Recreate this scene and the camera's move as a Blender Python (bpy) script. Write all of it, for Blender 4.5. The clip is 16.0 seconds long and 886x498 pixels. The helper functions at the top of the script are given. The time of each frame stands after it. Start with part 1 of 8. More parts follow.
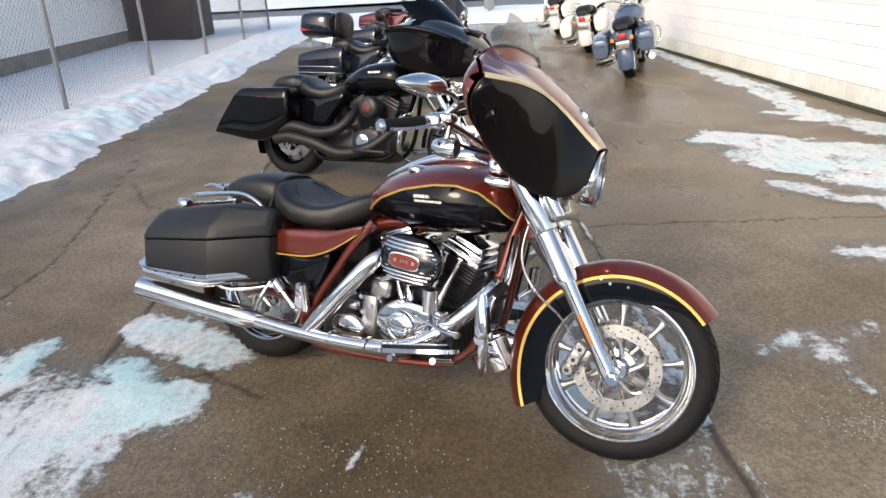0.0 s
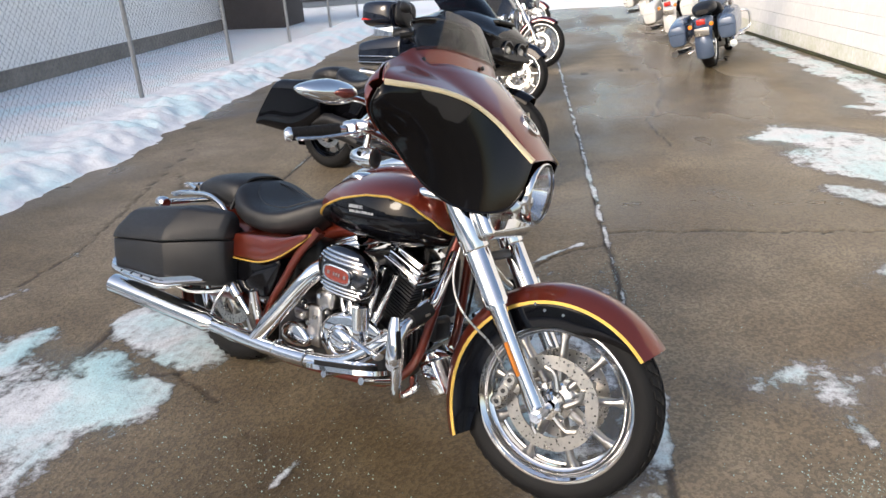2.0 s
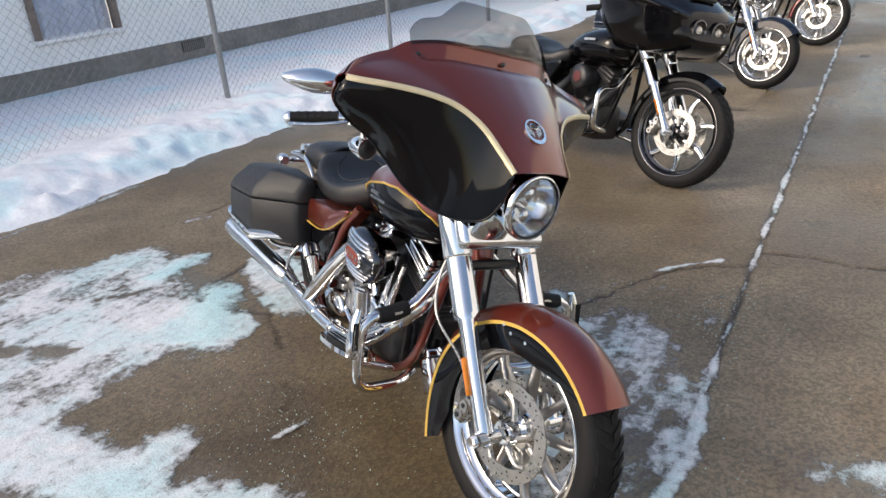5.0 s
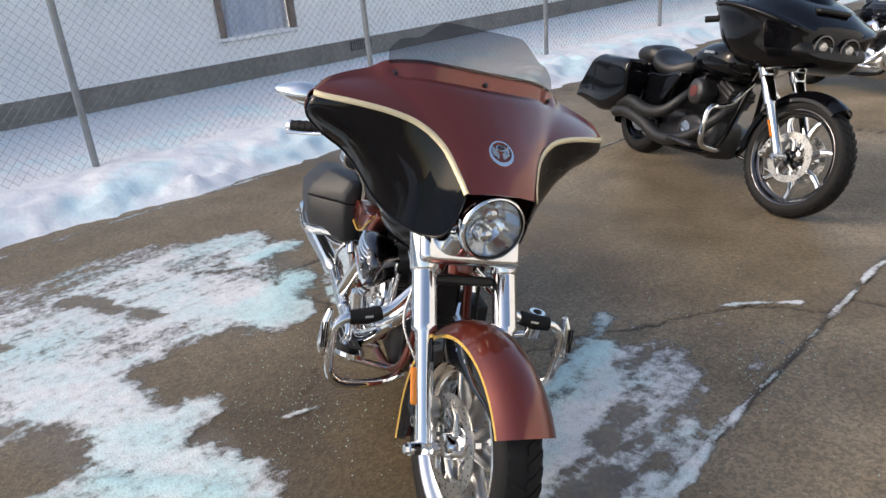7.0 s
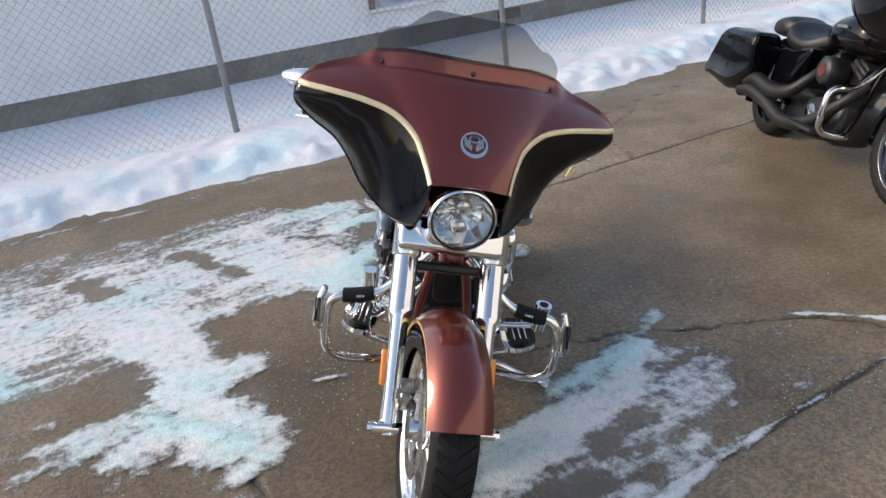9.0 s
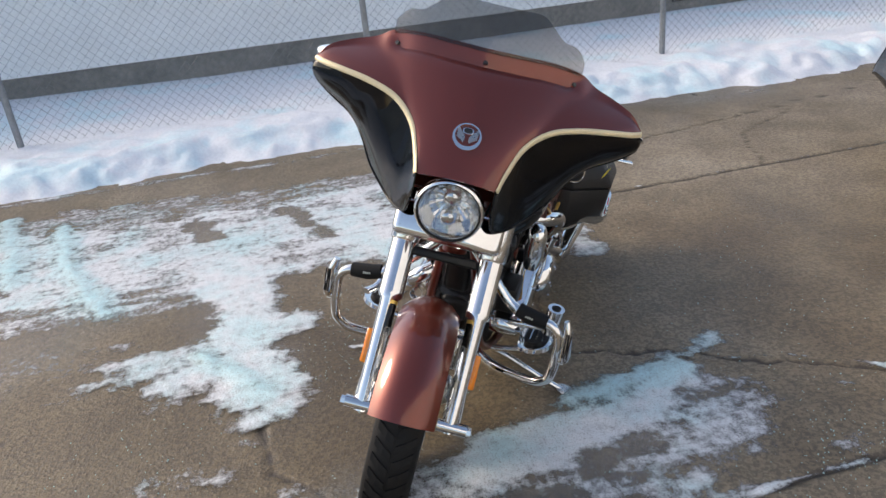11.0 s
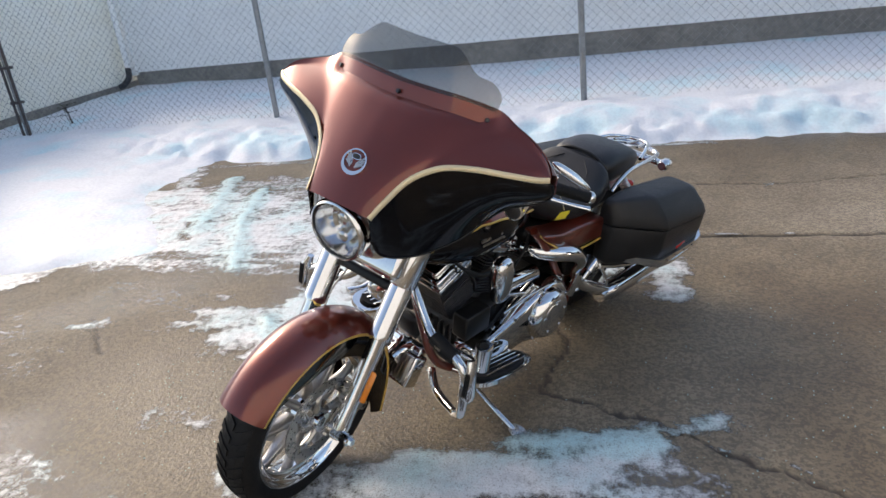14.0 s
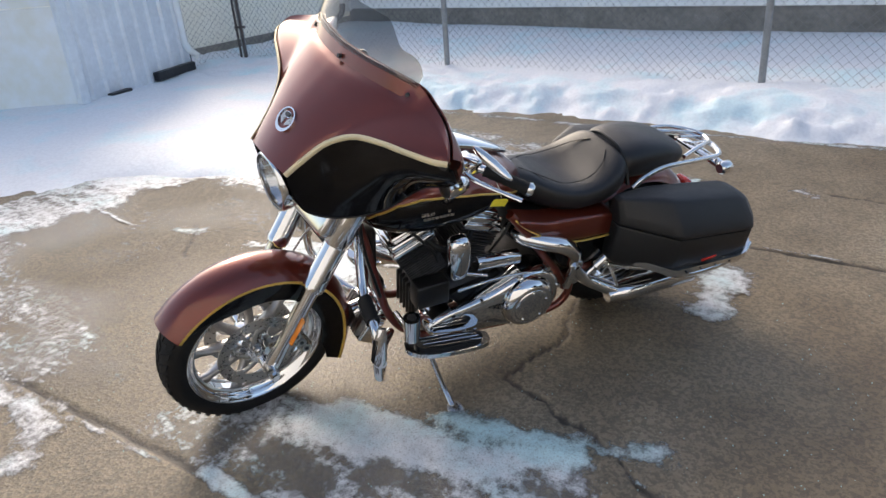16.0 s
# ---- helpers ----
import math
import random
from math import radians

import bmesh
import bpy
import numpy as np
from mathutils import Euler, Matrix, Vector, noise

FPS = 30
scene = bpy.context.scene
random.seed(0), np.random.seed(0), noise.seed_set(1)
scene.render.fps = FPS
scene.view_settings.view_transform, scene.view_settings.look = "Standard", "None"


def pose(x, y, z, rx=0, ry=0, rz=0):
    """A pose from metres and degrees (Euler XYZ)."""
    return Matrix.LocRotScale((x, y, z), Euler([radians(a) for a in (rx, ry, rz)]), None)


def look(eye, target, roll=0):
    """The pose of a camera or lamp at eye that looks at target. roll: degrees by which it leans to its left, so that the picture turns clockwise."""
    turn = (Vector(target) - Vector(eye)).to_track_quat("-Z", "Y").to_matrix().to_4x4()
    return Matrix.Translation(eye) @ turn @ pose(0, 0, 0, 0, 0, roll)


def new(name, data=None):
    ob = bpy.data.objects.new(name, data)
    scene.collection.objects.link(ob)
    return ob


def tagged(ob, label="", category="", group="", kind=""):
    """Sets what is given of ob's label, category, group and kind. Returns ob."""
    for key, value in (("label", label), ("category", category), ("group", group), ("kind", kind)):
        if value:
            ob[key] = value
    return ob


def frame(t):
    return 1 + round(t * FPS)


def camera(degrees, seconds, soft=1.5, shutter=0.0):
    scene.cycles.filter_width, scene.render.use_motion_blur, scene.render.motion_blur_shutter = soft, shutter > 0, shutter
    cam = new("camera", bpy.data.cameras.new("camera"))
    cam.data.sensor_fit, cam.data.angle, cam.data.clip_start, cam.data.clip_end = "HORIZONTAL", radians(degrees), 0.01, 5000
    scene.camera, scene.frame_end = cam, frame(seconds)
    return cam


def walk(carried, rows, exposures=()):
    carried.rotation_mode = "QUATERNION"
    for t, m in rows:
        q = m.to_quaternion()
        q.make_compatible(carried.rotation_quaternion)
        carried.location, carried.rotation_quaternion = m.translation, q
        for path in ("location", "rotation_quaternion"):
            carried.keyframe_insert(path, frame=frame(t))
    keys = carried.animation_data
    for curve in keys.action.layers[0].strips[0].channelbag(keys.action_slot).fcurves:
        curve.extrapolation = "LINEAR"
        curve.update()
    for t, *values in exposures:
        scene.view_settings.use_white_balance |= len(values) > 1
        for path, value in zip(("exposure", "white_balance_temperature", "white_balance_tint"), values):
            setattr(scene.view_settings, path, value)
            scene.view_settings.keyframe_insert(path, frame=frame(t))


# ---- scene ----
cam = camera(63.9, 16.0)
PATH = [
    (0, (-0.008, -0.021, 1.623), (-0.024, 1.836, 0.881), -2.9),
    (0.5, (0.158, 0.008, 1.618), (0.026, 1.857, 0.865), -4.3),
    (1, (0.308, 0.112, 1.61), (0.143, 1.952, 0.844), -3.6),
    (1.5, (0.418, 0.177, 1.62), (0.217, 2.013, 0.853), -3.8),
    (2, (0.54, 0.201, 1.621), (0.244, 2.026, 0.858), -4.2),
    (2.5, (0.694, 0.212, 1.623), (0.225, 2.011, 0.884), -3.9),
    (3, (0.832, 0.27, 1.619), (0.259, 2.037, 0.876), -4.7),
    (3.5, (0.958, 0.407, 1.617), (0.3, 2.146, 0.881), -3.7),
    (4, (1.068, 0.497, 1.621), (0.234, 2.157, 0.881), -4.0),
    (4.2, (1.111, 0.516, 1.637), (0.254, 2.137, 0.839), -4.5),
    (6.3, (1.655, 0.814, 1.661), (0.369, 2.14, 0.893), -3.5),
    (6.5, (1.696, 0.863, 1.66), (0.376, 2.157, 0.896), -3.6),
    (7, (1.838, 0.964, 1.671), (0.451, 2.175, 0.89), -5.1),
    (7.5, (1.985, 1.047, 1.675), (0.522, 2.165, 0.895), -5.9),
    (8, (2.033, 1.164, 1.656), (0.515, 2.183, 0.845), -6.5),
    (8.5, (2.081, 1.303, 1.672), (0.47, 2.169, 0.864), -6.4),
    (8.7, (2.121, 1.359, 1.679), (0.497, 2.195, 0.864), -7.0),
    (10.8, (2.333, 1.895, 1.651), (0.543, 2.29, 0.851), -5.3),
    (11, (2.332, 1.95, 1.651), (0.543, 2.284, 0.823), -6.1),
    (11.5, (2.385, 2.139, 1.658), (0.566, 2.302, 0.843), -5.9),
    (12, (2.423, 2.329, 1.643), (0.601, 2.377, 0.819), -5.5),
    (12.5, (2.36, 2.499, 1.62), (0.561, 2.419, 0.75), -6.3),
    (13, (2.306, 2.684, 1.636), (0.508, 2.466, 0.787), -6.1),
    (13.5, (2.305, 2.897, 1.629), (0.491, 2.572, 0.851), -7.2),
    (14, (2.316, 3.145, 1.637), (0.541, 2.639, 0.868), -6.8),
    (14.5, (2.22, 3.314, 1.61), (0.494, 2.672, 0.829), -7.4),
    (15, (2.083, 3.503, 1.631), (0.395, 2.754, 0.865), -5.5),
    (15.5, (2.004, 3.742, 1.609), (0.388, 2.858, 0.831), -5.4),
    (16, (1.937, 3.979, 1.615), (0.462, 2.916, 0.782), -4.5),
]
walk(cam, [(t, look(eye, target, roll)) for t, eye, target, roll in PATH], [(0.0, 0.87, 7150, 12), (16.0, 0.87, 7150, 12)])

# ---- daylight ----
SUN_AZ, SUN_EL = -126.0, 33.0   # degrees; azimuth counted from +x towards +y
world = bpy.data.worlds.new("winter_sky")
scene.world = world
world.use_nodes = True
wn = world.node_tree.nodes
sky = wn.new("ShaderNodeTexSky")
sky.sky_type = 'NISHITA'
sky.sun_disc = False
sky.sun_elevation = radians(SUN_EL)
sky.sun_rotation = radians(90 - SUN_AZ)
sky.air_density = 1.0
sky.dust_density = 2.2
sky.ozone_density = 1.0
wn["Background"].inputs[1].default_value = 0.15
world.node_tree.links.new(sky.outputs[0], wn["Background"].inputs[0])
sun_data = bpy.data.lights.new("sun", 'SUN')
sun_data.energy = 0.88
sun_data.angle = radians(16.0)
sun_data.color = (1.0, 0.95, 0.87)
sun = new("sun", sun_data)
sun_way = Vector((math.cos(radians(SUN_EL)) * math.cos(radians(SUN_AZ)), math.cos(radians(SUN_EL)) * math.sin(radians(SUN_AZ)), math.sin(radians(SUN_EL))))
sun.matrix_world = look(sun_way * 30, (0, 0, 0))

# ---- materials ----
def mat(name, color, rough=0.5, metal=0.0, var=0.0, scale=20.0, bump=0.0, bump_scale=60.0, coat=0.0, spec=0.5, second=None, rough_var=0.0, coords="Object"):
    """A surface with colour mottling at two scales, roughness mottling and fine relief."""
    m = bpy.data.materials.new(name)
    m.use_nodes = True
    n, l = m.node_tree.nodes, m.node_tree.links
    b = n["Principled BSDF"]
    b.inputs["Base Color"].default_value = (*color, 1)
    b.inputs["Roughness"].default_value = rough
    b.inputs["Metallic"].default_value = metal
    b.inputs["Specular IOR Level"].default_value = spec
    b.inputs["Coat Weight"].default_value = coat
    b.inputs["Coat Roughness"].default_value = 0.03
    tc = n.new("ShaderNodeTexCoord")
    place = n.new("ShaderNodeNewGeometry").outputs["Position"] if coords == "World" else tc.outputs[coords]
    if var > 0 or second:
        a = n.new("ShaderNodeTexNoise")
        a.inputs["Scale"].default_value, a.inputs["Detail"].default_value = scale, 6
        c = n.new("ShaderNodeTexNoise")
        c.inputs["Scale"].default_value, c.inputs["Detail"].default_value = scale * 7.3, 4
        l.new(place, a.inputs["Vector"])
        l.new(place, c.inputs["Vector"])
        add = n.new("ShaderNodeMath")
        add.operation = 'ADD'
        l.new(a.outputs["Fac"], add.inputs[0])
        l.new(c.outputs["Fac"], add.inputs[1])
        r = n.new("ShaderNodeValToRGB")
        r.color_ramp.elements[0].position, r.color_ramp.elements[1].position = 0.36, 0.64
        half = n.new("ShaderNodeMath")
        half.operation = 'MULTIPLY'
        half.inputs[1].default_value = 0.5
        l.new(add.outputs[0], half.inputs[0])
        l.new(half.outputs[0], r.inputs[0])
        lo = second or tuple(v * (1 - var) for v in color)
        hi = color if second else tuple(min(1, v * (1 + var)) for v in color)
        r.color_ramp.elements[0].color, r.color_ramp.elements[1].color = (*lo, 1), (*hi, 1)
        l.new(r.outputs[0], b.inputs["Base Color"])
        if rough_var > 0:
            mr = n.new("ShaderNodeMapRange")
            mr.inputs[1].default_value, mr.inputs[2].default_value = 0.3, 0.7
            mr.inputs[3].default_value, mr.inputs[4].default_value = max(0, rough - rough_var), min(1, rough + rough_var)
            l.new(half.outputs[0], mr.inputs[0])
            l.new(mr.outputs[0], b.inputs["Roughness"])
    if bump > 0:
        k = n.new("ShaderNodeTexNoise")
        k.inputs["Scale"].default_value, k.inputs["Detail"].default_value = bump_scale, 5
        l.new(place, k.inputs["Vector"])
        bp = n.new("ShaderNodeBump")
        bp.inputs["Strength"].default_value, bp.inputs["Distance"].default_value = bump, 0.004
        l.new(k.outputs["Fac"], bp.inputs["Height"])
        l.new(bp.outputs[0], b.inputs["Normal"])
    return m


CHROME = mat("chrome", (0.74, 0.745, 0.75), 0.055, 1.0, rough_var=0.03, var=0.03, scale=9)
SMOKED = mat("dark_chrome", (0.10, 0.10, 0.105), 0.16, 1.0, var=0.1, scale=20)
STEEL = mat("brushed_steel", (0.46, 0.45, 0.43), 0.30, 1.0, var=0.12, scale=14, rough_var=0.1)
ALU = mat("cast_aluminium", (0.42, 0.41, 0.40), 0.33, 1.0, var=0.15, scale=30, bump=0.15, bump_scale=160)
DARKMETAL = mat("dark_coated_metal", (0.03, 0.03, 0.032), 0.4, 0.3, var=0.3, scale=30, bump=0.2, bump_scale=200)
COPPER = mat("copper_pearl_paint", (0.158, 0.0225, 0.0102), 0.31, 0.55, var=0.14, scale=500, coat=1.0)
BLACKPAINT = mat("black_gloss_paint", (0.003, 0.003, 0.004), 0.06, 0.0, coat=0.0, spec=0.30, var=0.2, scale=8)
GOLD = mat("gold_pinstripe", (0.72, 0.46, 0.10), 0.35, 0.35, var=0.06, scale=60)
CREAM = mat("pale_gold_pinstripe", (0.72, 0.60, 0.38), 0.35, 0.3, var=0.06, scale=60)
LEATHER = mat("black_leather", (0.009, 0.009, 0.010), 0.42, 0.0, var=0.3, scale=18, bump=0.25, bump_scale=420, rough_var=0.06)
VINYL = mat("black_grained_vinyl", (0.010, 0.010, 0.011), 0.46, 0.0, var=0.3, scale=14, bump=0.3, bump_scale=520, rough_var=0.06)
RUBBER = mat("black_rubber", (0.007, 0.007, 0.0075), 0.68, 0.0, spec=0.28, var=0.35, scale=25, bump=0.3, bump_scale=240, rough_var=0.12)
BLACKPLASTIC = mat("black_plastic", (0.007, 0.007, 0.007), 0.42, 0.0, spec=0.35, var=0.25, scale=30)
AMBER = mat("amber_lens", (0.85, 0.25, 0.02), 0.15, 0.0, coat=0.6, var=0.08, scale=60)
REDLENS = mat("red_lens", (0.55, 0.02, 0.015), 0.12, 0.0, coat=0.6, var=0.08, scale=60)


# ---- mesh tools ----
def part(name, bm, material, parent=None, label="", smooth=50, m=None):
    """One mesh object under a thing or a part."""
    if smooth:
        lim = radians(smooth)
        for f in bm.faces:
            f.smooth = True
        for e in bm.edges:
            if len(e.link_faces) == 2 and e.calc_face_angle(0) > lim:
                e.smooth = False
    me = bpy.data.meshes.new(name)
    bm.to_mesh(me)
    bm.free()
    if material:
        me.materials.append(material)
    ob = new(name, me)
    if parent:
        ob.parent = parent
    if m is not None:
        ob.matrix_basis = m
    if label:
        ob["label"] = label
    return ob


def thing(name, m, label, category, group="", kind=""):
    ob = new(name)
    ob.empty_display_size = 0.1
    ob.matrix_basis = m
    return tagged(ob, label, category, group, kind)


def box(bm, c, s, bev=0.0, m=None, seg=2):
    """A bevelled block with centre c and size s."""
    r = bmesh.ops.create_cube(bm, size=1, matrix=Matrix.Translation(c) @ Matrix.Diagonal((*s, 1)))
    vs = r["verts"]
    if bev > 0:
        es = {e for v in vs for e in v.link_edges}
        g = bmesh.ops.bevel(bm, geom=list(es), offset=bev, segments=seg, affect='EDGES', profile=0.5)
        vs = list({v for f in g["faces"] for v in f.verts} | {v for v in vs if v.is_valid})
    if m is not None:
        bmesh.ops.transform(bm, matrix=m, verts=vs)
    return bm


def rings(bm, loops, closed=True, caps=True):
    """Skin over rings of equal count; closed: each ring is a loop."""
    vv = [[bm.verts.new(p) for p in r] for r in loops]
    n = len(vv[0])
    for a, b in zip(vv, vv[1:]):
        for i in range(n if closed else n - 1):
            j = (i + 1) % n
            try:
                bm.faces.new((a[i], a[j], b[j], b[i]))
            except ValueError:
                pass
    if caps and closed:
        for r, flip in ((vv[0], True), (vv[-1], False)):
            try:
                bm.faces.new(r[::-1] if flip else r)
            except ValueError:
                pass
    bmesh.ops.recalc_face_normals(bm, faces=bm.faces[:])
    return vv


def smooth_path(pts, per=6):
    """Catmull-Rom points through pts."""
    p = [Vector(q) for q in pts]
    if len(p) < 3:
        return p
    ext = [2 * p[0] - p[1]] + p + [2 * p[-1] - p[-2]]
    out = []
    for i in range(1, len(ext) - 2):
        a, b, c, d = ext[i - 1:i + 3]
        for k in range(per):
            t = k / per
            out.append(0.5 * (2 * b + (c - a) * t + (2 * a - 5 * b + 4 * c - d) * t * t + (3 * b - a - 3 * c + d) * t ** 3))
    return out + [p[-1]]


def tube(bm, pts, r, seg=12, curve=True, per=6, caps=True, flat=1.0):
    """A pipe along pts; r a radius or one for each given point."""
    path = smooth_path(pts, per) if curve else [Vector(q) for q in pts]
    n = len(path)
    if isinstance(r, (int, float)):
        rad = [r] * n
    else:
        src = np.linspace(0, 1, len(r))
        rad = np.interp(np.linspace(0, 1, n), src, r)
    loops, side = [], None
    for i, p in enumerate(path):
        d = (path[min(i + 1, n - 1)] - path[max(i - 1, 0)]).normalized()
        if side is None:
            side = d.cross(Vector((0, 0, 1)) if abs(d.z) < 0.9 else Vector((0, 1, 0))).normalized()
        else:
            side = (side - d * side.dot(d)).normalized()
        up = side.cross(d)
        loops.append([p + (side * math.cos(a) + up * math.sin(a) * flat) * float(rad[i]) for a in (2 * math.pi * k / seg for k in range(seg))])
    rings(bm, loops, True, caps)
    return bm


def cyl(bm, a, b, r, r2=None, seg=24):
    return tube(bm, [a, b], [r, r if r2 is None else r2], seg, False)


def lathe(bm, prof, c=(0, 0, 0), axis="y", seg=40, m=None, closed=False):
    """Turns (along, radius) points round an axis through c."""
    loops = []
    for h, r in prof:
        ring = []
        for k in range(seg):
            a = 2 * math.pi * k / seg
            u, v = r * math.cos(a), r * math.sin(a)
            p = {"y": (u, h, v), "x": (h, u, v), "z": (u, v, h)}[axis]
            p = Vector(p)
            if m is not None:
                p = m @ p
            ring.append(p + Vector(c))
        loops.append(ring)
    if closed:
        loops.append(loops[0])
        rings(bm, loops, True, False)
        bmesh.ops.remove_doubles(bm, verts=bm.verts[:], dist=1e-6)
    else:
        rings(bm, loops, True, True)
    return bm


def plate(bm, outline, thick, m):
    """A flat outline (2D points) thickened along local z and placed by m."""
    lo = [m @ Vector((x, y, -thick / 2)) for x, y in outline]
    hi = [m @ Vector((x, y, thick / 2)) for x, y in outline]
    rings(bm, [lo, hi], True, True)
    return bm


def superring(c, u, v, a, b, e=2.5, n=28):
    """A rounded-box ring with half sizes a along u and b along v."""
    out = []
    for k in range(n):
        t = 2 * math.pi * k / n
        ct, st = math.cos(t), math.sin(t)
        x = a * math.copysign(abs(ct) ** (2 / e), ct)
        y = b * math.copysign(abs(st) ** (2 / e), st)
        out.append(Vector(c) + Vector(u) * x + Vector(v) * y)
    return out


def solid(bm, t):
    """Gives an open sheet a thickness, away from its normals."""
    bmesh.ops.recalc_face_normals(bm, faces=bm.faces[:])
    bmesh.ops.solidify(bm, geom=bm.faces[:], thickness=t)
    return bm


def BM():
    return bmesh.new()

# ---- motorcycle parts ----
def glass_mat(name, color, rough=0.02, alpha_mix=0.55):
    """Thin smoked sheet: part see-through, part glossy."""
    m = bpy.data.materials.new(name)
    m.use_nodes = True
    n, l = m.node_tree.nodes, m.node_tree.links
    out = n["Material Output"]
    n.remove(n["Principled BSDF"])
    tr = n.new("ShaderNodeBsdfTransparent")
    tr.inputs[0].default_value = (*color, 1)
    gl = n.new("ShaderNodeBsdfGlossy")
    gl.inputs["Roughness"].default_value = rough
    gl.inputs["Color"].default_value = (0.9, 0.9, 0.9, 1)
    lw = n.new("ShaderNodeLayerWeight")
    lw.inputs[0].default_value = 0.5
    pw = n.new("ShaderNodeMath")
    pw.operation = 'POWER'
    pw.inputs[1].default_value = 4.0
    l.new(lw.outputs["Facing"], pw.inputs[0])
    fr = n.new("ShaderNodeMath")
    fr.operation = 'MULTIPLY_ADD'
    fr.inputs[1].default_value, fr.inputs[2].default_value = 0.45, 0.03
    l.new(pw.outputs[0], fr.inputs[0])
    mx = n.new("ShaderNodeMixShader")
    l.new(fr.outputs[0], mx.inputs[0])
    l.new(tr.outputs[0], mx.inputs[1])
    l.new(gl.outputs[0], mx.inputs[2])
    l.new(mx.outputs[0], out.inputs[0])
    return m


SMOKE = glass_mat("smoked_acrylic", (0.66, 0.65, 0.64))
CLEAR = glass_mat("clear_lens", (0.93, 0.94, 0.95))
DARKGLASS = glass_mat("dark_lens", (0.25, 0.22, 0.22))


def lerp(a, b, t):
    return a + (b - a) * t


def table(x, rows, col):
    return float(np.interp(x, [r[0] for r in rows], [r[col] for r in rows]))


def tyre_mesh(c, R, w, bead):
    bm = BM()
    prof = [(w * 0.80, bead), (w * 0.96, bead + (R - bead) * 0.25), (w, bead + (R - bead) * 0.5), (w * 0.90, bead + (R - bead) * 0.76), (w * 0.62, bead + (R - bead) * 0.94), (w * 0.25, R), (-w * 0.25, R),
            (-w * 0.62, bead + (R - bead) * 0.94), (-w * 0.90, bead + (R - bead) * 0.76), (-w, bead + (R - bead) * 0.5), (-w * 0.96, bead + (R - bead) * 0.25), (-w * 0.80, bead)]
    return lathe(bm, prof, c, "y", 72, closed=True)


def tread_mesh(c, R, w, n=46):
    """Slanted raised tread bars on both shoulders."""
    bm = BM()
    for k in range(n):
        for s in (1, -1):
            a = 2 * math.pi * (k + (0.5 if s > 0 else 0)) / n
            pts = []
            for dy, da in ((0.06, -0.030), (0.40, 0.012), (0.78, 0.075)):
                y = s * w * dy
                drop = R * 0.0 + (w * 0.16) * (dy / 0.62) ** 2.2 * 0.55
                r = R - drop + 0.0010
                pts.append((y, a + da, r))
            vs = []
            for y, t, r in pts:
                for off in (-0.042, 0.028):
                    vs.append(bm.verts.new((c[0] + r * math.cos(t + off), c[1] + y, c[2] + r * math.sin(t + off))))
            for i in (0, 2):
                bm.faces.new((vs[i], vs[i + 1], vs[i + 3], vs[i + 2]))
    bmesh.ops.recalc_face_normals(bm, faces=bm.faces[:])
    bmesh.ops.solidify(bm, geom=bm.faces[:], thickness=-0.004)
    return bm


def rim_profile(w, b):
    """Half of a rim's section mirrored: a narrow rolled lip, a concave barrel and a raised bead at the well."""
    half = [(0.84, 0.012), (0.885, 0.007), (0.88, 0.001), (0.80, -0.003), (0.74, -0.010), (0.60, -0.014), (0.44, -0.022), (0.38, -0.030), (0.30, -0.031), (0.26, -0.025), (0.12, -0.025)]
    return [(w * y, b + r) for y, r in half] + [(-w * y, b + r) for y, r in half[::-1]] + [(-w * 0.6, b + 0.004), (w * 0.6, b + 0.004)]


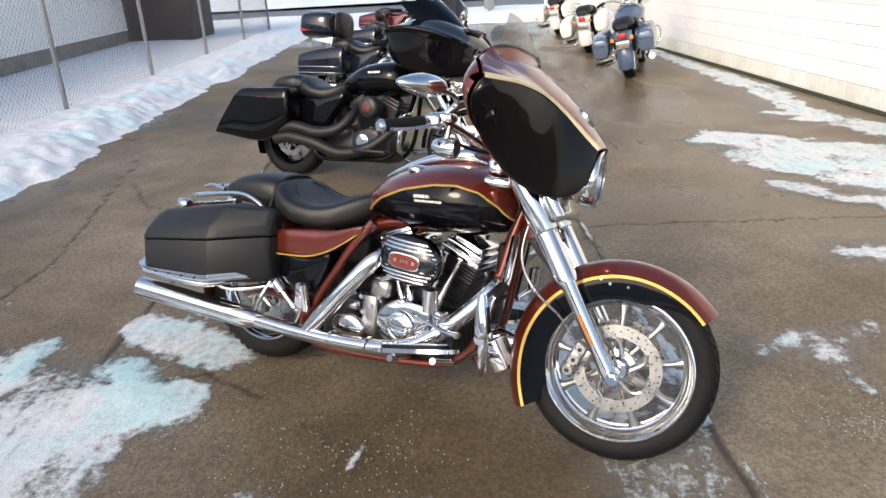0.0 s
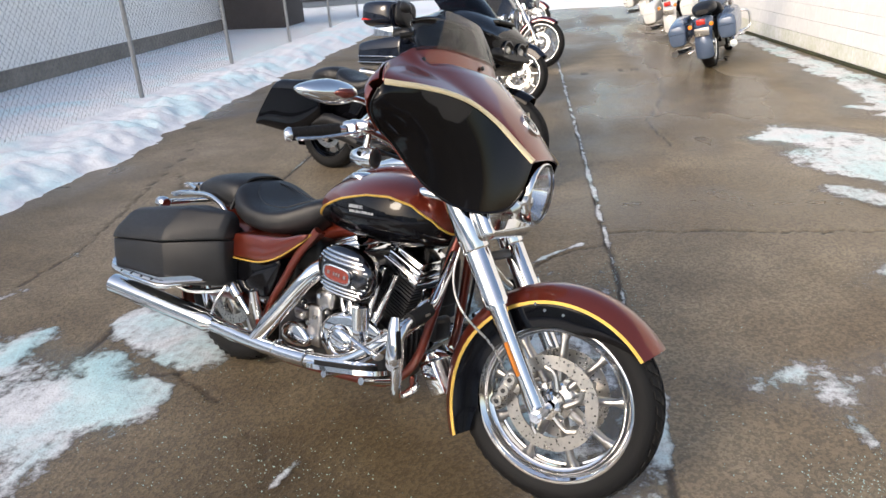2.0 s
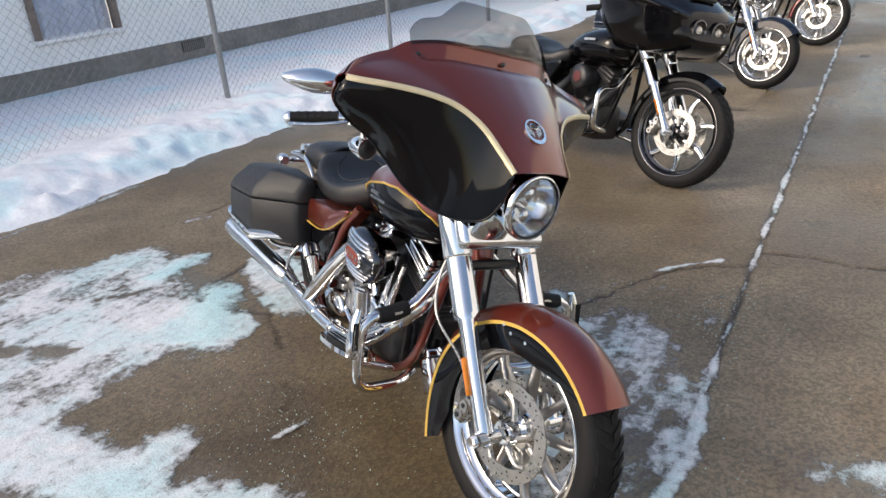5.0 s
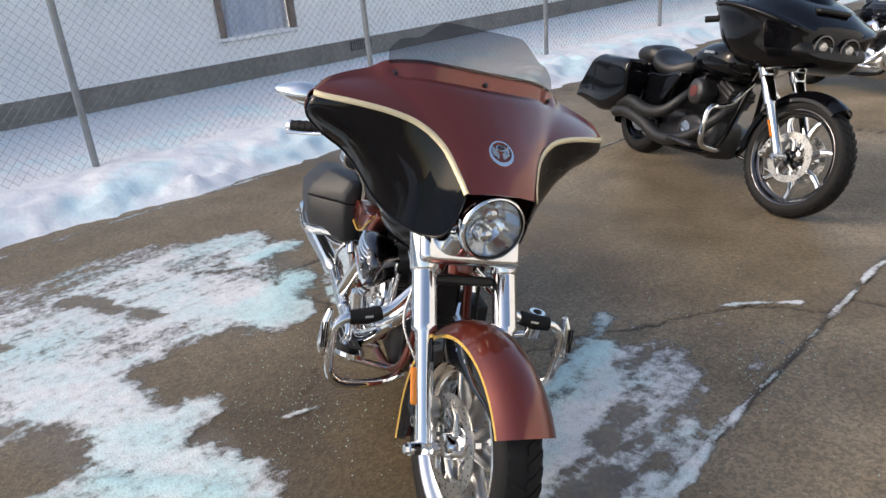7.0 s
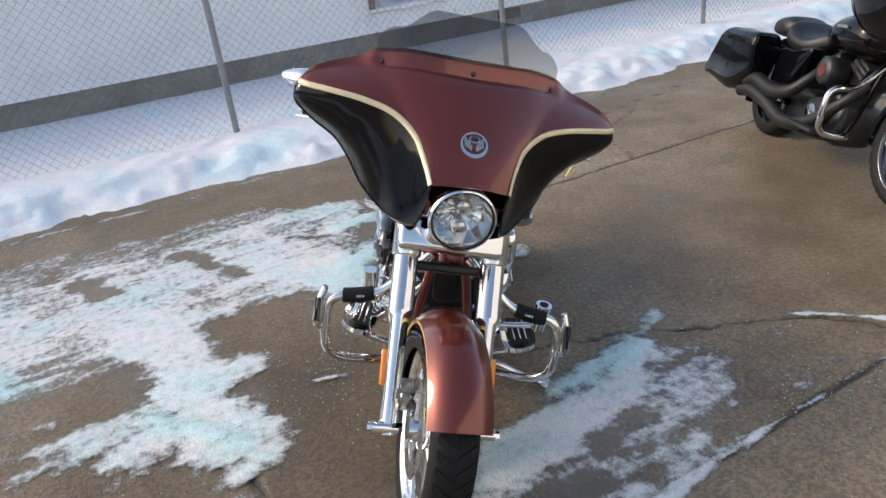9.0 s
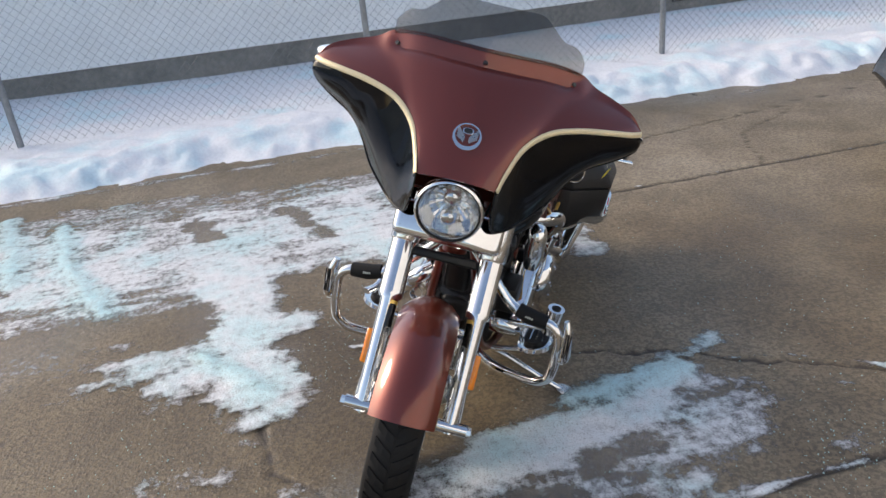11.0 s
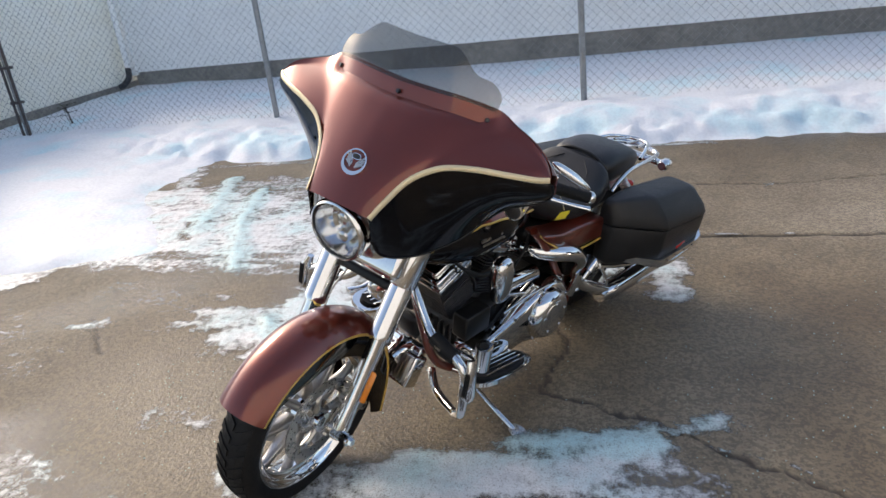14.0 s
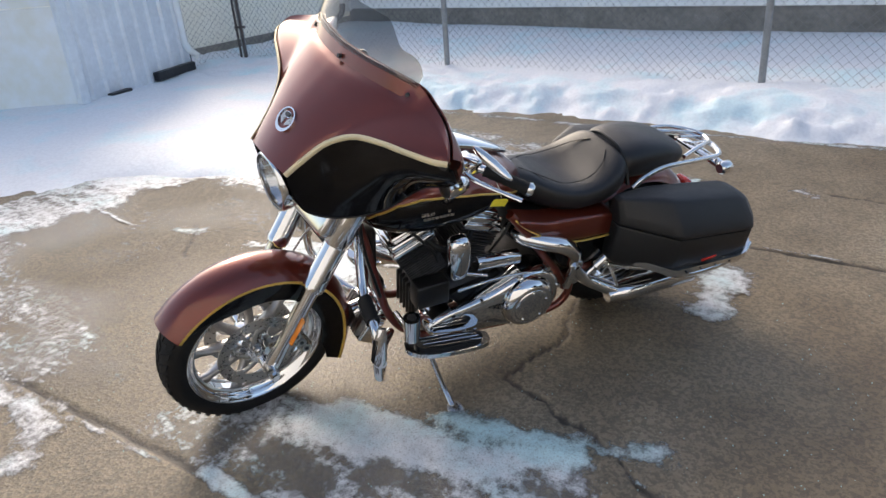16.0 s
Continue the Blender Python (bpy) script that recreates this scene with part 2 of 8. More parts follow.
def wheel(name, c, R, w, rim_r, parent, m=None, spokes=9, rim_mat=None, discs=(1, -1), style="blade", disc_r=0.15, label="", spoke_mat=None):
    """A wheel: chrome rim with tyre, hub, spokes and discs under it."""
    rim_mat = rim_mat or CHROME
    bm = BM()
    b = rim_r
    lathe(bm, rim_profile(w, b), c, "y", 72, closed=True)
    rim = part(name, bm, rim_mat, parent, label, m=m)
    part("tyre", tyre_mesh(c, R, w, b), RUBBER, rim, "black road tyre")
    tagged(part("tread", tread_mesh(c, R, w), RUBBER, rim, smooth=0), kind="stuff")
    bm = BM()
    lathe(bm, [(0.085, 0.018), (0.083, 0.034), (0.05, 0.042), (0.045, 0.062), (0.03, 0.066), (-0.03, 0.066), (-0.045, 0.062), (-0.05, 0.042), (-0.083, 0.034), (-0.085, 0.018)], c, "y", 32)
    part("hub", bm, rim_mat, rim)
    for k in range(spokes):
        a = 2 * math.pi * k / spokes + 0.2
        bm = BM()
        if style == "wire":
            for q in range(5):
                t = a + q * 0.14
                tube(bm, [(c[0] + 0.05 * math.cos(t + 0.5), c[1] + 0.03 * (1 if q % 2 else -1), c[2] + 0.05 * math.sin(t + 0.5)), (c[0] + (b - 0.03) * math.cos(t), c[1], c[2] + (b - 0.03) * math.sin(t))], 0.0028, 6, False)
        else:
            loops = []
            for i in range(6):
                f = i / 5
                r = lerp(0.055, b - 0.024, f)
                t = a + (0.22 * math.sin(f * 2.6) if style == "swirl" else 0.0)
                hw = lerp(0.016, 0.0075, f) + 0.016 * (max(0, f - 0.72) / 0.28) ** 2 + (0.011 * math.sin(f * 3.1) if style == "swirl" else 0)
                th = lerp(0.030, 0.013, f)
                u, v = Vector((-math.sin(t), 0, math.cos(t))), Vector((0, 1, 0))
                loops.append(superring((c[0] + r * math.cos(t), c[1], c[2] + r * math.sin(t)), u, v, hw, th, 3.2, 12))
            rings(bm, loops)
        part("spoke", bm, spoke_mat or rim_mat, rim)
    for s in discs:
        y = c[1] + s * 0.062
        bm = BM()
        lathe(bm, [(y - c[1] - 0.0025, disc_r - 0.042), (y - c[1] - 0.0025, disc_r), (y - c[1] + 0.0025, disc_r), (y - c[1] + 0.0025, disc_r - 0.042)], c, "y", 64, closed=True)
        for k in range(5):
            a = 2 * math.pi * k / 5 + 0.35
            cc = Vector((c[0] + 0.093 * math.cos(a), y, c[2] + 0.093 * math.sin(a)))
            tube(bm, [Vector((c[0] + 0.045 * math.cos(a - 0.35), y, c[2] + 0.045 * math.sin(a - 0.35))), cc, Vector((c[0] + (disc_r - 0.036) * math.cos(a + 0.28), y, c[2] + (disc_r - 0.036) * math.sin(a + 0.28)))], [0.011, 0.008, 0.009], 8, True, 4)
        d = part("brake_disc", bm, STEEL, rim, "drilled steel brake disc", smooth=35)
        bm = BM()
        for k in range(40):
            a = 2 * math.pi * k / 40
            r = disc_r - (0.010, 0.021, 0.032)[k % 3]
            cyl(bm, (c[0] + r * math.cos(a), y - 0.0032, c[2] + r * math.sin(a)), (c[0] + r * math.cos(a), y + 0.0032, c[2] + r * math.sin(a)), 0.0032, seg=6)
        tagged(part("disc_perforation", bm, BLACKPLASTIC, rim), kind="stuff")
    return rim


def arch_shell(c, rows, width, drop, parent, name, material, label="", m=None, nlat=9, thick=0.004):
    """A wheel guard: rows of (angle in degrees, radius of the crown); its sides fall by drop at +-width."""
    bm = BM()
    loops = []
    for a, R, wf in rows:
        t = radians(a)
        ring = []
        for j in range(nlat):
            q = -1 + 2 * j / (nlat - 1)
            r = R - drop * abs(q) ** 2.4
            ring.append(Vector((c[0] + r * math.cos(t), c[1] + width * wf * q, c[2] + r * math.sin(t))))
        loops.append(ring)
    rings(bm, loops, False, False)
    solid(bm, thick)
    return part(name, bm, material, parent, label, m=m)


def densify(rows, n):
    t = np.linspace(0, len(rows) - 1, n)
    cols = []
    for k in range(len(rows[0])):
        pts = [(i, r[k], 0) for i, r in enumerate(rows)]
        sm = smooth_path(pts, 8)
        cols.append(np.interp(t, [p.x for p in sm], [p.y for p in sm]))
    return list(zip(*cols))


def loft_x(rows, e=2.6, n=28, per=5, y0=0.0, tilt=0.0):
    """Rounded body along x: rows of (x, half width, bottom z, top z)."""
    bm = BM()
    loops = [superring((x, y0, (z0 + z1) / 2), (0, 1, 0), (0, 0, 1), w, (z1 - z0) / 2, e, n) for x, w, z0, z1 in densify(rows, per * (len(rows) - 1) + 1)]
    rings(bm, loops)
    return bm


def split_body(rows, arch, e, samples, y0=0.0):
    """Two skins of a body along x, above and below the line arch(x); returns both and the line's points on each flank."""
    up, lo, line = BM(), {1: BM(), -1: BM()}, {1: [], -1: []}
    uploops, loloops = [], {1: [], -1: []}
    for x, w, z0, z1 in densify(rows, samples):
        zc, h = (z0 + z1) / 2, (z1 - z0) / 2
        za = min(max(arch(x), z0 + 0.02 * h), z1 - 0.02 * h)

        def yy(z):
            q = min(1.0, abs((z - zc) / h))
            return w * (1 - q ** e) ** (1 / e)
        ta = math.asin(max(-1, min(1, (za - zc) / h)))
        ring = []
        for i in range(-10, 11):
            s = 1 if i >= 0 else -1
            t = lerp(math.pi / 2, ta, abs(i) / 10)
            z = zc + h * math.sin(t)
            ring.append(Vector((x, y0 + s * yy(z) * (1 if i else 0), z)))
        uploops.append(ring)
        for s in (1, -1):
            q = []
            for i in range(11):
                t = lerp(ta, -math.pi / 2, i / 10)
                z = zc + h * math.sin(t)
                q.append(Vector((x, y0 + s * yy(z), z)))
            loloops[s].append(q)
            line[s].append(Vector((x, y0 + s * (yy(za) + 0.001), za)))
    rings(up, uploops, False, False)
    for s in (1, -1):
        rings(lo[s], loloops[s], False, False)
    return up, lo, line


def finned_cylinder(parent, base, tilt, name="cylinder", chrome=True, finmat=None, y0=0.0):
    """A cylinder with cooling fins, head and rocker box along a tilted axis; tilt in degrees forwards."""
    m = Matrix.Translation(base) @ Matrix.Rotation(radians(tilt), 4, 'Y')
    bm = BM()
    lathe(bm, [(0.13, 0.05), (0.13, 0.058), (0.34, 0.06), (0.34, 0.05)], (0, 0, 0), "z", 24)
    core = part(name, bm, DARKMETAL, parent, m=m)
    bm = BM()
    box(bm, (0, y0, 0), (0.148, 0.165, 0.0045), 0.0012, seg=1)
    first = part("cooling_fin", bm, finmat or ALU, core, smooth=0, m=Matrix.Translation((0, 0, 0.165)))
    for k in range(1, 10):
        fin = new("cooling_fin", first.data)
        fin.parent = core
        fin.matrix_basis = Matrix.Translation((0, 0, 0.165 + 0.0115 * k))
    bm = BM()
    for k in range(5):
        z = 0.283 + 0.0125 * k
        bmesh.ops.create_cube(bm, size=1, matrix=Matrix.Translation((0, y0, z)) @ Matrix.Diagonal((0.165, 0.19, 0.006, 1)))
    box(bm, (0, 0, 0.312), (0.13, 0.15, 0.06), 0.01)
    part("cylinder_head", bm, finmat or (ALU if chrome else DARKMETAL), core, smooth=0)
    bm = BM()
    box(bm, (0, 0, 0.352), (0.172, 0.215, 0.026), 0.006)
    box(bm, (0, 0, 0.378), (0.160, 0.200, 0.034), 0.010)
    box(bm, (0, 0, 0.402), (0.130, 0.165, 0.026), 0.010)
    for sx in (-0.06, 0.06):
        for sy in (-0.08, 0.08):
            cyl(bm, (sx * 1.15, sy * 1.1, 0.352), (sx * 1.15, sy * 1.1, 0.401), 0.007, seg=8)
    part("rocker_box", bm, CHROME if chrome else DARKMETAL, core, "chrome rocker box")
    return core


def fork_leg(parent, s, m, a, b, r_low=0.028, r_up=0.040, split=0.46, cover=None, y=0.139, reflector=True):
    """One fork leg from the axle a up to b with its cover, clamp and reflector."""
    a, b = Vector((a[0], s * y, a[1])), Vector((b[0], s * y, b[1]))
    d = (b - a).normalized()
    mid = a + (b - a) * split
    bm = BM()
    tube(bm, [a - d * 0.02, a + d * 0.03, a + d * 0.10, mid - d * 0.03, mid], [r_low * 0.9, r_low * 1.05, r_low * 0.94, r_low, r_low * 1.08], 20, False)
    leg = part("fork_leg", bm, CHROME, parent, "polished chrome fork leg", m=m)
    bm = BM()
    tube(bm, [mid - d * 0.005, mid + d * 0.012, mid + d * 0.015, b - d * 0.02, b], [r_up * 0.94, r_up, r_up * 0.97, r_up * 0.97, r_up * 0.9], 24, False)
    part("fork_cover", bm, cover or CHROME, leg, "smooth chrome fork cover")
    bm = BM()
    up = a + (b - a) * 0.70
    tube(bm, [up - d * 0.002, up + d * 0.004, b - d * 0.03, b], [r_up * 1.04, r_up * 1.13, r_up * 1.13, r_up], 24, False)
    part("upper_sleeve", bm, cover or CHROME, leg)
    bm = BM()
    cyl(bm, (a.x + 0.01, s * (y - 0.04), a.z + 0.006), (a.x + 0.01, s * (y + 0.052), a.z + 0.006), 0.020, seg=20)
    cyl(bm, (a.x + 0.01, s * (y + 0.05), a.z + 0.006), (a.x + 0.01, s * (y + 0.066), a.z + 0.006), 0.014, seg=6)
    part("axle_nut", bm, CHROME, leg)
    if reflector:
        p, q = a + d * 0.125, a + d * 0.225
        bm = BM()
        o = Vector((-0.004, s * (r_low + 0.002), 0.0))
        tube(bm, [p + o - d * 0.004, p + o, q + o, q + o + d * 0.004], [0.008, 0.0125, 0.0125, 0.008], 8, False, flat=0.45)
        part("reflector", bm, AMBER, leg, "amber fork reflector")
    return leg


def caliper(parent, c, s, m, ang=20):
    bm = BM()
    mm = Matrix.Translation(c) @ Matrix.Rotation(radians(ang), 4, 'Y')
    box(bm, (0, 0, 0), (0.052, 0.055, 0.135), 0.014, mm)
    for z in (-0.042, 0.0, 0.042):
        cyl(bm, mm @ Vector((0, s * 0.02, z)), mm @ Vector((0, s * 0.034, z)), 0.017, seg=16)
    box(bm, (0.03, 0, 0.03), (0.03, 0.035, 0.05), 0.008, mm)
    ob = part("brake_caliper", bm, STEEL, parent, "silver brake caliper", m=m)
    bm = BM()
    for z in (-0.042, 0.0, 0.042):
        cyl(bm, mm @ Vector((0, s * 0.032, z)), mm @ Vector((0, s * 0.037, z)), 0.008, seg=6)
    tagged(part("bolt", bm, DARKMETAL, ob), kind="stuff")
    return ob


def bag(parent, s, rows, lid, y0, body_mat, name="saddlebag", label="", e=4.2):
    """A saddlebag with its lid; rows of (x, half width, bottom z, top z)."""
    bms = {0: BM(), 1: BM()}
    loops = {0: [], 1: []}
    for x, w, z0, z1 in densify(rows, 31):
        za = lid(x)
        for k, (p, q) in enumerate(((z0, za - 0.002), (za + 0.002, z1))):
            ww = w * (1.0 if k == 0 else 1.025)
            h = max(0.004, q - p)
            ring = []
            n = 28
            for i in range(n):
                t = 2 * math.pi * i / n
                ct, st = math.cos(t), math.sin(t)
                yy = ww * math.copysign(abs(ct) ** (2 / e), ct)
                zz = h * abs(st) ** (2 / 3.4)
                if k == 0:
                    # wide at the rim, drawn in below
                    z = q - (zz if st < 0 else 0)
                    yy *= 1 - 0.10 * ((q - z) / h) ** 2
                else:
                    z = p + (zz if st > 0 else 0)
                    yy *= 1 - 0.16 * ((z - p) / h) ** 2
                ring.append(Vector((x, s * (y0 + yy), z)))
            loops[k].append(ring)
    for k in (0, 1):
        rings(bms[k], loops[k])
    body = part(name, bms[0], body_mat, parent, label)
    part("lid", bms[1], body_mat, body)
    return body


def panel_xz(outline, y_in, y_out, bev=0.006):
    """A bevelled side panel: outline in x and z, from y_in to y_out."""
    bm = BM()
    d = 1 if y_out > y_in else -1
    cx = sum(p[0] for p in outline) / len(outline)
    cz = sum(p[1] for p in outline) / len(outline)
    sm = [(p.x, p.z) for p in smooth_path([(x, 0, z) for x, z in outline + outline[:1]], 4)][:-1]

    def ring(y, inset):
        out = []
        for x, z in sm:
            v = Vector((cx - x, cz - z))
            v.normalize()
            out.append(Vector((x + v.x * inset, y, z + v.y * inset)))
        return out
    rings(bm, [ring(y_in, 0), ring(y_out - d * bev, 0), ring(y_out - d * bev * 0.3, bev * 0.35), ring(y_out, bev), ring(y_out + d * 0.004, bev * 4)])
    return bm


def bars(parent, m, start, run, up, widths, height, material, name="badge", gap=0.006, thick=0.003, nrm=None):
    """Unreadable raised lettering as a row of plain bars."""
    bm = BM()
    run, up = Vector(run).normalized(), Vector(up).normalized()
    nrm = Vector(nrm).normalized() if nrm else run.cross(up).normalized()
    p = Vector(start)
    for w in widths:
        c = p + run * (w / 2)
        mm = Matrix.Translation(c) @ Matrix((run, up, nrm)).transposed().to_4x4()
        box(bm, (0, 0, 0), (w, height, thick), 0, mm)
        p = p + run * (w + gap)
    return part(name, bm, material, parent, m=m, smooth=0)

# ---- ground, walls, snow ----
def hash2(ix, iy, seed):
    h = (ix.astype(np.int64) * 374761393 + iy.astype(np.int64) * 668265263 + seed * 1442695041) & 0x7fffffff
    h = ((h ^ (h >> 13)) * 1274126177) & 0x7fffffff
    return ((h ^ (h >> 16)) & 0xffff) / 65535.0


def vnoise(x, y, seed=0):
    """Smooth value noise in 0..1."""
    ix, iy = np.floor(x), np.floor(y)
    fx, fy = x - ix, y - iy
    fx, fy = fx * fx * (3 - 2 * fx), fy * fy * (3 - 2 * fy)
    a, b = hash2(ix, iy, seed), hash2(ix + 1, iy, seed)
    c, d = hash2(ix, iy + 1, seed), hash2(ix + 1, iy + 1, seed)
    return (a * (1 - fx) + b * fx) * (1 - fy) + (c * (1 - fx) + d * fx) * fy


def fbm(x, y, seed=0, octaves=4, gain=0.55):
    s, a, t = 0, 1.0, 0
    for k in range(octaves):
        s = s + a * vnoise(x * 2 ** k, y * 2 ** k, seed + 17 * k)
        t += a
        a *= gain
    return s / t


def fence_x(y):
    return -4.66


def house_x(y):
    return -6.62 - 0.035 * (y + 3.6)


def wall_x(y):
    return 4.93 - 0.068 * y


def joint_x(y):
    return 0.975 - 0.024 * y


CRACKS = [
    [(-0.74, 2.80), (-0.38, 2.86), (-0.04, 2.81), (0.09, 3.17), (0.26, 3.44), (0.42, 3.78), (0.62, 4.00), (0.87, 4.13)],
    [(0.88, 4.30), (1.42, 4.31), (1.91, 4.28), (2.65, 4.24), (4.5, 4.3)],
    [(-2.54, 3.58), (-2.49, 4.08), (-2.62, 4.82), (-2.93, 6.40), (-3.13, 7.20), (-3.5, 7.9)],
    [(-1.62, 2.62), (-1.10, 2.70), (-0.71, 2.41), (-0.47, 2.14)],
    [(-0.12, 1.55), (0.10, 1.62), (0.34, 1.67), (0.60, 1.90)],
    [(0.72, 10.12), (1.60, 10.39), (2.18, 10.28), (4.2, 10.3)],
    [(1.95, 9.9), (1.85, 8.6), (1.50, 7.3), (1.55, 6.3)],
    [(-1.62, 4.9), (-2.3, 5.2), (-2.8, 6.1)],
    [(-0.55, 0.30), (-0.44, 0.44), (-0.20, 0.62)],
    [(-1.62, 7.2), (-0.6, 7.4), (0.8, 7.3)],
]


def seg_dist(X, Y, pts, wob=0.0):
    """Distance from each place to a broken line."""
    if wob:
        X = X + (fbm(X * 9, Y * 9, 5) - 0.5) * wob
        Y = Y + (fbm(X * 9 + 40, Y * 9, 6) - 0.5) * wob
    best = np.full(X.shape, 9.0)
    for (ax, ay), (bx, by) in zip(pts, pts[1:]):
        dx, dy = bx - ax, by - ay
        t = np.clip(((X - ax) * dx + (Y - ay) * dy) / (dx * dx + dy * dy), 0, 1)
        best = np.minimum(best, np.hypot(X - ax - t * dx, Y - ay - t * dy))
    return best


def sheet(name, xs, ys, Z, keep=None, attrs=None, material=None, smooth=True):
    """A height field over the grid xs, ys; keep: mask of cells."""
    nx, ny = len(xs), len(ys)
    X, Y = np.meshgrid(xs, ys, indexing="ij")
    co = np.stack((X, Y, Z), -1).reshape(-1, 3)
    i, j = np.meshgrid(np.arange(nx - 1), np.arange(ny - 1), indexing="ij")
    q = np.stack((i * ny + j, (i + 1) * ny + j, (i + 1) * ny + j + 1, i * ny + j + 1), -1).reshape(-1, 4)
    if keep is not None:
        q = q[keep.reshape(-1)]
        used = np.unique(q)
        remap = np.full(len(co), -1)
        remap[used] = np.arange(len(used))
        co, q = co[used], remap[q]
    else:
        used = np.arange(len(co))
    me = bpy.data.meshes.new(name)
    me.vertices.add(len(co))
    me.vertices.foreach_set("co", co.astype(np.float32).ravel())
    me.loops.add(q.size)
    me.loops.foreach_set("vertex_index", q.astype(np.int32).ravel())
    me.polygons.add(len(q))
    me.polygons.foreach_set("loop_start", np.arange(0, q.size, 4, dtype=np.int32))
    me.polygons.foreach_set("loop_total", np.full(len(q), 4, dtype=np.int32))
    me.update(calc_edges=True)
    me.validate()
    me.polygons.foreach_set("use_smooth", np.full(len(me.polygons), smooth))
    for k, v in (attrs or {}).items():
        a = me.attributes.new(k, 'FLOAT', 'POINT')
        a.data.foreach_set("value", v.reshape(-1)[used].astype(np.float32))
    if material:
        me.materials.append(material)
    return new(name, me)


def concrete_material():
    m = bpy.data.materials.new("damp_concrete")
    m.use_nodes = True
    n, l = m.node_tree.nodes, m.node_tree.links
    b = n["Principled BSDF"]
    tc = n.new("ShaderNodeTexCoord")

    def tex(kind, scale, detail=4):
        t = n.new(kind)
        t.inputs["Scale"].default_value = scale
        if "Detail" in t.inputs:
            t.inputs["Detail"].default_value = detail
        l.new(tc.outputs["Object"], t.inputs["Vector"])
        return t

    def ramp(src, stops):
        r = n.new("ShaderNodeValToRGB")
        e = r.color_ramp.elements
        while len(e) < len(stops):
            e.new(0.5)
        for el, (p, c) in zip(e, stops):
            el.position, el.color = p, (*c, 1) if len(c) == 3 else c
        l.new(src, r.inputs[0])
        return r

    def mix(kind, fac, a, c):
        x = n.new("ShaderNodeMix")
        x.data_type, x.blend_type = 'RGBA', kind
        for sock, v in ((0, fac), (6, a), (7, c)):
            if isinstance(v, (int, float)):
                x.inputs[sock].default_value = v
            elif isinstance(v, tuple):
                x.inputs[sock].default_value = (*v, 1)
            else:
                l.new(v, x.inputs[sock])
        return x.outputs[2]
    big = tex("ShaderNodeTexNoise", 0.55, 5)
    mid = tex("ShaderNodeTexNoise", 3.2, 6)
    fine = tex("ShaderNodeTexNoise", 42, 5)
    peb = tex("ShaderNodeTexVoronoi", 85)
    spk = tex("ShaderNodeTexVoronoi", 46)
    pit = tex("ShaderNodeTexVoronoi", 9)
    base = ramp(big.outputs["Fac"], [(0.34, (0.114, 0.090, 0.062)), (0.5, (0.150, 0.126, 0.092)), (0.66, (0.190, 0.164, 0.130))]).outputs[0]
    base = mix('MULTIPLY', 0.75, base, ramp(mid.outputs["Fac"], [(0.3, (0.66, 0.62, 0.58)), (0.7, (1.15, 1.14, 1.12))]).outputs[0])
    base = mix('MULTIPLY', 0.32, base, ramp(fine.outputs["Fac"], [(0.35, (0.62, 0.60, 0.58)), (0.65, (1.25, 1.24, 1.22))]).outputs[0])
    agg = ramp(peb.outputs["Color"], [(0.0, (0.70, 0.68, 0.65)), (0.55, (1.0, 1.0, 1.0)), (0.92, (1.1, 1.08, 1.05)), (1.0, (1.8, 1.75, 1.65))]).outputs[0]
    base = mix('MULTIPLY', 0.75, base, agg)
    light = ramp(spk.outputs["Distance"], [(0.0, (1, 1, 1)), (0.20, (1, 1, 1)), (0.26, (0, 0, 0))]).outputs[0]
    sel = ramp(spk.outputs["Color"], [(0.74, (0, 0, 0)), (0.80, (0.9, 0.9, 0.9))]).outputs[0]
    base = mix('MIX', mix('MULTIPLY', 1.0, light, sel), base, (0.40, 0.38, 0.34))
    pd = ramp(pit.outputs["Distance"], [(0.0, (1, 1, 1)), (0.07, (1, 1, 1)), (0.14, (0, 0, 0))]).outputs[0]
    ps = ramp(pit.outputs["Color"], [(0.66, (0, 0, 0)), (0.72, (0.75, 0.75, 0.75))]).outputs[0]
    base = mix('MIX', mix('MULTIPLY', 1.0, pd, ps), base, (0.05, 0.038, 0.03))
    pit2 = tex("ShaderNodeTexVoronoi", 24)
    pd2 = ramp(pit2.outputs["Distance"], [(0.0, (1, 1, 1)), (0.10, (1, 1, 1)), (0.20, (0, 0, 0))]).outputs[0]
    ps2 = ramp(pit2.outputs["Color"], [(0.66, (0, 0, 0)), (0.72, (0.85, 0.85, 0.85))]).outputs[0]
    base = mix('MIX', mix('MULTIPLY', 1.0, pd2, ps2), base, (0.045, 0.036, 0.028))
    b.inputs["Specular IOR Level"].default_value = 0.36
    wet = n.new("ShaderNodeAttribute")
    wet.attribute_name = "wet"
    slab = n.new("ShaderNodeAttribute")
    slab.attribute_name = "slab"
    base = mix('MIX', slab.outputs["Fac"], base, mix('MULTIPLY', 1.0, base, (1.30, 1.33, 1.38)))
    crk = n.new("ShaderNodeAttribute")
    crk.attribute_name = "crack"
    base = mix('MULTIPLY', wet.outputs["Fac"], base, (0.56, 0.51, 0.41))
    base = mix('MIX', crk.outputs["Fac"], base, (0.050, 0.041, 0.033))
    l.new(base, b.inputs["Base Color"])
    rr = n.new("ShaderNodeMapRange")
    rr.inputs[3].default_value, rr.inputs[4].default_value = 0.70, 0.34
    l.new(wet.outputs["Fac"], rr.inputs[0])
    pool = n.new("ShaderNodeAttribute")
    pool.attribute_name = "pool"
    drop = n.new("ShaderNodeMath")
    drop.operation = 'MULTIPLY_ADD'
    drop.inputs[1].default_value = -0.20
    l.new(pool.outputs["Fac"], drop.inputs[0])
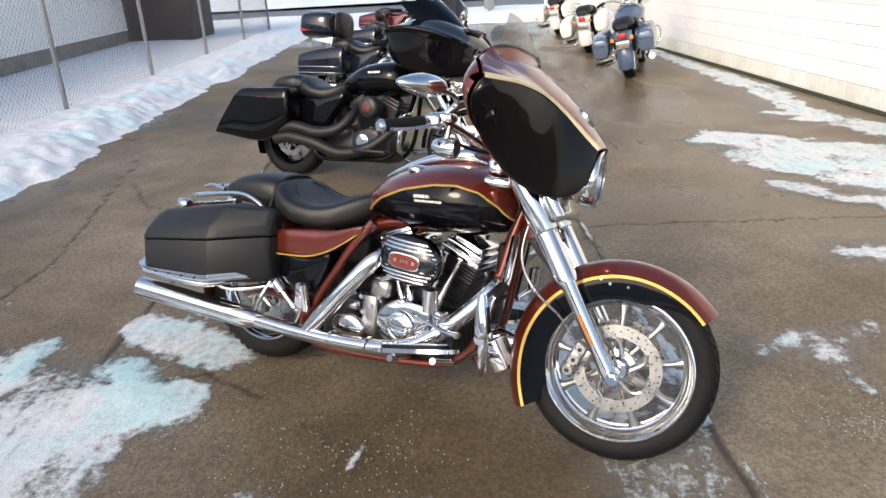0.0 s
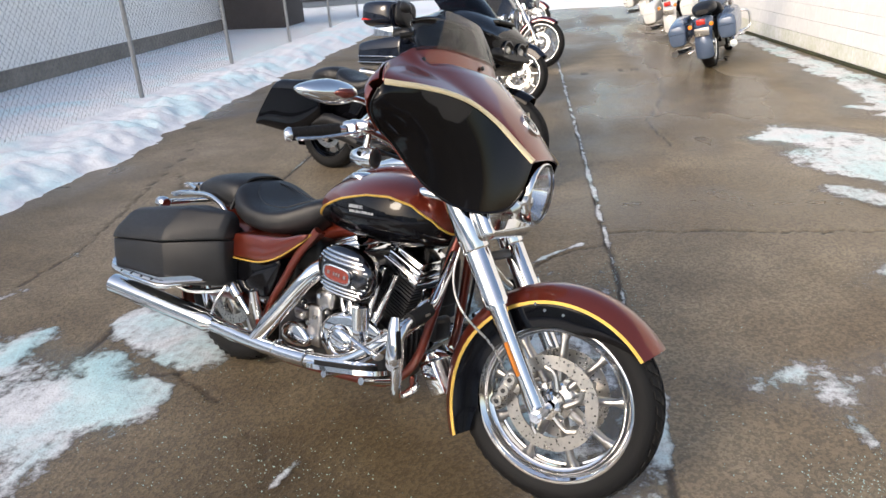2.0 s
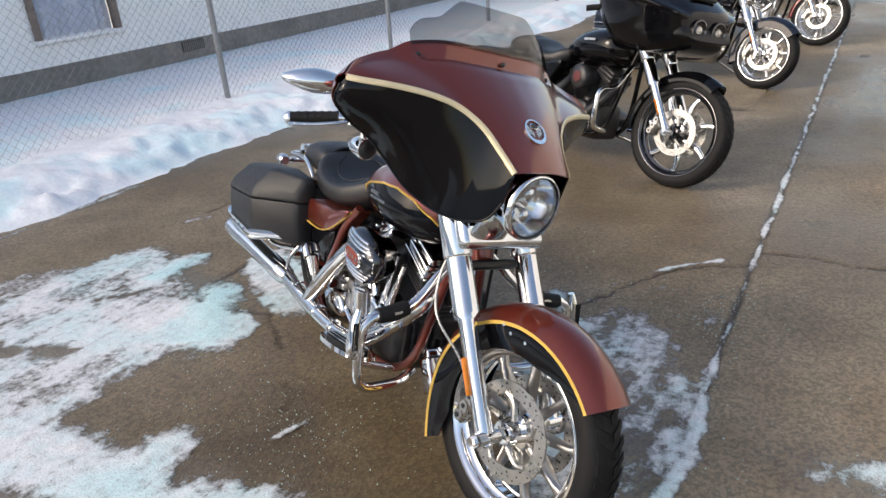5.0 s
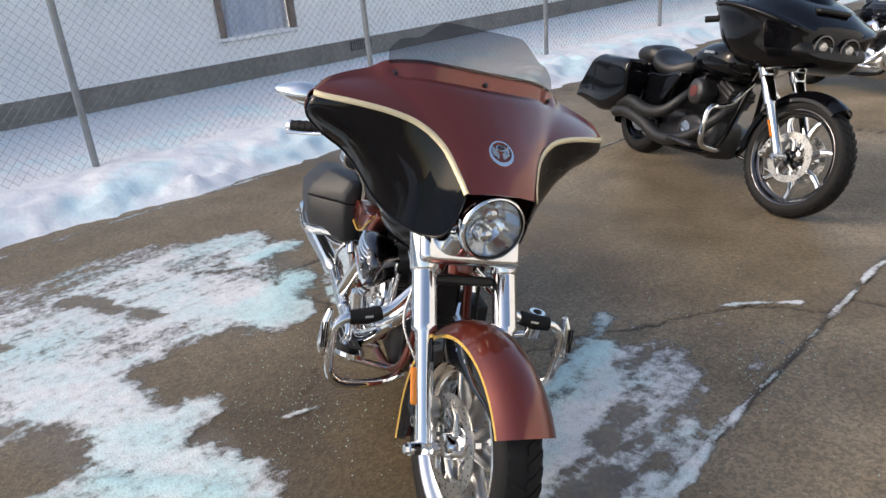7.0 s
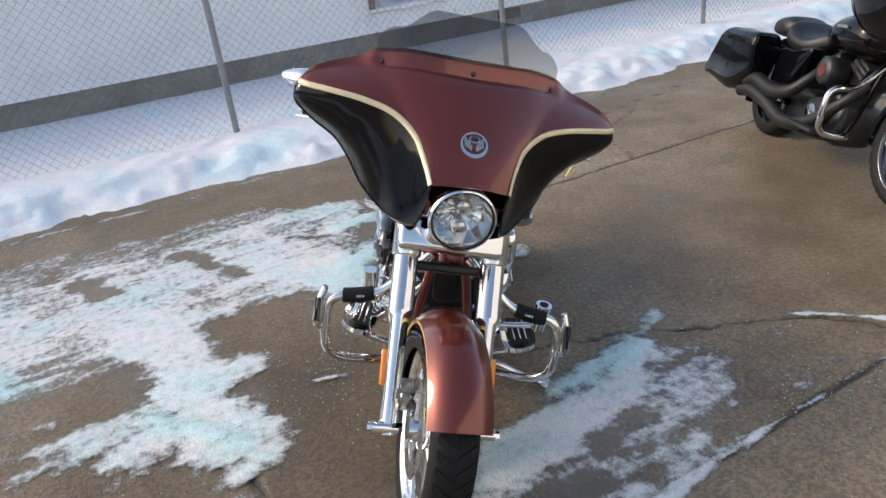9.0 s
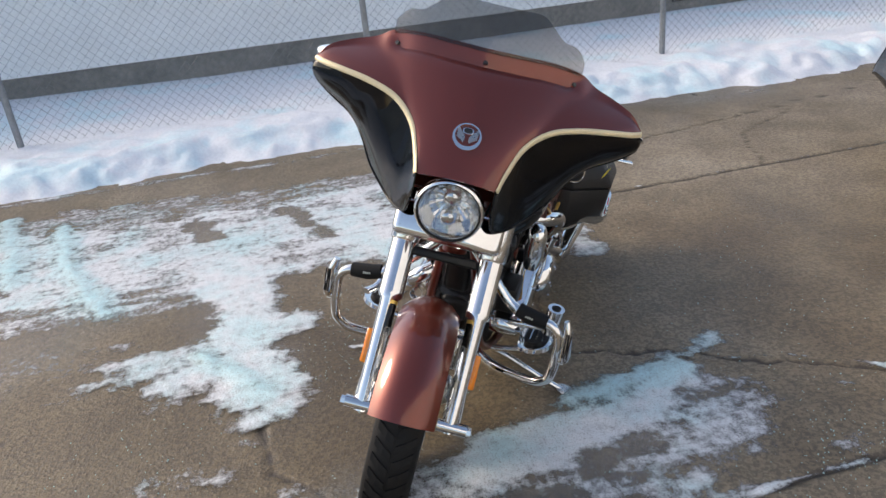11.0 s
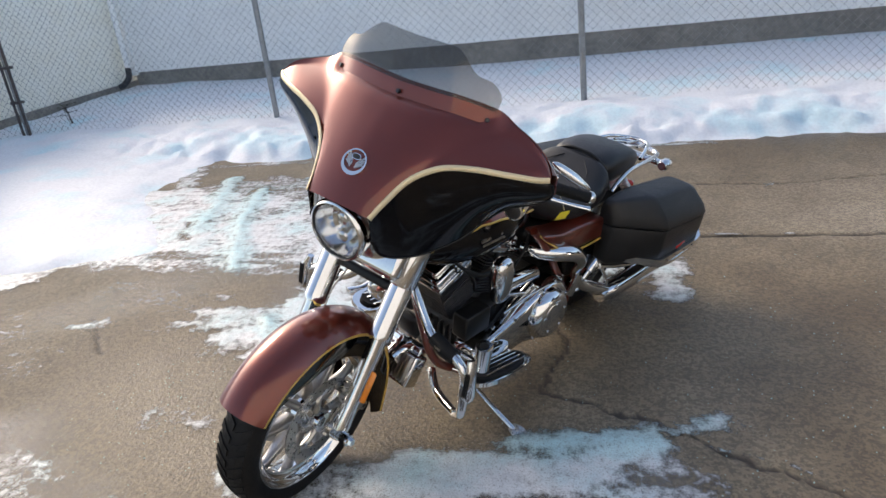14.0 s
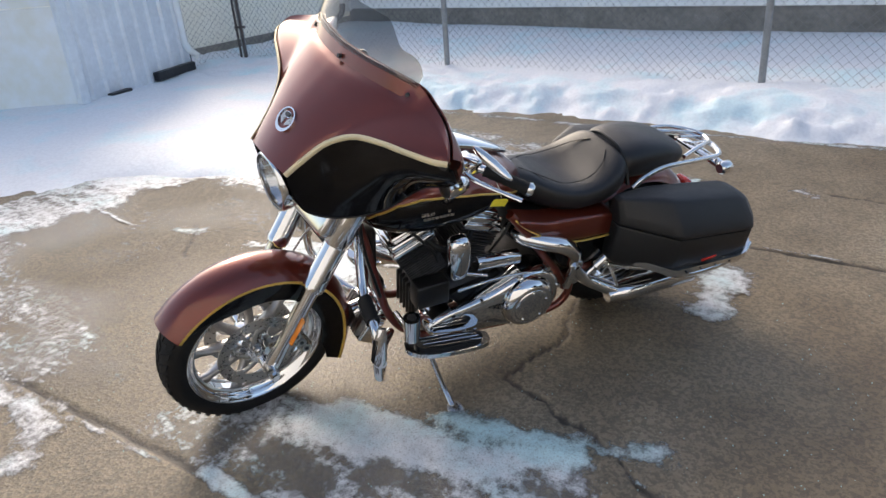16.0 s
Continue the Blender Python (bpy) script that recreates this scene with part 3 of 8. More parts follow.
    l.new(rr.outputs[0], drop.inputs[2])
    radd = n.new("ShaderNodeMath")
    radd.operation = 'MULTIPLY_ADD'
    radd.inputs[1].default_value, radd.inputs[2].default_value = 0.25, -0.12
    l.new(mid.outputs["Fac"], radd.inputs[0])
    rsum = n.new("ShaderNodeMath")
    l.new(drop.outputs[0], rsum.inputs[0])
    l.new(radd.outputs[0], rsum.inputs[1])
    l.new(rsum.outputs[0], b.inputs["Roughness"])
    bp = n.new("ShaderNodeBump")
    bp.inputs["Distance"].default_value = 0.0042
    bs = n.new("ShaderNodeMapRange")
    bs.inputs[3].default_value, bs.inputs[4].default_value = 0.85, 0.55
    l.new(wet.outputs["Fac"], bs.inputs[0])
    l.new(bs.outputs[0], bp.inputs["Strength"])
    hm = n.new("ShaderNodeMath")
    hm.operation = 'MULTIPLY_ADD'
    hm.inputs[1].default_value = 0.6
    l.new(peb.outputs["Distance"], hm.inputs[0])
    l.new(fine.outputs["Fac"], hm.inputs[2])
    dent = n.new("ShaderNodeMath")
    dent.operation = 'MULTIPLY_ADD'
    dent.inputs[1].default_value = -0.8
    l.new(mix('MULTIPLY', 1.0, pd2, ps2), dent.inputs[0])
    l.new(hm.outputs[0], dent.inputs[2])
    l.new(dent.outputs[0], bp.inputs["Height"])
    l.new(bp.outputs[0], b.inputs["Normal"])
    return m


def snow_material(name, tint, amount, dirt=0.0, white=(0.80, 0.82, 0.85)):
    m = mat(name, white, 0.6, 0.0, bump=1.0, bump_scale=26)
    n, l = m.node_tree.nodes, m.node_tree.links
    b = n["Principled BSDF"]
    tc = n.new("ShaderNodeTexCoord")
    a = n.new("ShaderNodeTexNoise")
    a.inputs["Scale"].default_value, a.inputs["Detail"].default_value = 1.7, 6
    c = n.new("ShaderNodeTexNoise")
    c.inputs["Scale"].default_value, c.inputs["Detail"].default_value = 38, 5
    for t in (a, c):
        l.new(tc.outputs["Object"], t.inputs["Vector"])
    r = n.new("ShaderNodeValToRGB")
    r.color_ramp.elements[0].position, r.color_ramp.elements[1].position = 0.50, 0.72
    r.color_ramp.elements[0].color, r.color_ramp.elements[1].color = (*white, 1), (*tint, 1)
    dye = n.new("ShaderNodeAttribute")
    dye.attribute_name = "blue"
    tot = n.new("ShaderNodeMath")
    tot.operation = 'MULTIPLY_ADD'
    tot.inputs[1].default_value = 0.20
    l.new(dye.outputs["Fac"], tot.inputs[0])
    l.new(a.outputs["Fac"], tot.inputs[2])
    l.new(tot.outputs[0], r.inputs[0])
    r2 = n.new("ShaderNodeValToRGB")
    r2.color_ramp.elements[0].position, r2.color_ramp.elements[1].position = 0.35, 0.6
    r2.color_ramp.elements[0].color, r2.color_ramp.elements[1].color = (1 - dirt, 1 - dirt, 1 - dirt * 0.95, 1), (1, 1, 1, 1)
    l.new(c.outputs["Fac"], r2.inputs[0])
    x = n.new("ShaderNodeMix")
    x.data_type, x.blend_type = 'RGBA', 'MULTIPLY'
    x.inputs[0].default_value = 1.0
    l.new(r.outputs[0], x.inputs[6])
    l.new(r2.outputs[0], x.inputs[7])
    l.new(x.outputs[2], b.inputs["Base Color"])
    b.inputs["Subsurface Weight"].default_value = 0.0
    return m


CONCRETE = concrete_material()
SNOW = snow_material("banked_snow", (0.70, 0.88, 0.91), 0.5, 0.08, (0.85, 0.86, 0.875))


def ice_material():
    """Frozen slush: a broken film of white grains over the concrete, solid and blue-tinted where it is thick."""
    m = mat("trodden_icy_snow", (0.6, 0.6, 0.6), 0.42, 0.0, bump=0.8, bump_scale=110)
    n, l = m.node_tree.nodes, m.node_tree.links
    b = n["Principled BSDF"]
    out = n["Material Output"]
    tc = n.new("ShaderNodeTexCoord")
    mp = n.new("ShaderNodeMapping")
    mp.inputs["Rotation"].default_value[2] = radians(12)
    mp.inputs["Scale"].default_value = (3.4, 0.8, 1.0)
    l.new(tc.outputs["Object"], mp.inputs["Vector"])

    def noise_tex(scale, src, rough=0.62):
        t = n.new("ShaderNodeTexNoise")
        t.inputs["Scale"].default_value, t.inputs["Detail"].default_value, t.inputs["Roughness"].default_value = scale, 7, rough
        l.new(src, t.inputs["Vector"])
        return t.outputs["Fac"]

    def attribute(name):
        t = n.new("ShaderNodeAttribute")
        t.attribute_name = name
        return t.outputs["Fac"]

    def madd(a, f, c):
        k = n.new("ShaderNodeMath")
        k.operation = 'MULTIPLY_ADD'
        k.inputs[1].default_value = f
        l.new(a, k.inputs[0])
        if isinstance(c, float):
            k.inputs[2].default_value = c
        else:
            l.new(c, k.inputs[2])
        return k.outputs[0]

    def ramp(src, stops):
        r = n.new("ShaderNodeValToRGB")
        while len(r.color_ramp.elements) < len(stops):
            r.color_ramp.elements.new(0.5)
        for el, (p, c) in zip(r.color_ramp.elements, stops):
            el.position, el.color = p, (*c, 1)
        l.new(src, r.inputs[0])
        return r.outputs[0]
    streak, grain, fine, patch = noise_tex(4.5, mp.outputs[0]), noise_tex(26, tc.outputs["Object"], 0.7), noise_tex(150, tc.outputs["Object"]), noise_tex(2.3, tc.outputs["Object"])
    depth = attribute("depth")
    v = madd(depth, 1.0, madd(streak, 0.85, madd(grain, 1.40, -1.51)))
    tone = ramp(madd(attribute("veil"), 0.24, v), ((0.08, (0.33, 0.315, 0.30)), (0.34, (0.47, 0.475, 0.48)), (0.62, (0.68, 0.70, 0.71)), (0.85, (0.78, 0.80, 0.81))))
    blue = madd(attribute("blue"), 0.34, madd(depth, 0.06, patch))
    cy = ramp(blue, ((0.50, (1, 1, 1)), (0.68, (0.78, 0.985, 0.99)), (1.0, (0.66, 0.97, 0.985))))
    speck = ramp(fine, ((0.36, (0.62, 0.60, 0.58)), (0.47, (1, 1, 1))))

    def mul(a, c):
        x = n.new("ShaderNodeMix")
        x.data_type, x.blend_type = 'RGBA', 'MULTIPLY'
        x.inputs[0].default_value = 1.0
        l.new(a, x.inputs[6])
        l.new(c, x.inputs[7])
        return x.outputs[2]
    l.new(mul(mul(tone, cy), speck), b.inputs["Base Color"])
    cover = ramp(madd(fine, 0.45, madd(v, 1.0, -0.225)), ((0.0, (0, 0, 0)), (0.14, (0.50, 0.50, 0.50)), (0.42, (0.96, 0.96, 0.96))))
    film = madd(grain, 1.7, -0.22)
    thin = n.new("ShaderNodeMath")
    thin.operation = 'MULTIPLY'
    l.new(attribute("veil"), thin.inputs[0])
    l.new(film, thin.inputs[1])
    most = n.new("ShaderNodeMath")
    most.operation = 'MAXIMUM'
    l.new(thin.outputs[0], most.inputs[0])
    l.new(cover, most.inputs[1])
    clear = n.new("ShaderNodeBsdfTransparent")
    both = n.new("ShaderNodeMixShader")
    l.new(most.outputs[0], both.inputs[0])
    l.new(clear.outputs[0], both.inputs[1])
    l.new(b.outputs[0], both.inputs[2])
    l.new(both.outputs[0], out.inputs["Surface"])
    return m


ICE = ice_material()
WHITEPAINT = mat("white_painted_block", (0.90, 0.895, 0.88), 0.6, 0.0, var=0.04, scale=2, bump=0.12, bump_scale=70, coords="World")
SIDING = mat("grey_white_siding", (0.87, 0.87, 0.85), 0.5, 0.0, var=0.05, scale=3, bump=0.08, bump_scale=90)
FOUNDATION = mat("foundation_concrete", (0.23, 0.215, 0.19), 0.85, 0.0, var=0.25, scale=2.2, bump=0.4, bump_scale=90)
GALV = mat("galvanised_steel", (0.30, 0.31, 0.32), 0.5, 0.7, var=0.2, scale=20)
WIRE = mat("dull_galvanised_wire", (0.11, 0.11, 0.115), 0.6, 0.25, var=0.2, scale=30)


def steps(a, b, h):
    return list(np.arange(a, b, h))


def growing(a, b, h0, f):
    out, x, h = [], a, h0
    while x < b:
        out.append(x)
        h *= f
        x += h
    return out + [b]


gx = [-v for v in growing(2.75, 400, 0.03, 1.09)][::-1] + steps(-2.735, 2.735, 0.016) + growing(2.75, 400, 0.03, 1.09)
gy = [-v for v in growing(0.35, 400, 0.03, 1.10)][::-1] + steps(-0.33, 4.93, 0.017) + growing(4.95, 400, 0.022, 1.028)
gx, gy = np.array(sorted(set(gx))), np.array(sorted(set(gy)))
X, Y = np.meshgrid(gx, gy, indexing="ij")
crack = np.zeros(X.shape)
for i, pts in enumerate(CRACKS):
    w = 0.0065 * (0.5 + 1.1 * fbm(X * 6 + i, Y * 6, 31 + i))
    crack = np.maximum(crack, np.clip(1.6 - seg_dist(X, Y, pts, 0.09) / w, 0, 1) * (fbm(X * 4, Y * 4, 51 + i) > 0.30))
for jx in (joint_x(Y), np.full(X.shape, -1.62) + 0.01 * np.sin(Y * 2)):
    d = np.abs(X - jx + (fbm(X * 0 + 3, Y * 11, 8) - 0.5) * 0.02)
    crack = np.maximum(crack, np.clip(1.8 - d / 0.010, 0, 1))
near = np.exp(-(np.maximum(0, np.hypot(X, Y - 4) - 14) / 6) ** 2)
wet = np.clip((fbm(X * 0.45, Y * 0.45, 71, 5) - 0.42) * 4.0, 0, 1) * np.clip((Y - 1.0) / 5 + 0.25, 0.2, 1.0)
wet = np.maximum(wet, np.clip((fbm(X * 0.8 + 9, Y * 0.35, 72, 4) - 0.40) * 5, 0, 1) * (Y > 4) * (X > 0.3))
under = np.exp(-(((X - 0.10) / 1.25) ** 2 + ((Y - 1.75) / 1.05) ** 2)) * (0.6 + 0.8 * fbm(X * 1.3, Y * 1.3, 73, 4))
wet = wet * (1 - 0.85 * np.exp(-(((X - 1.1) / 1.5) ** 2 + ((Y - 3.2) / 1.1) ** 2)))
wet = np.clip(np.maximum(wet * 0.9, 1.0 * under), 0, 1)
slab = np.where(X > joint_x(Y), 1.0, 0.0)
slab = np.maximum(slab, 0.75 * np.clip((Y - 3.0 + 0.45 * (X + 0.6) + (fbm(X * 1.5, Y * 1.5, 76, 4) - 0.5) * 0.9) / 0.5, 0, 1) * np.clip((X + 2.2) / 0.4, 0, 1))
Z = (fbm(X * 2.1, Y * 2.1, 3, 3) - 0.5) * 0.006 * near - 0.010 * crack * near
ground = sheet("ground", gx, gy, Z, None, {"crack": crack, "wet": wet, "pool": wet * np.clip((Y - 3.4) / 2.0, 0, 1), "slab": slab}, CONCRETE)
tagged(ground, "cracked damp brown concrete yard with snow-filled joints", "ground", kind="structure")

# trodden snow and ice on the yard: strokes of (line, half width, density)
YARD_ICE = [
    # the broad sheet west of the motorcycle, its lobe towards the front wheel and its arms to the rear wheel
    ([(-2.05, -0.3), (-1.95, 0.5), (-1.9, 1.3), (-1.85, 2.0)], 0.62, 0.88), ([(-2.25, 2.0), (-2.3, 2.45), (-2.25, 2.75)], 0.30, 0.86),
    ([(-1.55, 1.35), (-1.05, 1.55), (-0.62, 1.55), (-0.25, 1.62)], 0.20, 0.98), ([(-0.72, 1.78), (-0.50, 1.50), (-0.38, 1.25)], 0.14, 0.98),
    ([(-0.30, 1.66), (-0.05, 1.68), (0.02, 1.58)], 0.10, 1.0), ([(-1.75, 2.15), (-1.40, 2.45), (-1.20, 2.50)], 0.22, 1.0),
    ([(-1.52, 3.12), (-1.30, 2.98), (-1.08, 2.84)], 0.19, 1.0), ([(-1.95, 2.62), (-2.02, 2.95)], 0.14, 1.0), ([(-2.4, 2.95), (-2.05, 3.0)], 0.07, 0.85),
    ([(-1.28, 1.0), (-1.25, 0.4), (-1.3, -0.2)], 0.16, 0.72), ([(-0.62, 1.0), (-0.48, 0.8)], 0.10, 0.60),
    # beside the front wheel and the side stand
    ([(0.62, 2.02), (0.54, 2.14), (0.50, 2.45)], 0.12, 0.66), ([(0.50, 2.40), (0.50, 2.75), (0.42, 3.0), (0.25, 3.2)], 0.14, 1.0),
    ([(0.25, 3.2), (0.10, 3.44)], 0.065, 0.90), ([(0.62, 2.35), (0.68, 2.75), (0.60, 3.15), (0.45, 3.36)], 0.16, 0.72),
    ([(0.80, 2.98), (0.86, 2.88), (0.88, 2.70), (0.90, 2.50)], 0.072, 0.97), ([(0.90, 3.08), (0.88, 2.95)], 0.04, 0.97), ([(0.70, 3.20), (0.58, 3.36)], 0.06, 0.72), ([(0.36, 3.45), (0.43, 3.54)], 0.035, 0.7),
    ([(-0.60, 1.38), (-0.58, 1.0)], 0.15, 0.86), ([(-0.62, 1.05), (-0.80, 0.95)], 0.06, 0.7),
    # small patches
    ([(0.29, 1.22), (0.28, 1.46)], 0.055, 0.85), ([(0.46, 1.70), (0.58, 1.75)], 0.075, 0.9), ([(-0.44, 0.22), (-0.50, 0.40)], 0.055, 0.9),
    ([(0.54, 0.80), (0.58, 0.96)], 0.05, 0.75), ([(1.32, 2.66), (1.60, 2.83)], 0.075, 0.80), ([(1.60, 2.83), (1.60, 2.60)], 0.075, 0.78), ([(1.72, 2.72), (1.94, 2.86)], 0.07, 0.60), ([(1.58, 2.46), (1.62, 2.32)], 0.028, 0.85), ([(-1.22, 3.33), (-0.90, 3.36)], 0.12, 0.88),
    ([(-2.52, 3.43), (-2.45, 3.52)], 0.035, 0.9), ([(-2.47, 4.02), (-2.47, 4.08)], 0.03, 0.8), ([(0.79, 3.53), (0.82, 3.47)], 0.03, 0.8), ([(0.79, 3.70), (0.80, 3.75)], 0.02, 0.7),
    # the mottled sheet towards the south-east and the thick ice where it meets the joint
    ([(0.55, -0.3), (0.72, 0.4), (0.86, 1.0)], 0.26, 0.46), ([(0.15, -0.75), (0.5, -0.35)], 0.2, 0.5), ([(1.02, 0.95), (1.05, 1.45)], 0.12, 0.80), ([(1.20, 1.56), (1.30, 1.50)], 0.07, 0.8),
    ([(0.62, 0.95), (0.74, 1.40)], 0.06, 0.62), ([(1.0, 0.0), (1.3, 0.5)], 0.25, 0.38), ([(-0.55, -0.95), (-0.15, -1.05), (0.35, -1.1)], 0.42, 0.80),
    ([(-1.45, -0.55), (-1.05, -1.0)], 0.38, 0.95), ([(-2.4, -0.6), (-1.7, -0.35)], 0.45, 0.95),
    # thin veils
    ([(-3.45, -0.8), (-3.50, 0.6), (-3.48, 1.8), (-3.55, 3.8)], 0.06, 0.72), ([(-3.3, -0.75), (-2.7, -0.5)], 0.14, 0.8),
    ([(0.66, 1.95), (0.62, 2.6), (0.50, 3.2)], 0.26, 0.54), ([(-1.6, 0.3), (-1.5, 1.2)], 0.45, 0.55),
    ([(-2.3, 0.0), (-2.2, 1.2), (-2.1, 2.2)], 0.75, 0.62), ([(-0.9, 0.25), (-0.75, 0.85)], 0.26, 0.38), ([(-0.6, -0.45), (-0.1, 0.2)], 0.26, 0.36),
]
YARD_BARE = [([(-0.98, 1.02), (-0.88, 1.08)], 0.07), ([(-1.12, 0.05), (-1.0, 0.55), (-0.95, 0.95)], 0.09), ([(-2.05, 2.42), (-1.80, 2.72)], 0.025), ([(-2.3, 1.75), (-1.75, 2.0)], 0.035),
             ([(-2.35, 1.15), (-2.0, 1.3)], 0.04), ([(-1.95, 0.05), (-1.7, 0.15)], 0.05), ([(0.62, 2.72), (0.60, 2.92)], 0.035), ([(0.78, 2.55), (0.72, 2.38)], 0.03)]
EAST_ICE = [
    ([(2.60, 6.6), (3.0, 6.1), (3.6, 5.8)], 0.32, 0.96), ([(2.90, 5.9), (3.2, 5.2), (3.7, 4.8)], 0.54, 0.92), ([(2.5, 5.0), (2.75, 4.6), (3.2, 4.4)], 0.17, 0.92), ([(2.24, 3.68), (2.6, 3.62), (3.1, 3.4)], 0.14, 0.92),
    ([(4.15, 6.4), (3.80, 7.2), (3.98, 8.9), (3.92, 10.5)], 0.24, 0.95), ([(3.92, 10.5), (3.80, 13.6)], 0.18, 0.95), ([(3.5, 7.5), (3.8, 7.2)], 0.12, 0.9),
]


def snow_patch(name, x0, x1, y0, y1, h, rows, label="", bare=(), lines=(), ridges=(), streak=(7, 1.2), wander=0.26, tracks=(), veils=()):
    xs, ys = np.arange(x0, x1, h), np.arange(y0, y1, h)
    X, Y = np.meshgrid(xs, ys, indexing="ij")
    n = (fbm(X * 3.1, Y * 3.1, 91, 5, 0.62) - 0.5) * wander + (fbm(X * 14, Y * 14, 92, 4, 0.7) - 0.5) * 0.13 + (fbm(X * streak[0], Y * streak[1], 93, 4) - 0.5) * 0.20
    D = np.full(X.shape, 0.0)
    for pts, w, amp in rows:
        d = w - seg_dist(X, Y, pts) + n * min(1.0, 0.30 + w * 2.4)
        D = np.maximum(D, amp * np.clip(0.45 + d / 0.13, 0, 1))
    for pts, w in bare:
        D = np.minimum(D, np.clip(0.40 - (w - seg_dist(X, Y, pts, 0.10) + n * 0.5) / 0.10, 0.10, 1))
    D = D - np.clip((fbm(X * 7, Y * 4, 98, 5, 0.65) - 0.54) * 1.8, 0, 0.22) * (D < 0.97)
    for pts, w in tracks:
        D = np.minimum(D, np.clip((seg_dist(X, Y, pts, 0.03) - w) / 0.03 + 0.3, 0.18, 1))
    for pts, w in lines:
        D = np.maximum(D, np.clip(0.62 + (w - seg_dist(X, Y, pts, 0.03)) / 0.030 + (fbm(X * 13, Y * 7, 94, 4) - 0.5) * 1.5, 0, 1))
    blue, up = np.zeros(X.shape), np.zeros(X.shape)
    for pts, w in ridges:
        k = np.exp(-(seg_dist(X, Y, pts, 0.08) / (w * (0.5 + fbm(X * 5, Y * 5, 96, 3)))) ** 2)
        blue, up = np.maximum(blue, k), np.maximum(up, k * (0.4 + fbm(X * 8, Y * 8, 97, 3)))
        D = np.maximum(D, k)
    D = np.clip(D, 0, 1)
    z = 0.002 + D * 0.006 + (fbm(X * 30, Y * 30, 95, 3) - 0.5) * 0.006 * D + up * 0.010
    veil = np.zeros(X.shape)
    for pts, w, amp in veils:
        veil = np.maximum(veil, amp * np.clip(0.5 + (w - seg_dist(X, Y, pts, 0.06) + n * 0.7) / 0.22, 0, 1))
    on = (D > 0.12) | (veil > 0.03)
    cell = on[:-1, :-1] | on[1:, :-1] | on[:-1, 1:] | on[1:, 1:]
    ob = sheet(name, xs, ys, z, cell, {"depth": D, "blue": blue, "veil": veil}, ICE)
    return tagged(ob, label, "snow", kind="stuff")


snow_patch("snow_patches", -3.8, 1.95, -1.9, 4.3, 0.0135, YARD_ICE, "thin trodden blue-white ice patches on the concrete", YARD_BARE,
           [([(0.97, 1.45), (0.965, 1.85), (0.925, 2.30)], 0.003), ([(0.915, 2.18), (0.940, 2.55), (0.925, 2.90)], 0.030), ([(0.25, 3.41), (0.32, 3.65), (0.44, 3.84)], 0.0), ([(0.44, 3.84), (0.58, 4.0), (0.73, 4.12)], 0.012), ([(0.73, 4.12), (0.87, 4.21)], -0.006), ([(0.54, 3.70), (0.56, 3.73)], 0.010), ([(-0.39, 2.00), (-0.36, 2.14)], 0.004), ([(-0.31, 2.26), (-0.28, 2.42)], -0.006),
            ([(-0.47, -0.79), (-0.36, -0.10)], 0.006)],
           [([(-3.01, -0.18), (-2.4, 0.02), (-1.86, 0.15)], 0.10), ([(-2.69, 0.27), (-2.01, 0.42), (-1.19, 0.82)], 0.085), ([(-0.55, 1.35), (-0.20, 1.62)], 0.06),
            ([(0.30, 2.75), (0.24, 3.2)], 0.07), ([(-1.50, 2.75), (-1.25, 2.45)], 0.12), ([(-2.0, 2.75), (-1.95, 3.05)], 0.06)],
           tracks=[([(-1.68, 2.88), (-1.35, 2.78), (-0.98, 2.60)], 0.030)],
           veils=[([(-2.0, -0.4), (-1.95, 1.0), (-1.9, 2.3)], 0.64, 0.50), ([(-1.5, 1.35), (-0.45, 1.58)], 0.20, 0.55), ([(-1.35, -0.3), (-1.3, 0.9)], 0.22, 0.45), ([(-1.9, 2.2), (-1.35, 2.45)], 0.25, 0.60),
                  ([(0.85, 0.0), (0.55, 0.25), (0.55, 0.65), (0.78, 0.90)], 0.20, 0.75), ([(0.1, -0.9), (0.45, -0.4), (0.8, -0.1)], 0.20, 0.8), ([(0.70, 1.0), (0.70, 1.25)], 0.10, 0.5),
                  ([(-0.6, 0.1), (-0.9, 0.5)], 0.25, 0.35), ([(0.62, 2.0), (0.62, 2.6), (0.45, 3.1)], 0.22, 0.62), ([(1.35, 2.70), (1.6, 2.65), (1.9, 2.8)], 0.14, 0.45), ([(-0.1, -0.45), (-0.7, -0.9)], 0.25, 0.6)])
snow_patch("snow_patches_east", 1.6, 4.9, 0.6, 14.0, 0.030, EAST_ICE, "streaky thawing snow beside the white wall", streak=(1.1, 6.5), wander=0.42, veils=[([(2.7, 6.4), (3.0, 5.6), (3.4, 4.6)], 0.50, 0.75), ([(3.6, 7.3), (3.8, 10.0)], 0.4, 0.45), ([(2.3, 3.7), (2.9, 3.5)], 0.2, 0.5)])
snow_patch("joint_snow", 0.55, 1.15, 2.0, 14.0, 0.0145, [], "narrow line of snow packed in the joint",
           lines=[([(joint_x(2.7), 2.7), (joint_x(3.5), 3.5)], 0.009), ([(joint_x(3.5), 3.5), (joint_x(4.0), 4.0)], -0.006), ([(joint_x(4.05), 4.05), (joint_x(14), 14.0)], 0.012)])

snow_patch("joint_snow_west", -1.95, -1.35, 3.2, 8.0, 0.0145, [], "broken line of snow in the joint behind the row",
           lines=[([(-1.63, 3.3), (-1.62, 8.0)], -0.003)])

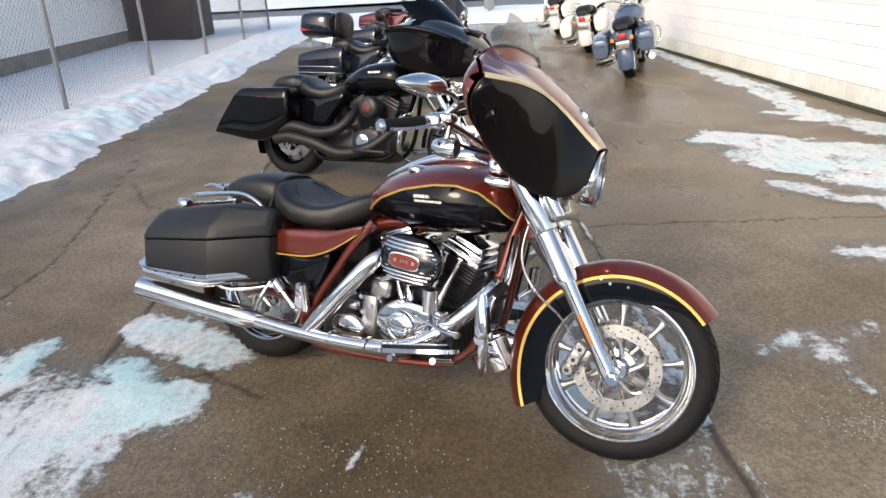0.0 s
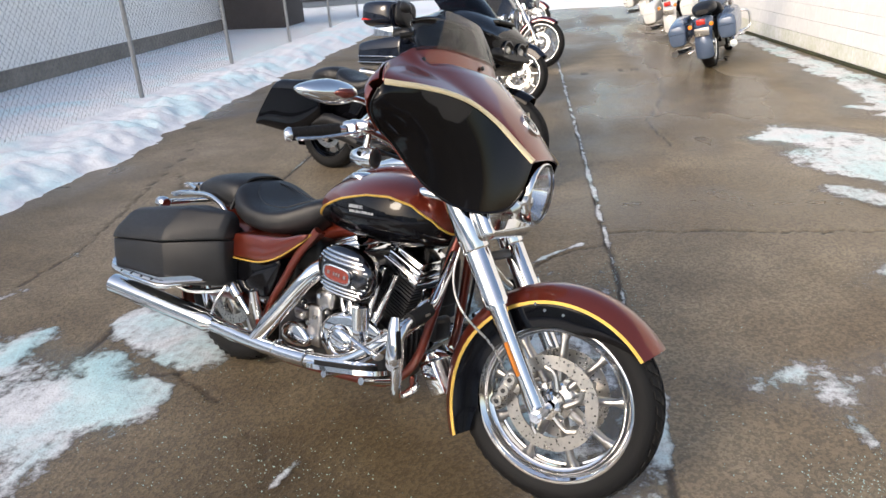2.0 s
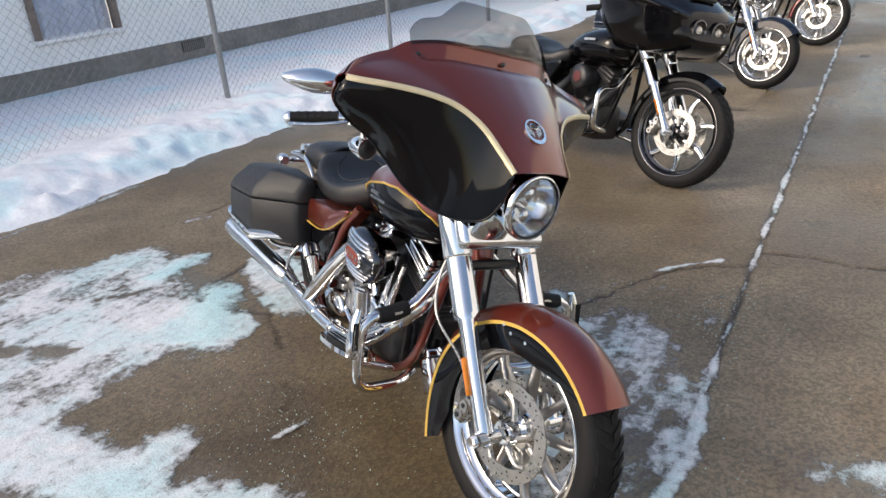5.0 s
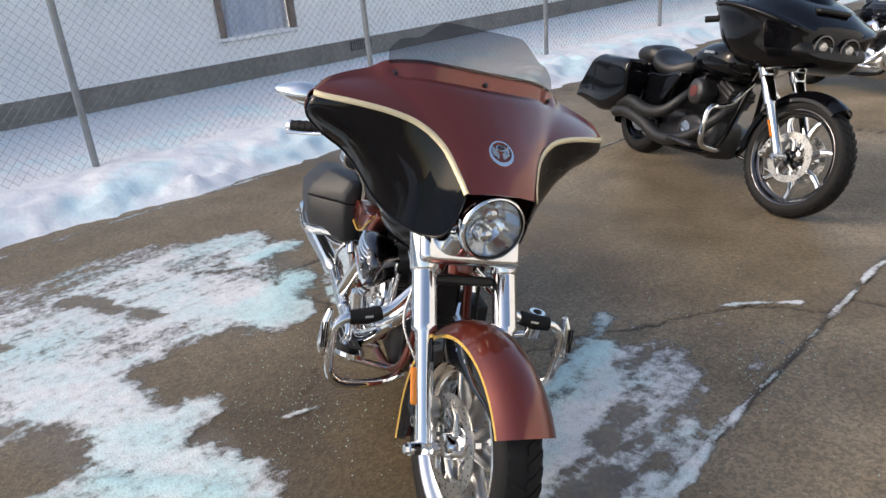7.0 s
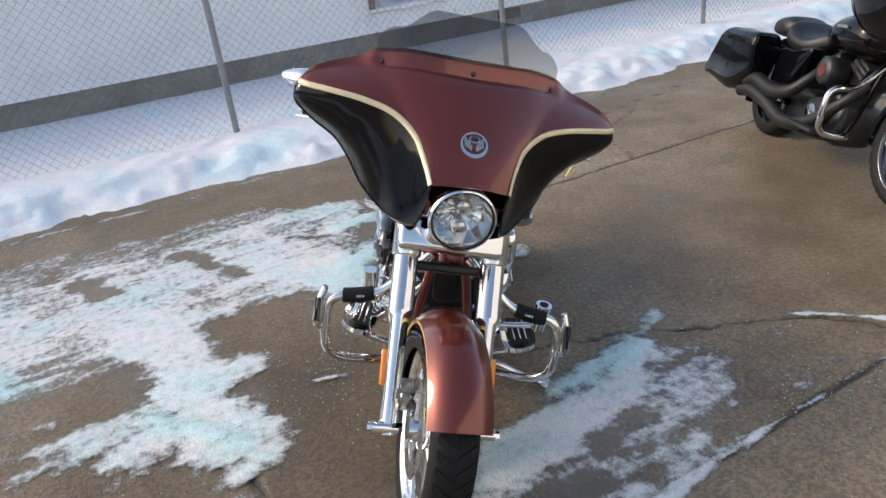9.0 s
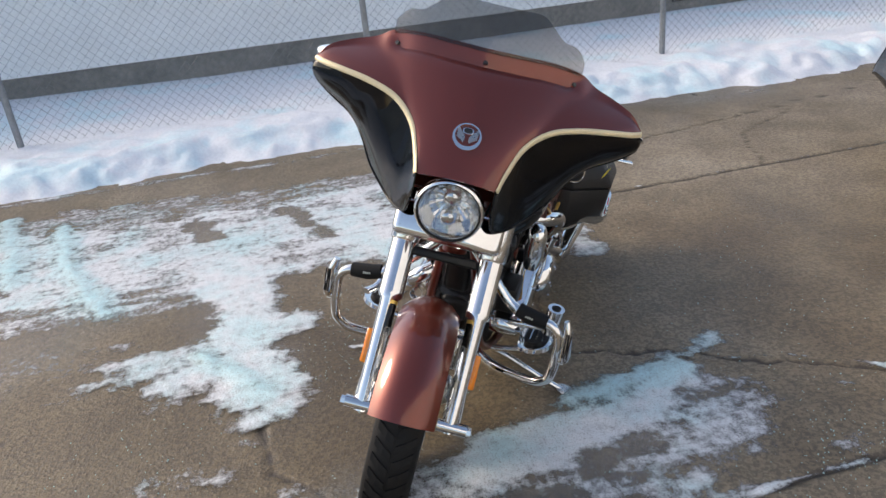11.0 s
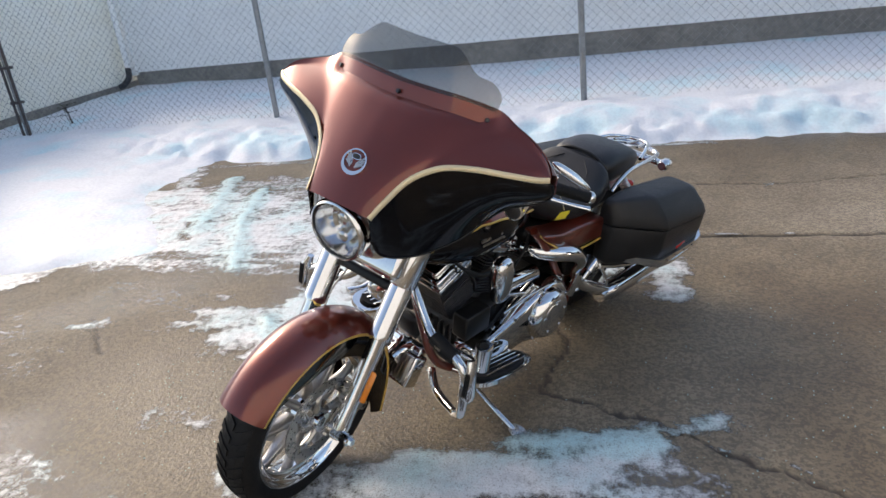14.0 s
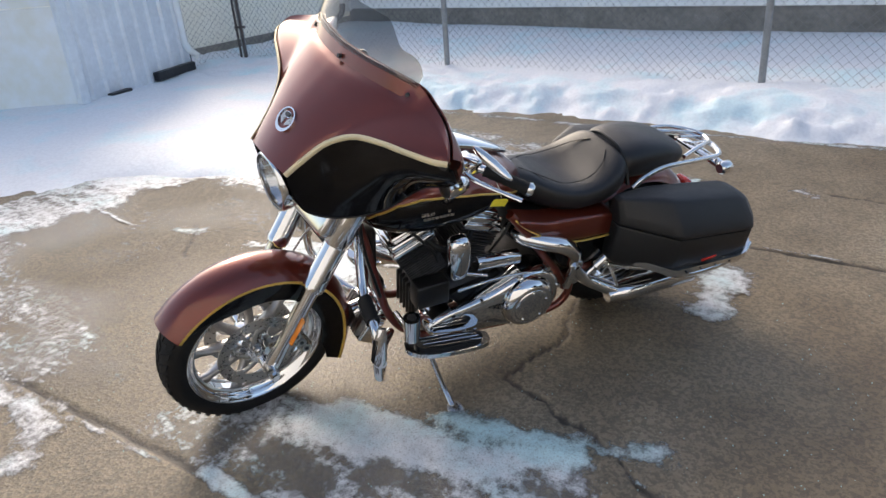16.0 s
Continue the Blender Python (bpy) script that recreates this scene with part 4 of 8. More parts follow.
# banked snow along the fence, round the south side and across the north end
bx = np.array(steps(-9.0, -5.2, 0.12) + steps(-5.2, -3.2, 0.04) + steps(-3.2, 3.5, 0.09))
by = np.array(steps(-8.0, -2.0, 0.10) + steps(-2.0, 11.0, 0.045) + growing(11.0, 24.0, 0.06, 1.03))
X, Y = np.meshgrid(bx, by, indexing="ij")
edge = -3.62 + 0.16 * (fbm(Y * 0.8, Y * 0 + 2, 101, 4) - 0.5) * 2 + np.clip((Y - 9) / 10, 0, 1) * 0.15
south = -0.95 + 0.9 * (fbm(X * 0.9, X * 0, 102, 4) - 0.5)
sx = np.interp(X, (-4.0, -3.4, -3.0, -2.4, -1.9, -1.5, -1.13, -0.78, -0.27, 0.3, 1.2, 3.5), (-0.8, -0.85, -0.72, -0.45, -0.20, -0.05, -0.55, -1.30, -1.62, -2.2, -3.0, -3.6))
dW = edge - X + (fbm(X * 5, Y * 5, 103, 4, 0.6) - 0.5) * 0.22                                   # metres into the west bank
dS = (sx - Y) + (fbm(X * 1.8, Y * 1.8, 104, 5, 0.62) - 0.5) * 0.75
rise = lambda d, w, h: h * (1 - np.exp(-np.maximum(d, 0) / w)) + np.minimum(d, 0) * 0.25
hw = rise(dW, 0.45, 0.21) + 0.05 * np.exp(-((dW - 0.45) / 0.28) ** 2) * (0.4 + fbm(X * 2.2, Y * 2.2, 105, 3))
hs = rise(dS, 0.9, 0.15)
H = np.maximum(hw, hs)
lump = (fbm(X * 3.0, Y * 3.0, 106, 5, 0.62) - 0.5) * 0.13 * np.clip(dW * 1.6, 0, 1) * np.clip(1.9 - dW, 0.12, 1)
crust = (fbm(X * 11, Y * 11, 107, 3) - 0.5) * 0.085 * np.clip(dW * 6, 0, 1) * np.clip(1.2 - dW, 0.10, 1) + (fbm(X * 6, Y * 6, 109, 3) - 0.45) * 0.09 * np.exp(-((dW - 0.18) / 0.22) ** 2)
H = H + lump + crust + (fbm(X * 1.3, Y * 1.3, 108, 3) - 0.5) * 0.05 * np.clip(dS, 0, 1)
H = H + np.clip((-4.9 - X) / 2.0, 0, 1) * (0.05 + 0.11 * np.clip((1 - Y) / 4, 0, 1))
H = np.where(np.maximum(dW, dS) > -0.25, H, -0.05)
inside = np.maximum(dW, dS) > -0.22
cell = inside[:-1, :-1] | inside[1:, :-1] | inside[:-1, 1:] | inside[1:, 1:]
crusty = np.exp(-((dW - 0.32) / 0.26) ** 2) * np.clip((fbm(X * 2.6, Y * 2.6, 110, 4) - 0.36) * 3.5, 0, 1)
tagged(sheet("snow_bank", bx, by, H, cell, {"blue": crusty}, SNOW), "lumpy white snow banked along the fence", "snow", kind="stuff")

nx2 = np.array(growing(0, 60, 0.3, 1.05))
nx2 = np.array(sorted(set([-v for v in nx2] + list(nx2))))
ny2 = np.array(growing(20.4, 27.5, 0.12, 1.06))
X, Y = np.meshgrid(nx2, ny2, indexing="ij")
H = 0.16 * (1 - np.exp(-np.maximum(Y - 21.2 - 0.5 * (fbm(X * 0.7, X * 0, 111, 4) - 0.5), 0) / 0.7)) - 0.03 + (fbm(X * 1.4, Y * 1.4, 112, 4) - 0.5) * 0.10 * np.clip(Y - 21, 0, 1)
tagged(sheet("snow_verge", nx2, ny2, H, None, None, SNOW), "snow-covered verge across the end of the yard", "snow", kind="stuff")
fx = np.array(growing(0, 300, 2.0, 1.15))
fx = np.array(sorted(set([-v for v in fx] + list(fx))))
fy = np.array(growing(34.0, 380, 0.6, 1.12))
X, Y = np.meshgrid(fx, fy, indexing="ij")
tagged(sheet("snow_field", fx, fy, 0.15 + (fbm(X * 0.3, Y * 0.3, 113, 3) - 0.5) * 0.3, None, None, SNOW), "snow field beyond the road", "snow", kind="stuff")
bm = BM()
box(bm, (0, 30.7, 0.02), (600, 6.6, 0.04), 0)
tagged(part("road", bm, mat("wet_asphalt", (0.07, 0.055, 0.05), 0.4, 0.0, var=0.3, scale=0.6, bump=0.4, bump_scale=60)), "wet brown street beyond the yard", "road", kind="structure")

# loose ice-melt grains
rs = np.random.RandomState(4)
gv, gf = [], []
for k in range(1600):
    cx, cy, rx, ry = ((-0.6, 1.95, 0.7, 0.5), (-0.9, 2.1, 0.6, 0.5), (0.25, 1.2, 0.5, 0.35), (0.6, 3.3, 0.6, 0.6), (1.3, 2.3, 0.8, 0.6), (-0.3, 2.6, 0.8, 0.6), (-0.3, 3.9, 1.0, 0.8), (1.50, 2.12, 0.16, 0.10), (-0.35, 2.05, 0.3, 0.25), (0.85, 3.6, 0.2, 0.3))[k % 10]
    x, y = cx + rs.normal() * rx * 0.6, cy + rs.normal() * ry * 0.6
    r = 0.0014 + 0.0020 * rs.rand() ** 2
    b0 = len(gv)
    a = rs.rand() * 6.28
    for j in range(4):
        gv.append((x + r * math.cos(a + j * 1.571), y + r * math.sin(a + j * 1.571), 0.002 + r * 0.4))
    gv.append((x, y, 0.003 + r * 1.6))
    gf += [(b0 + j, b0 + (j + 1) % 4, b0 + 4) for j in range(4)]
me = bpy.data.meshes.new("ice_melt_grains")
me.from_pydata(gv, [], gf)
me.materials.append(mat("ice_melt_salt", (0.36, 0.56, 0.53), 0.5, 0.0, var=0.2, scale=30))
tagged(new("ice_melt_grains", me), "scattered pale green ice-melt grains", "ice melt", kind="stuff")

# ---- the copper and black touring motorcycle ----
HEAD, LEANED, STEER = -30.5, 13.5, 10.0
bike = thing("motorcycle", Matrix.Translation((-0.852, 2.852, 0)) @ Matrix.Rotation(radians(HEAD), 4, 'Z') @ Matrix.Rotation(radians(-LEANED), 4, 'X'),
             "copper and black touring motorcycle leaning on its side stand", "motorcycle", "parked motorcycles")
AX0 = Vector((1.30, 0, 0.85))


def steer_pose(deg, x0=0.0):
    p = AX0 + Vector((x0, 0, 0))
    return Matrix.Translation(p) @ Matrix.Rotation(radians(deg), 4, Vector((-math.sin(radians(26)), 0, math.cos(radians(26))))) @ Matrix.Translation(-p)


FRONT = steer_pose(STEER)
FA = (1.594, 0.0, 0.318)
wheel("front_wheel", FA, 0.324, 0.068, 0.245, bike, FRONT, 9, label="chrome slotted alloy front wheel", spoke_mat=ALU)
wheel("rear_wheel", (0.0, 0.0, 0.318), 0.318, 0.075, 0.225, bike, None, 9, discs=(-1,), label="chrome alloy rear wheel", spoke_mat=ALU)

# front mudguard: copper crown, gold lines, black skirts
FEND = [(212, 0.402, 1.08), (200, 0.392, 1.02), (180, 0.380, 1.0), (150, 0.373, 1.0), (120, 0.370, 1.0), (90, 0.369, 1.0), (65, 0.370, 1.0), (48, 0.373, 1.0), (38, 0.376, 1.0)]
FENDD = densify(FEND, 49)
crown = arch_shell(FA, FENDD, 0.090, 0.046, bike, "front_mudguard", COPPER, "copper painted mudguard with gold lines and black skirts", FRONT, 13)
for s in (1, -1):
    bm = BM()
    loops, line = [], []
    for a, R, wf in FENDD:
        t = radians(a)
        r0 = R - 0.044
        rin = 0.240 if a > 78 else lerp(0.240, r0 - 0.006, min(1, (78 - a) / 40) ** 1.3)
        if a > 196:
            rin = lerp(0.240, 0.29, (a - 196) / 16)
        loops.append([Vector((FA[0] + lerp(r0, rin, q) * math.cos(t), s * (0.0872 * wf + 0.003 * math.sin(q * 3.0) - 0.004 * q), FA[2] + lerp(r0, rin, q) * math.sin(t))) for q in (0, 0.15, 0.35, 0.6, 0.85, 1)])
        line.append(Vector((FA[0] + (r0 - 0.008) * math.cos(t), s * (0.0880 * wf), FA[2] + (r0 - 0.008) * math.sin(t))))
    rings(bm, loops, False, False)
    solid(bm, 0.003)
    part("skirt", bm, BLACKPAINT, crown, "gloss black mudguard skirt")
    bm = BM()
    rings(bm, [[p + Vector((math.cos(radians(a)) * k, s * h, math.sin(radians(a)) * k)) for k, h in ((-0.006, -0.001), (-0.005, 0.0014), (0.005, 0.0014), (0.006, -0.001))] for p, (a, R, wf) in zip(line, FENDD)])
    part("pinstripe", bm, GOLD, crown, "gold pinstripe")
bm = BM()
for x, z in ((1.508, 0.668), (1.540, 0.655), (1.60, 0.652)):
    cyl(bm, (x, -0.090, z - 0.05), (x, -0.084, z - 0.05), 0.005, seg=8)
tagged(part("mudguard_bolt", bm, CHROME, crown), kind="stuff")

for s in (1, -1):
    fork_leg(bike, s, FRONT, (1.583, 0.305), (1.198, 0.945))
    caliper(bike, (1.455, s * 0.088, 0.335), s, FRONT, 24)
bm = BM()
tube(bm, [(1.25, -0.10, 0.80), (1.24, -0.13, 0.66), (1.30, -0.16, 0.56), (1.40, -0.13, 0.47), (1.445, -0.115, 0.40)], 0.0042, 8)
part("brake_hose", bm, STEEL, bike, "braided brake hose", m=FRONT)
# yoke cover under the lamp
bm = BM()
ym = Matrix.Translation((1.335, -0.014, 0.835)) @ Matrix.Rotation(radians(-30), 4, 'Y')
box(bm, (0.004, 0, 0.008), (0.05, 0.335, 0.114), 0.024, ym, 4)
yoke = part("yoke_cover", bm, CHROME, bike, "flat polished chrome yoke cover", m=FRONT)
bm = BM()
box(bm, (-0.07, 0, -0.085), (0.03, 0.23, 0.03), 0.008, ym)
part("lower_yoke", bm, BLACKPLASTIC, yoke)

# headlamp
HL = Matrix.Translation((1.425, -0.020, 0.948)) @ Matrix.Rotation(radians(3), 4, 'Y')
bm = BM()
lathe(bm, [(-0.13, 0.03), (-0.12, 0.055), (-0.07, 0.088), (0.0, 0.100), (0.018, 0.101), (0.03, 0.097), (0.032, 0.092), (0.02, 0.090), (-0.02, 0.084), (-0.064, 0.066)], (0, 0, 0), "x", 48, closed=False)
lamp = part("headlamp", bm, CHROME, bike, "round chrome headlamp with clear lens", m=FRONT @ HL)
bm = BM()
lathe(bm, [(0.020, 0.0915), (0.030, 0.085), (0.040, 0.062), (0.045, 0.03), (0.046, 0.001)], (0, 0, 0), "x", 40)
part("lens", bm, CLEAR, lamp, "clear glass lens")
bm = BM()
n = 40
loops = []
for i, (h, r) in enumerate(((0.014, 0.088), (-0.010, 0.079), (-0.030, 0.065), (-0.044, 0.047), (-0.052, 0.027), (-0.056, 0.006))):
    loops.append([Vector((h + (0.0010 if (k // 2) % 2 else -0.0010), r * math.cos(2 * math.pi * k / n), r * math.sin(2 * math.pi * k / n))) for k in range(n)])
rings(bm, loops, True, False)
part("reflector_bowl", bm, mat("lamp_reflector", (0.80, 0.81, 0.82), 0.10, 1.0, var=0.08, scale=60), lamp, "faceted silver reflector", smooth=15)
bm = BM()
for z in (0.030, -0.036):
    lathe(bm, [(-0.045, 0.024), (-0.004, 0.024), (0.004, 0.017), (0.006, 0.001)], (0.0, 0, z), "x", 20)
part("bulb_shield", bm, CHROME, lamp)
bm = BM()
lathe(bm, [(0.022, 0.093), (0.022, 0.087), (0.027, 0.087), (0.027, 0.093)], (0, 0, 0), "x", 48, closed=True)
part("lens_seal", bm, BLACKPLASTIC, lamp)

# batwing fairing
STRIPE = smooth_path([(1.453, 0.114, 1.041), (1.408, 0.129, 1.081), (1.343, 0.163, 1.142), (1.291, 0.226, 1.184), (1.255, 0.309, 1.201), (1.220, 0.398, 1.205), (1.182, 0.468, 1.203), (1.155, 0.498, 1.203)], 8)
TOP = smooth_path([(1.178, 0.0, 1.350), (1.170, 0.10, 1.350), (1.148, 0.20, 1.346), (1.108, 0.285, 1.325), (1.098, 0.335, 1.294), (1.106, 0.40, 1.272), (1.132, 0.462, 1.248), (1.152, 0.497, 1.212)], 8)
CHEST = smooth_path([(1.226, 0.0, 1.292), (1.217, 0.10, 1.291), (1.190, 0.20, 1.286), (1.152, 0.285, 1.276), (1.128, 0.335, 1.270), (1.124, 0.40, 1.256), (1.138, 0.464, 1.236), (1.153, 0.4975, 1.209)], 8)
LOWER = smooth_path([(1.435, 0.116, 0.955), (1.400, 0.131, 0.897), (1.338, 0.170, 0.875), (1.268, 0.220, 0.886), (1.205, 0.281, 0.930), (1.155, 0.327, 0.993), (1.130, 0.377, 1.046), (1.118, 0.449, 1.088), (1.125, 0.503, 1.137), (1.145, 0.506, 1.185)], 8)
SHELL = FRONT @ Matrix.Translation((1.3, -0.022, 1.05)) @ Matrix.Rotation(radians(1.3), 4, 'Z') @ Matrix.Translation((-1.3, 0, -1.05))


def at(path, t):
    f = t * (len(path) - 1)
    i = min(int(f), len(path) - 2)
    return path[i].lerp(path[i + 1], f - i)


def mirror_y(v, s):
    return Vector((v.x, v.y * s, v.z))


bm = BM()
loops = []
NW = 33
for i in range(-NW, NW + 1):
    s = 1 if i >= 0 else -1
    q = abs(i) / NW
    top = at(TOP, q)
    if q < 0.16:
        low = Vector((1.466 - 0.013 * (q / 0.16) ** 2, 0.114 * q / 0.16, 1.041 + 0.012 * (1 - (q / 0.16) ** 2)))
    else:
        low = at(STRIPE, (q - 0.16) / 0.84)
    band = min(1, max(0, (0.46 - q) / 0.08))
    shelf = top + Vector((0.020, 0, -0.050)) * band
    ledge = at(CHEST, q)
    if band < 1:
        shelf = shelf.lerp(top.lerp(ledge, 0.5), 1 - band)
    ring = [top, top.lerp(shelf, 0.5), shelf, shelf.lerp(ledge, 0.5), ledge]
    for j in range(1, 13):
        t = j / 12
        ring.append(ledge.lerp(low, t) + Vector((0.010, 0, 0.008)) * math.sin(math.pi * t) * (1 - q * 0.8))
    ring = [mirror_y(p, s) for p in ring]
    loops.append(ring)
rings(bm, loops, False, False)
solid(bm, 0.005)
fairing = part("fairing", bm, COPPER, bike, "copper batwing fairing with black lower lobes", m=SHELL, smooth=40)
for s in (1, -1):
    bm = BM()
    loops, edge = [], []
    for i in range(41):
        u = i / 40
        a, b = at(STRIPE, u), at(LOWER, u)
        ring = []
        for j in range(9):
            t = j / 8
            p = a.lerp(b, t) + Vector((0.026, 0.030, -0.006)) * math.sin(math.pi * t) * max(0.0, math.sin(math.pi * min(1, u * 1.01))) ** 0.7 * min(1.0, max(0.12, (u - 0.18) / 0.4))
            ring.append(mirror_y(p, s))
        loops.append(ring)
        edge.append(mirror_y(b, s))
    rings(bm, loops, False, False)
    solid(bm, 0.005)
    part("fairing_lobe", bm, BLACKPAINT, fairing, "gloss black fairing lobe", smooth=40)
    bm = BM()
    loops = []
    for i in range(57):
        p = at(STRIPE, i / 56)
        d = (at(STRIPE, min(1, i / 56 + 0.02)) - at(STRIPE, max(0, i / 56 - 0.02))).normalized()
        up = Vector((-0.35, -0.1, 0.9))
        up = (up - d * up.dot(d)).normalized()
        out = d.cross(up).normalized()
        if out.x < 0:
            out = -out
        w = 0.0085
        loops.append([mirror_y(p + up * (w * c1) + out * (0.0035 * c2 + 0.0015), s) for c1, c2 in ((1, 0), (0.7, 0.7), (0, 1), (-0.7, 0.7), (-1, 0), (0, -0.8))])
    rings(bm, loops, True, True)
    part("pinstripe", bm, CREAM, fairing, "pale gold pinstripe")
    # bottom lip rolled inwards
    bm = BM()
    tube(bm, edge, 0.004, 8, False)
    part("edge_roll", bm, BLACKPAINT, fairing)
# inner fairing behind the shell
bm = BM()
loops = []
for i in range(-20, 21):
    s = 1 if i >= 0 else -1
    q = abs(i) / 20
    a = at(TOP, q * 0.98) + Vector((-0.014, 0, -0.008))
    b = at(LOWER, 0.30 + 0.68 * q) if q > 0.12 else Vector((1.30, 0.19 * q / 0.12, 0.93))
    b = b + Vector((-0.012, 0, 0.004))
    ring = []
    for j in range(9):
        t = j / 8
        ring.append(mirror_y(a.lerp(b, t) + Vector((-0.045 * math.sin(math.pi * t) * (1 - 0.55 * q), 0, 0)), s))
    loops.append(ring)
rings(bm, loops, False, False)
solid(bm, 0.004)
part("inner_fairing", bm, COPPER, fairing, "copper inner fairing")
bm = BM()
for y in (-0.12, -0.04, 0.04, 0.12):
    lathe(bm, [(0.0, 0.034), (-0.012, 0.036), (-0.014, 0.031), (-0.008, 0.030), (-0.008, 0.001)], (1.158, y, 1.215), "x", 24)
part("gauge", bm, CHROME, fairing)
# smoked screen, three screws
bm = BM()
loops = []
for i in range(-24, 25):
    s = 1 if i >= 0 else -1
    q = abs(i) / 24
    base = at(TOP, q * 3 / 7) + Vector((0.012 - 0.004 * q, 0, -0.008))
    y = base.y
    k = min(1, max(0, (q - 0.40) / 0.34))
    rise = lerp(0.122, 0.066, k * k * (3 - 2 * k)) - 0.030 * max(0, (q - 0.8) / 0.2) ** 2
    ring = []
    for j in range(9):
        t = j / 8
        ring.append(mirror_y(base + Vector((-0.42 * rise * t - 0.10 * rise * t * t, 0, rise * t)), s))
    loops.append(ring)
rings(bm, loops, False, False)
solid(bm, 0.003)
screen = part("windscreen", bm, SMOKE, fairing, "smoked clear low windscreen")
for yq, s in ((0.0, 1), (0.92, 1), (0.92, -1)):
    base = mirror_y(at(TOP, yq * 3 / 7) + Vector((0.021 - 0.004 * yq, 0, -0.036)), s)
    bm = BM()
    d = Vector((0.85, s * yq * 0.5, 0.45)).normalized()
    cyl(bm, base - d * 0.004, base + d * 0.005, 0.0075, 0.006, 12)
    part("screw", bm, DARKMETAL, fairing)
# round emblem: a crescent ring, two wings inside it and an oval shield
ec = Vector((1.3835, 0, 1.1500))
em = Matrix.Translation(ec) @ Matrix.Rotation(radians(47), 4, 'Y') @ Matrix.Scale(1.3, 4)
bm = BM()
arc = [2 * math.pi * k / 40 for k in range(41)]
outer = [(0.031 * math.cos(a), 0.031 * math.sin(a)) for a in arc]
inner = [(0.031 * math.cos(a) * 0.80 - 0.003, 0.031 * math.sin(a) * 0.84) for a in arc]
for k in range(40):
    q = [(*outer[k], 0.0045), (*outer[k + 1], 0.0045), (*inner[k + 1], 0.0045), (*inner[k], 0.0045)]
    hi = [bm.verts.new(p) for p in q]
    lo = [bm.verts.new((p[0], p[1], -0.004)) for p in q]
    bm.faces.new(hi)
    bm.faces.new((lo[0], lo[1], hi[1], hi[0]))
    bm.faces.new((hi[3], hi[2], lo[2], lo[3]))
bmesh.ops.transform(bm, matrix=em, verts=bm.verts[:])
emblem = part("emblem", bm, CHROME, fairing, "round chrome winged emblem")
for s in (1, -1):
    bm = BM()
    for k in range(4):
        plate(bm, [(-0.022 + 0.006 * k, s * (0.0215 - 0.0015 * k)), (-0.017 + 0.006 * k, s * 0.0235), (0.004 + 0.003 * k, s * (0.010 - 0.001 * k)), (0.000 + 0.003 * k, s * 0.004)], 0.0035 + 0.0006 * k, Matrix.Identity(4))
    bmesh.ops.transform(bm, matrix=em, verts=bm.verts[:])
    part("wing", bm, STEEL, emblem)
for nm, k0, mt, h0 in (("shield_rim", 1.0, CHROME, 0.0045), ("shield", 0.78, DARKMETAL, 0.0062)):
    bm = BM()
    rings(bm, [superring((-0.013, 0, h), (1, 0, 0), (0, 1, 0), 0.0075 * k * k0, 0.0125 * k * k0, 2.4, 20) for h, k in ((0, 1), (h0, 0.97), (h0 + 0.0005, 0.3))])
    bmesh.ops.transform(bm, matrix=em, verts=bm.verts[:])
    part(nm, bm, mt, emblem)

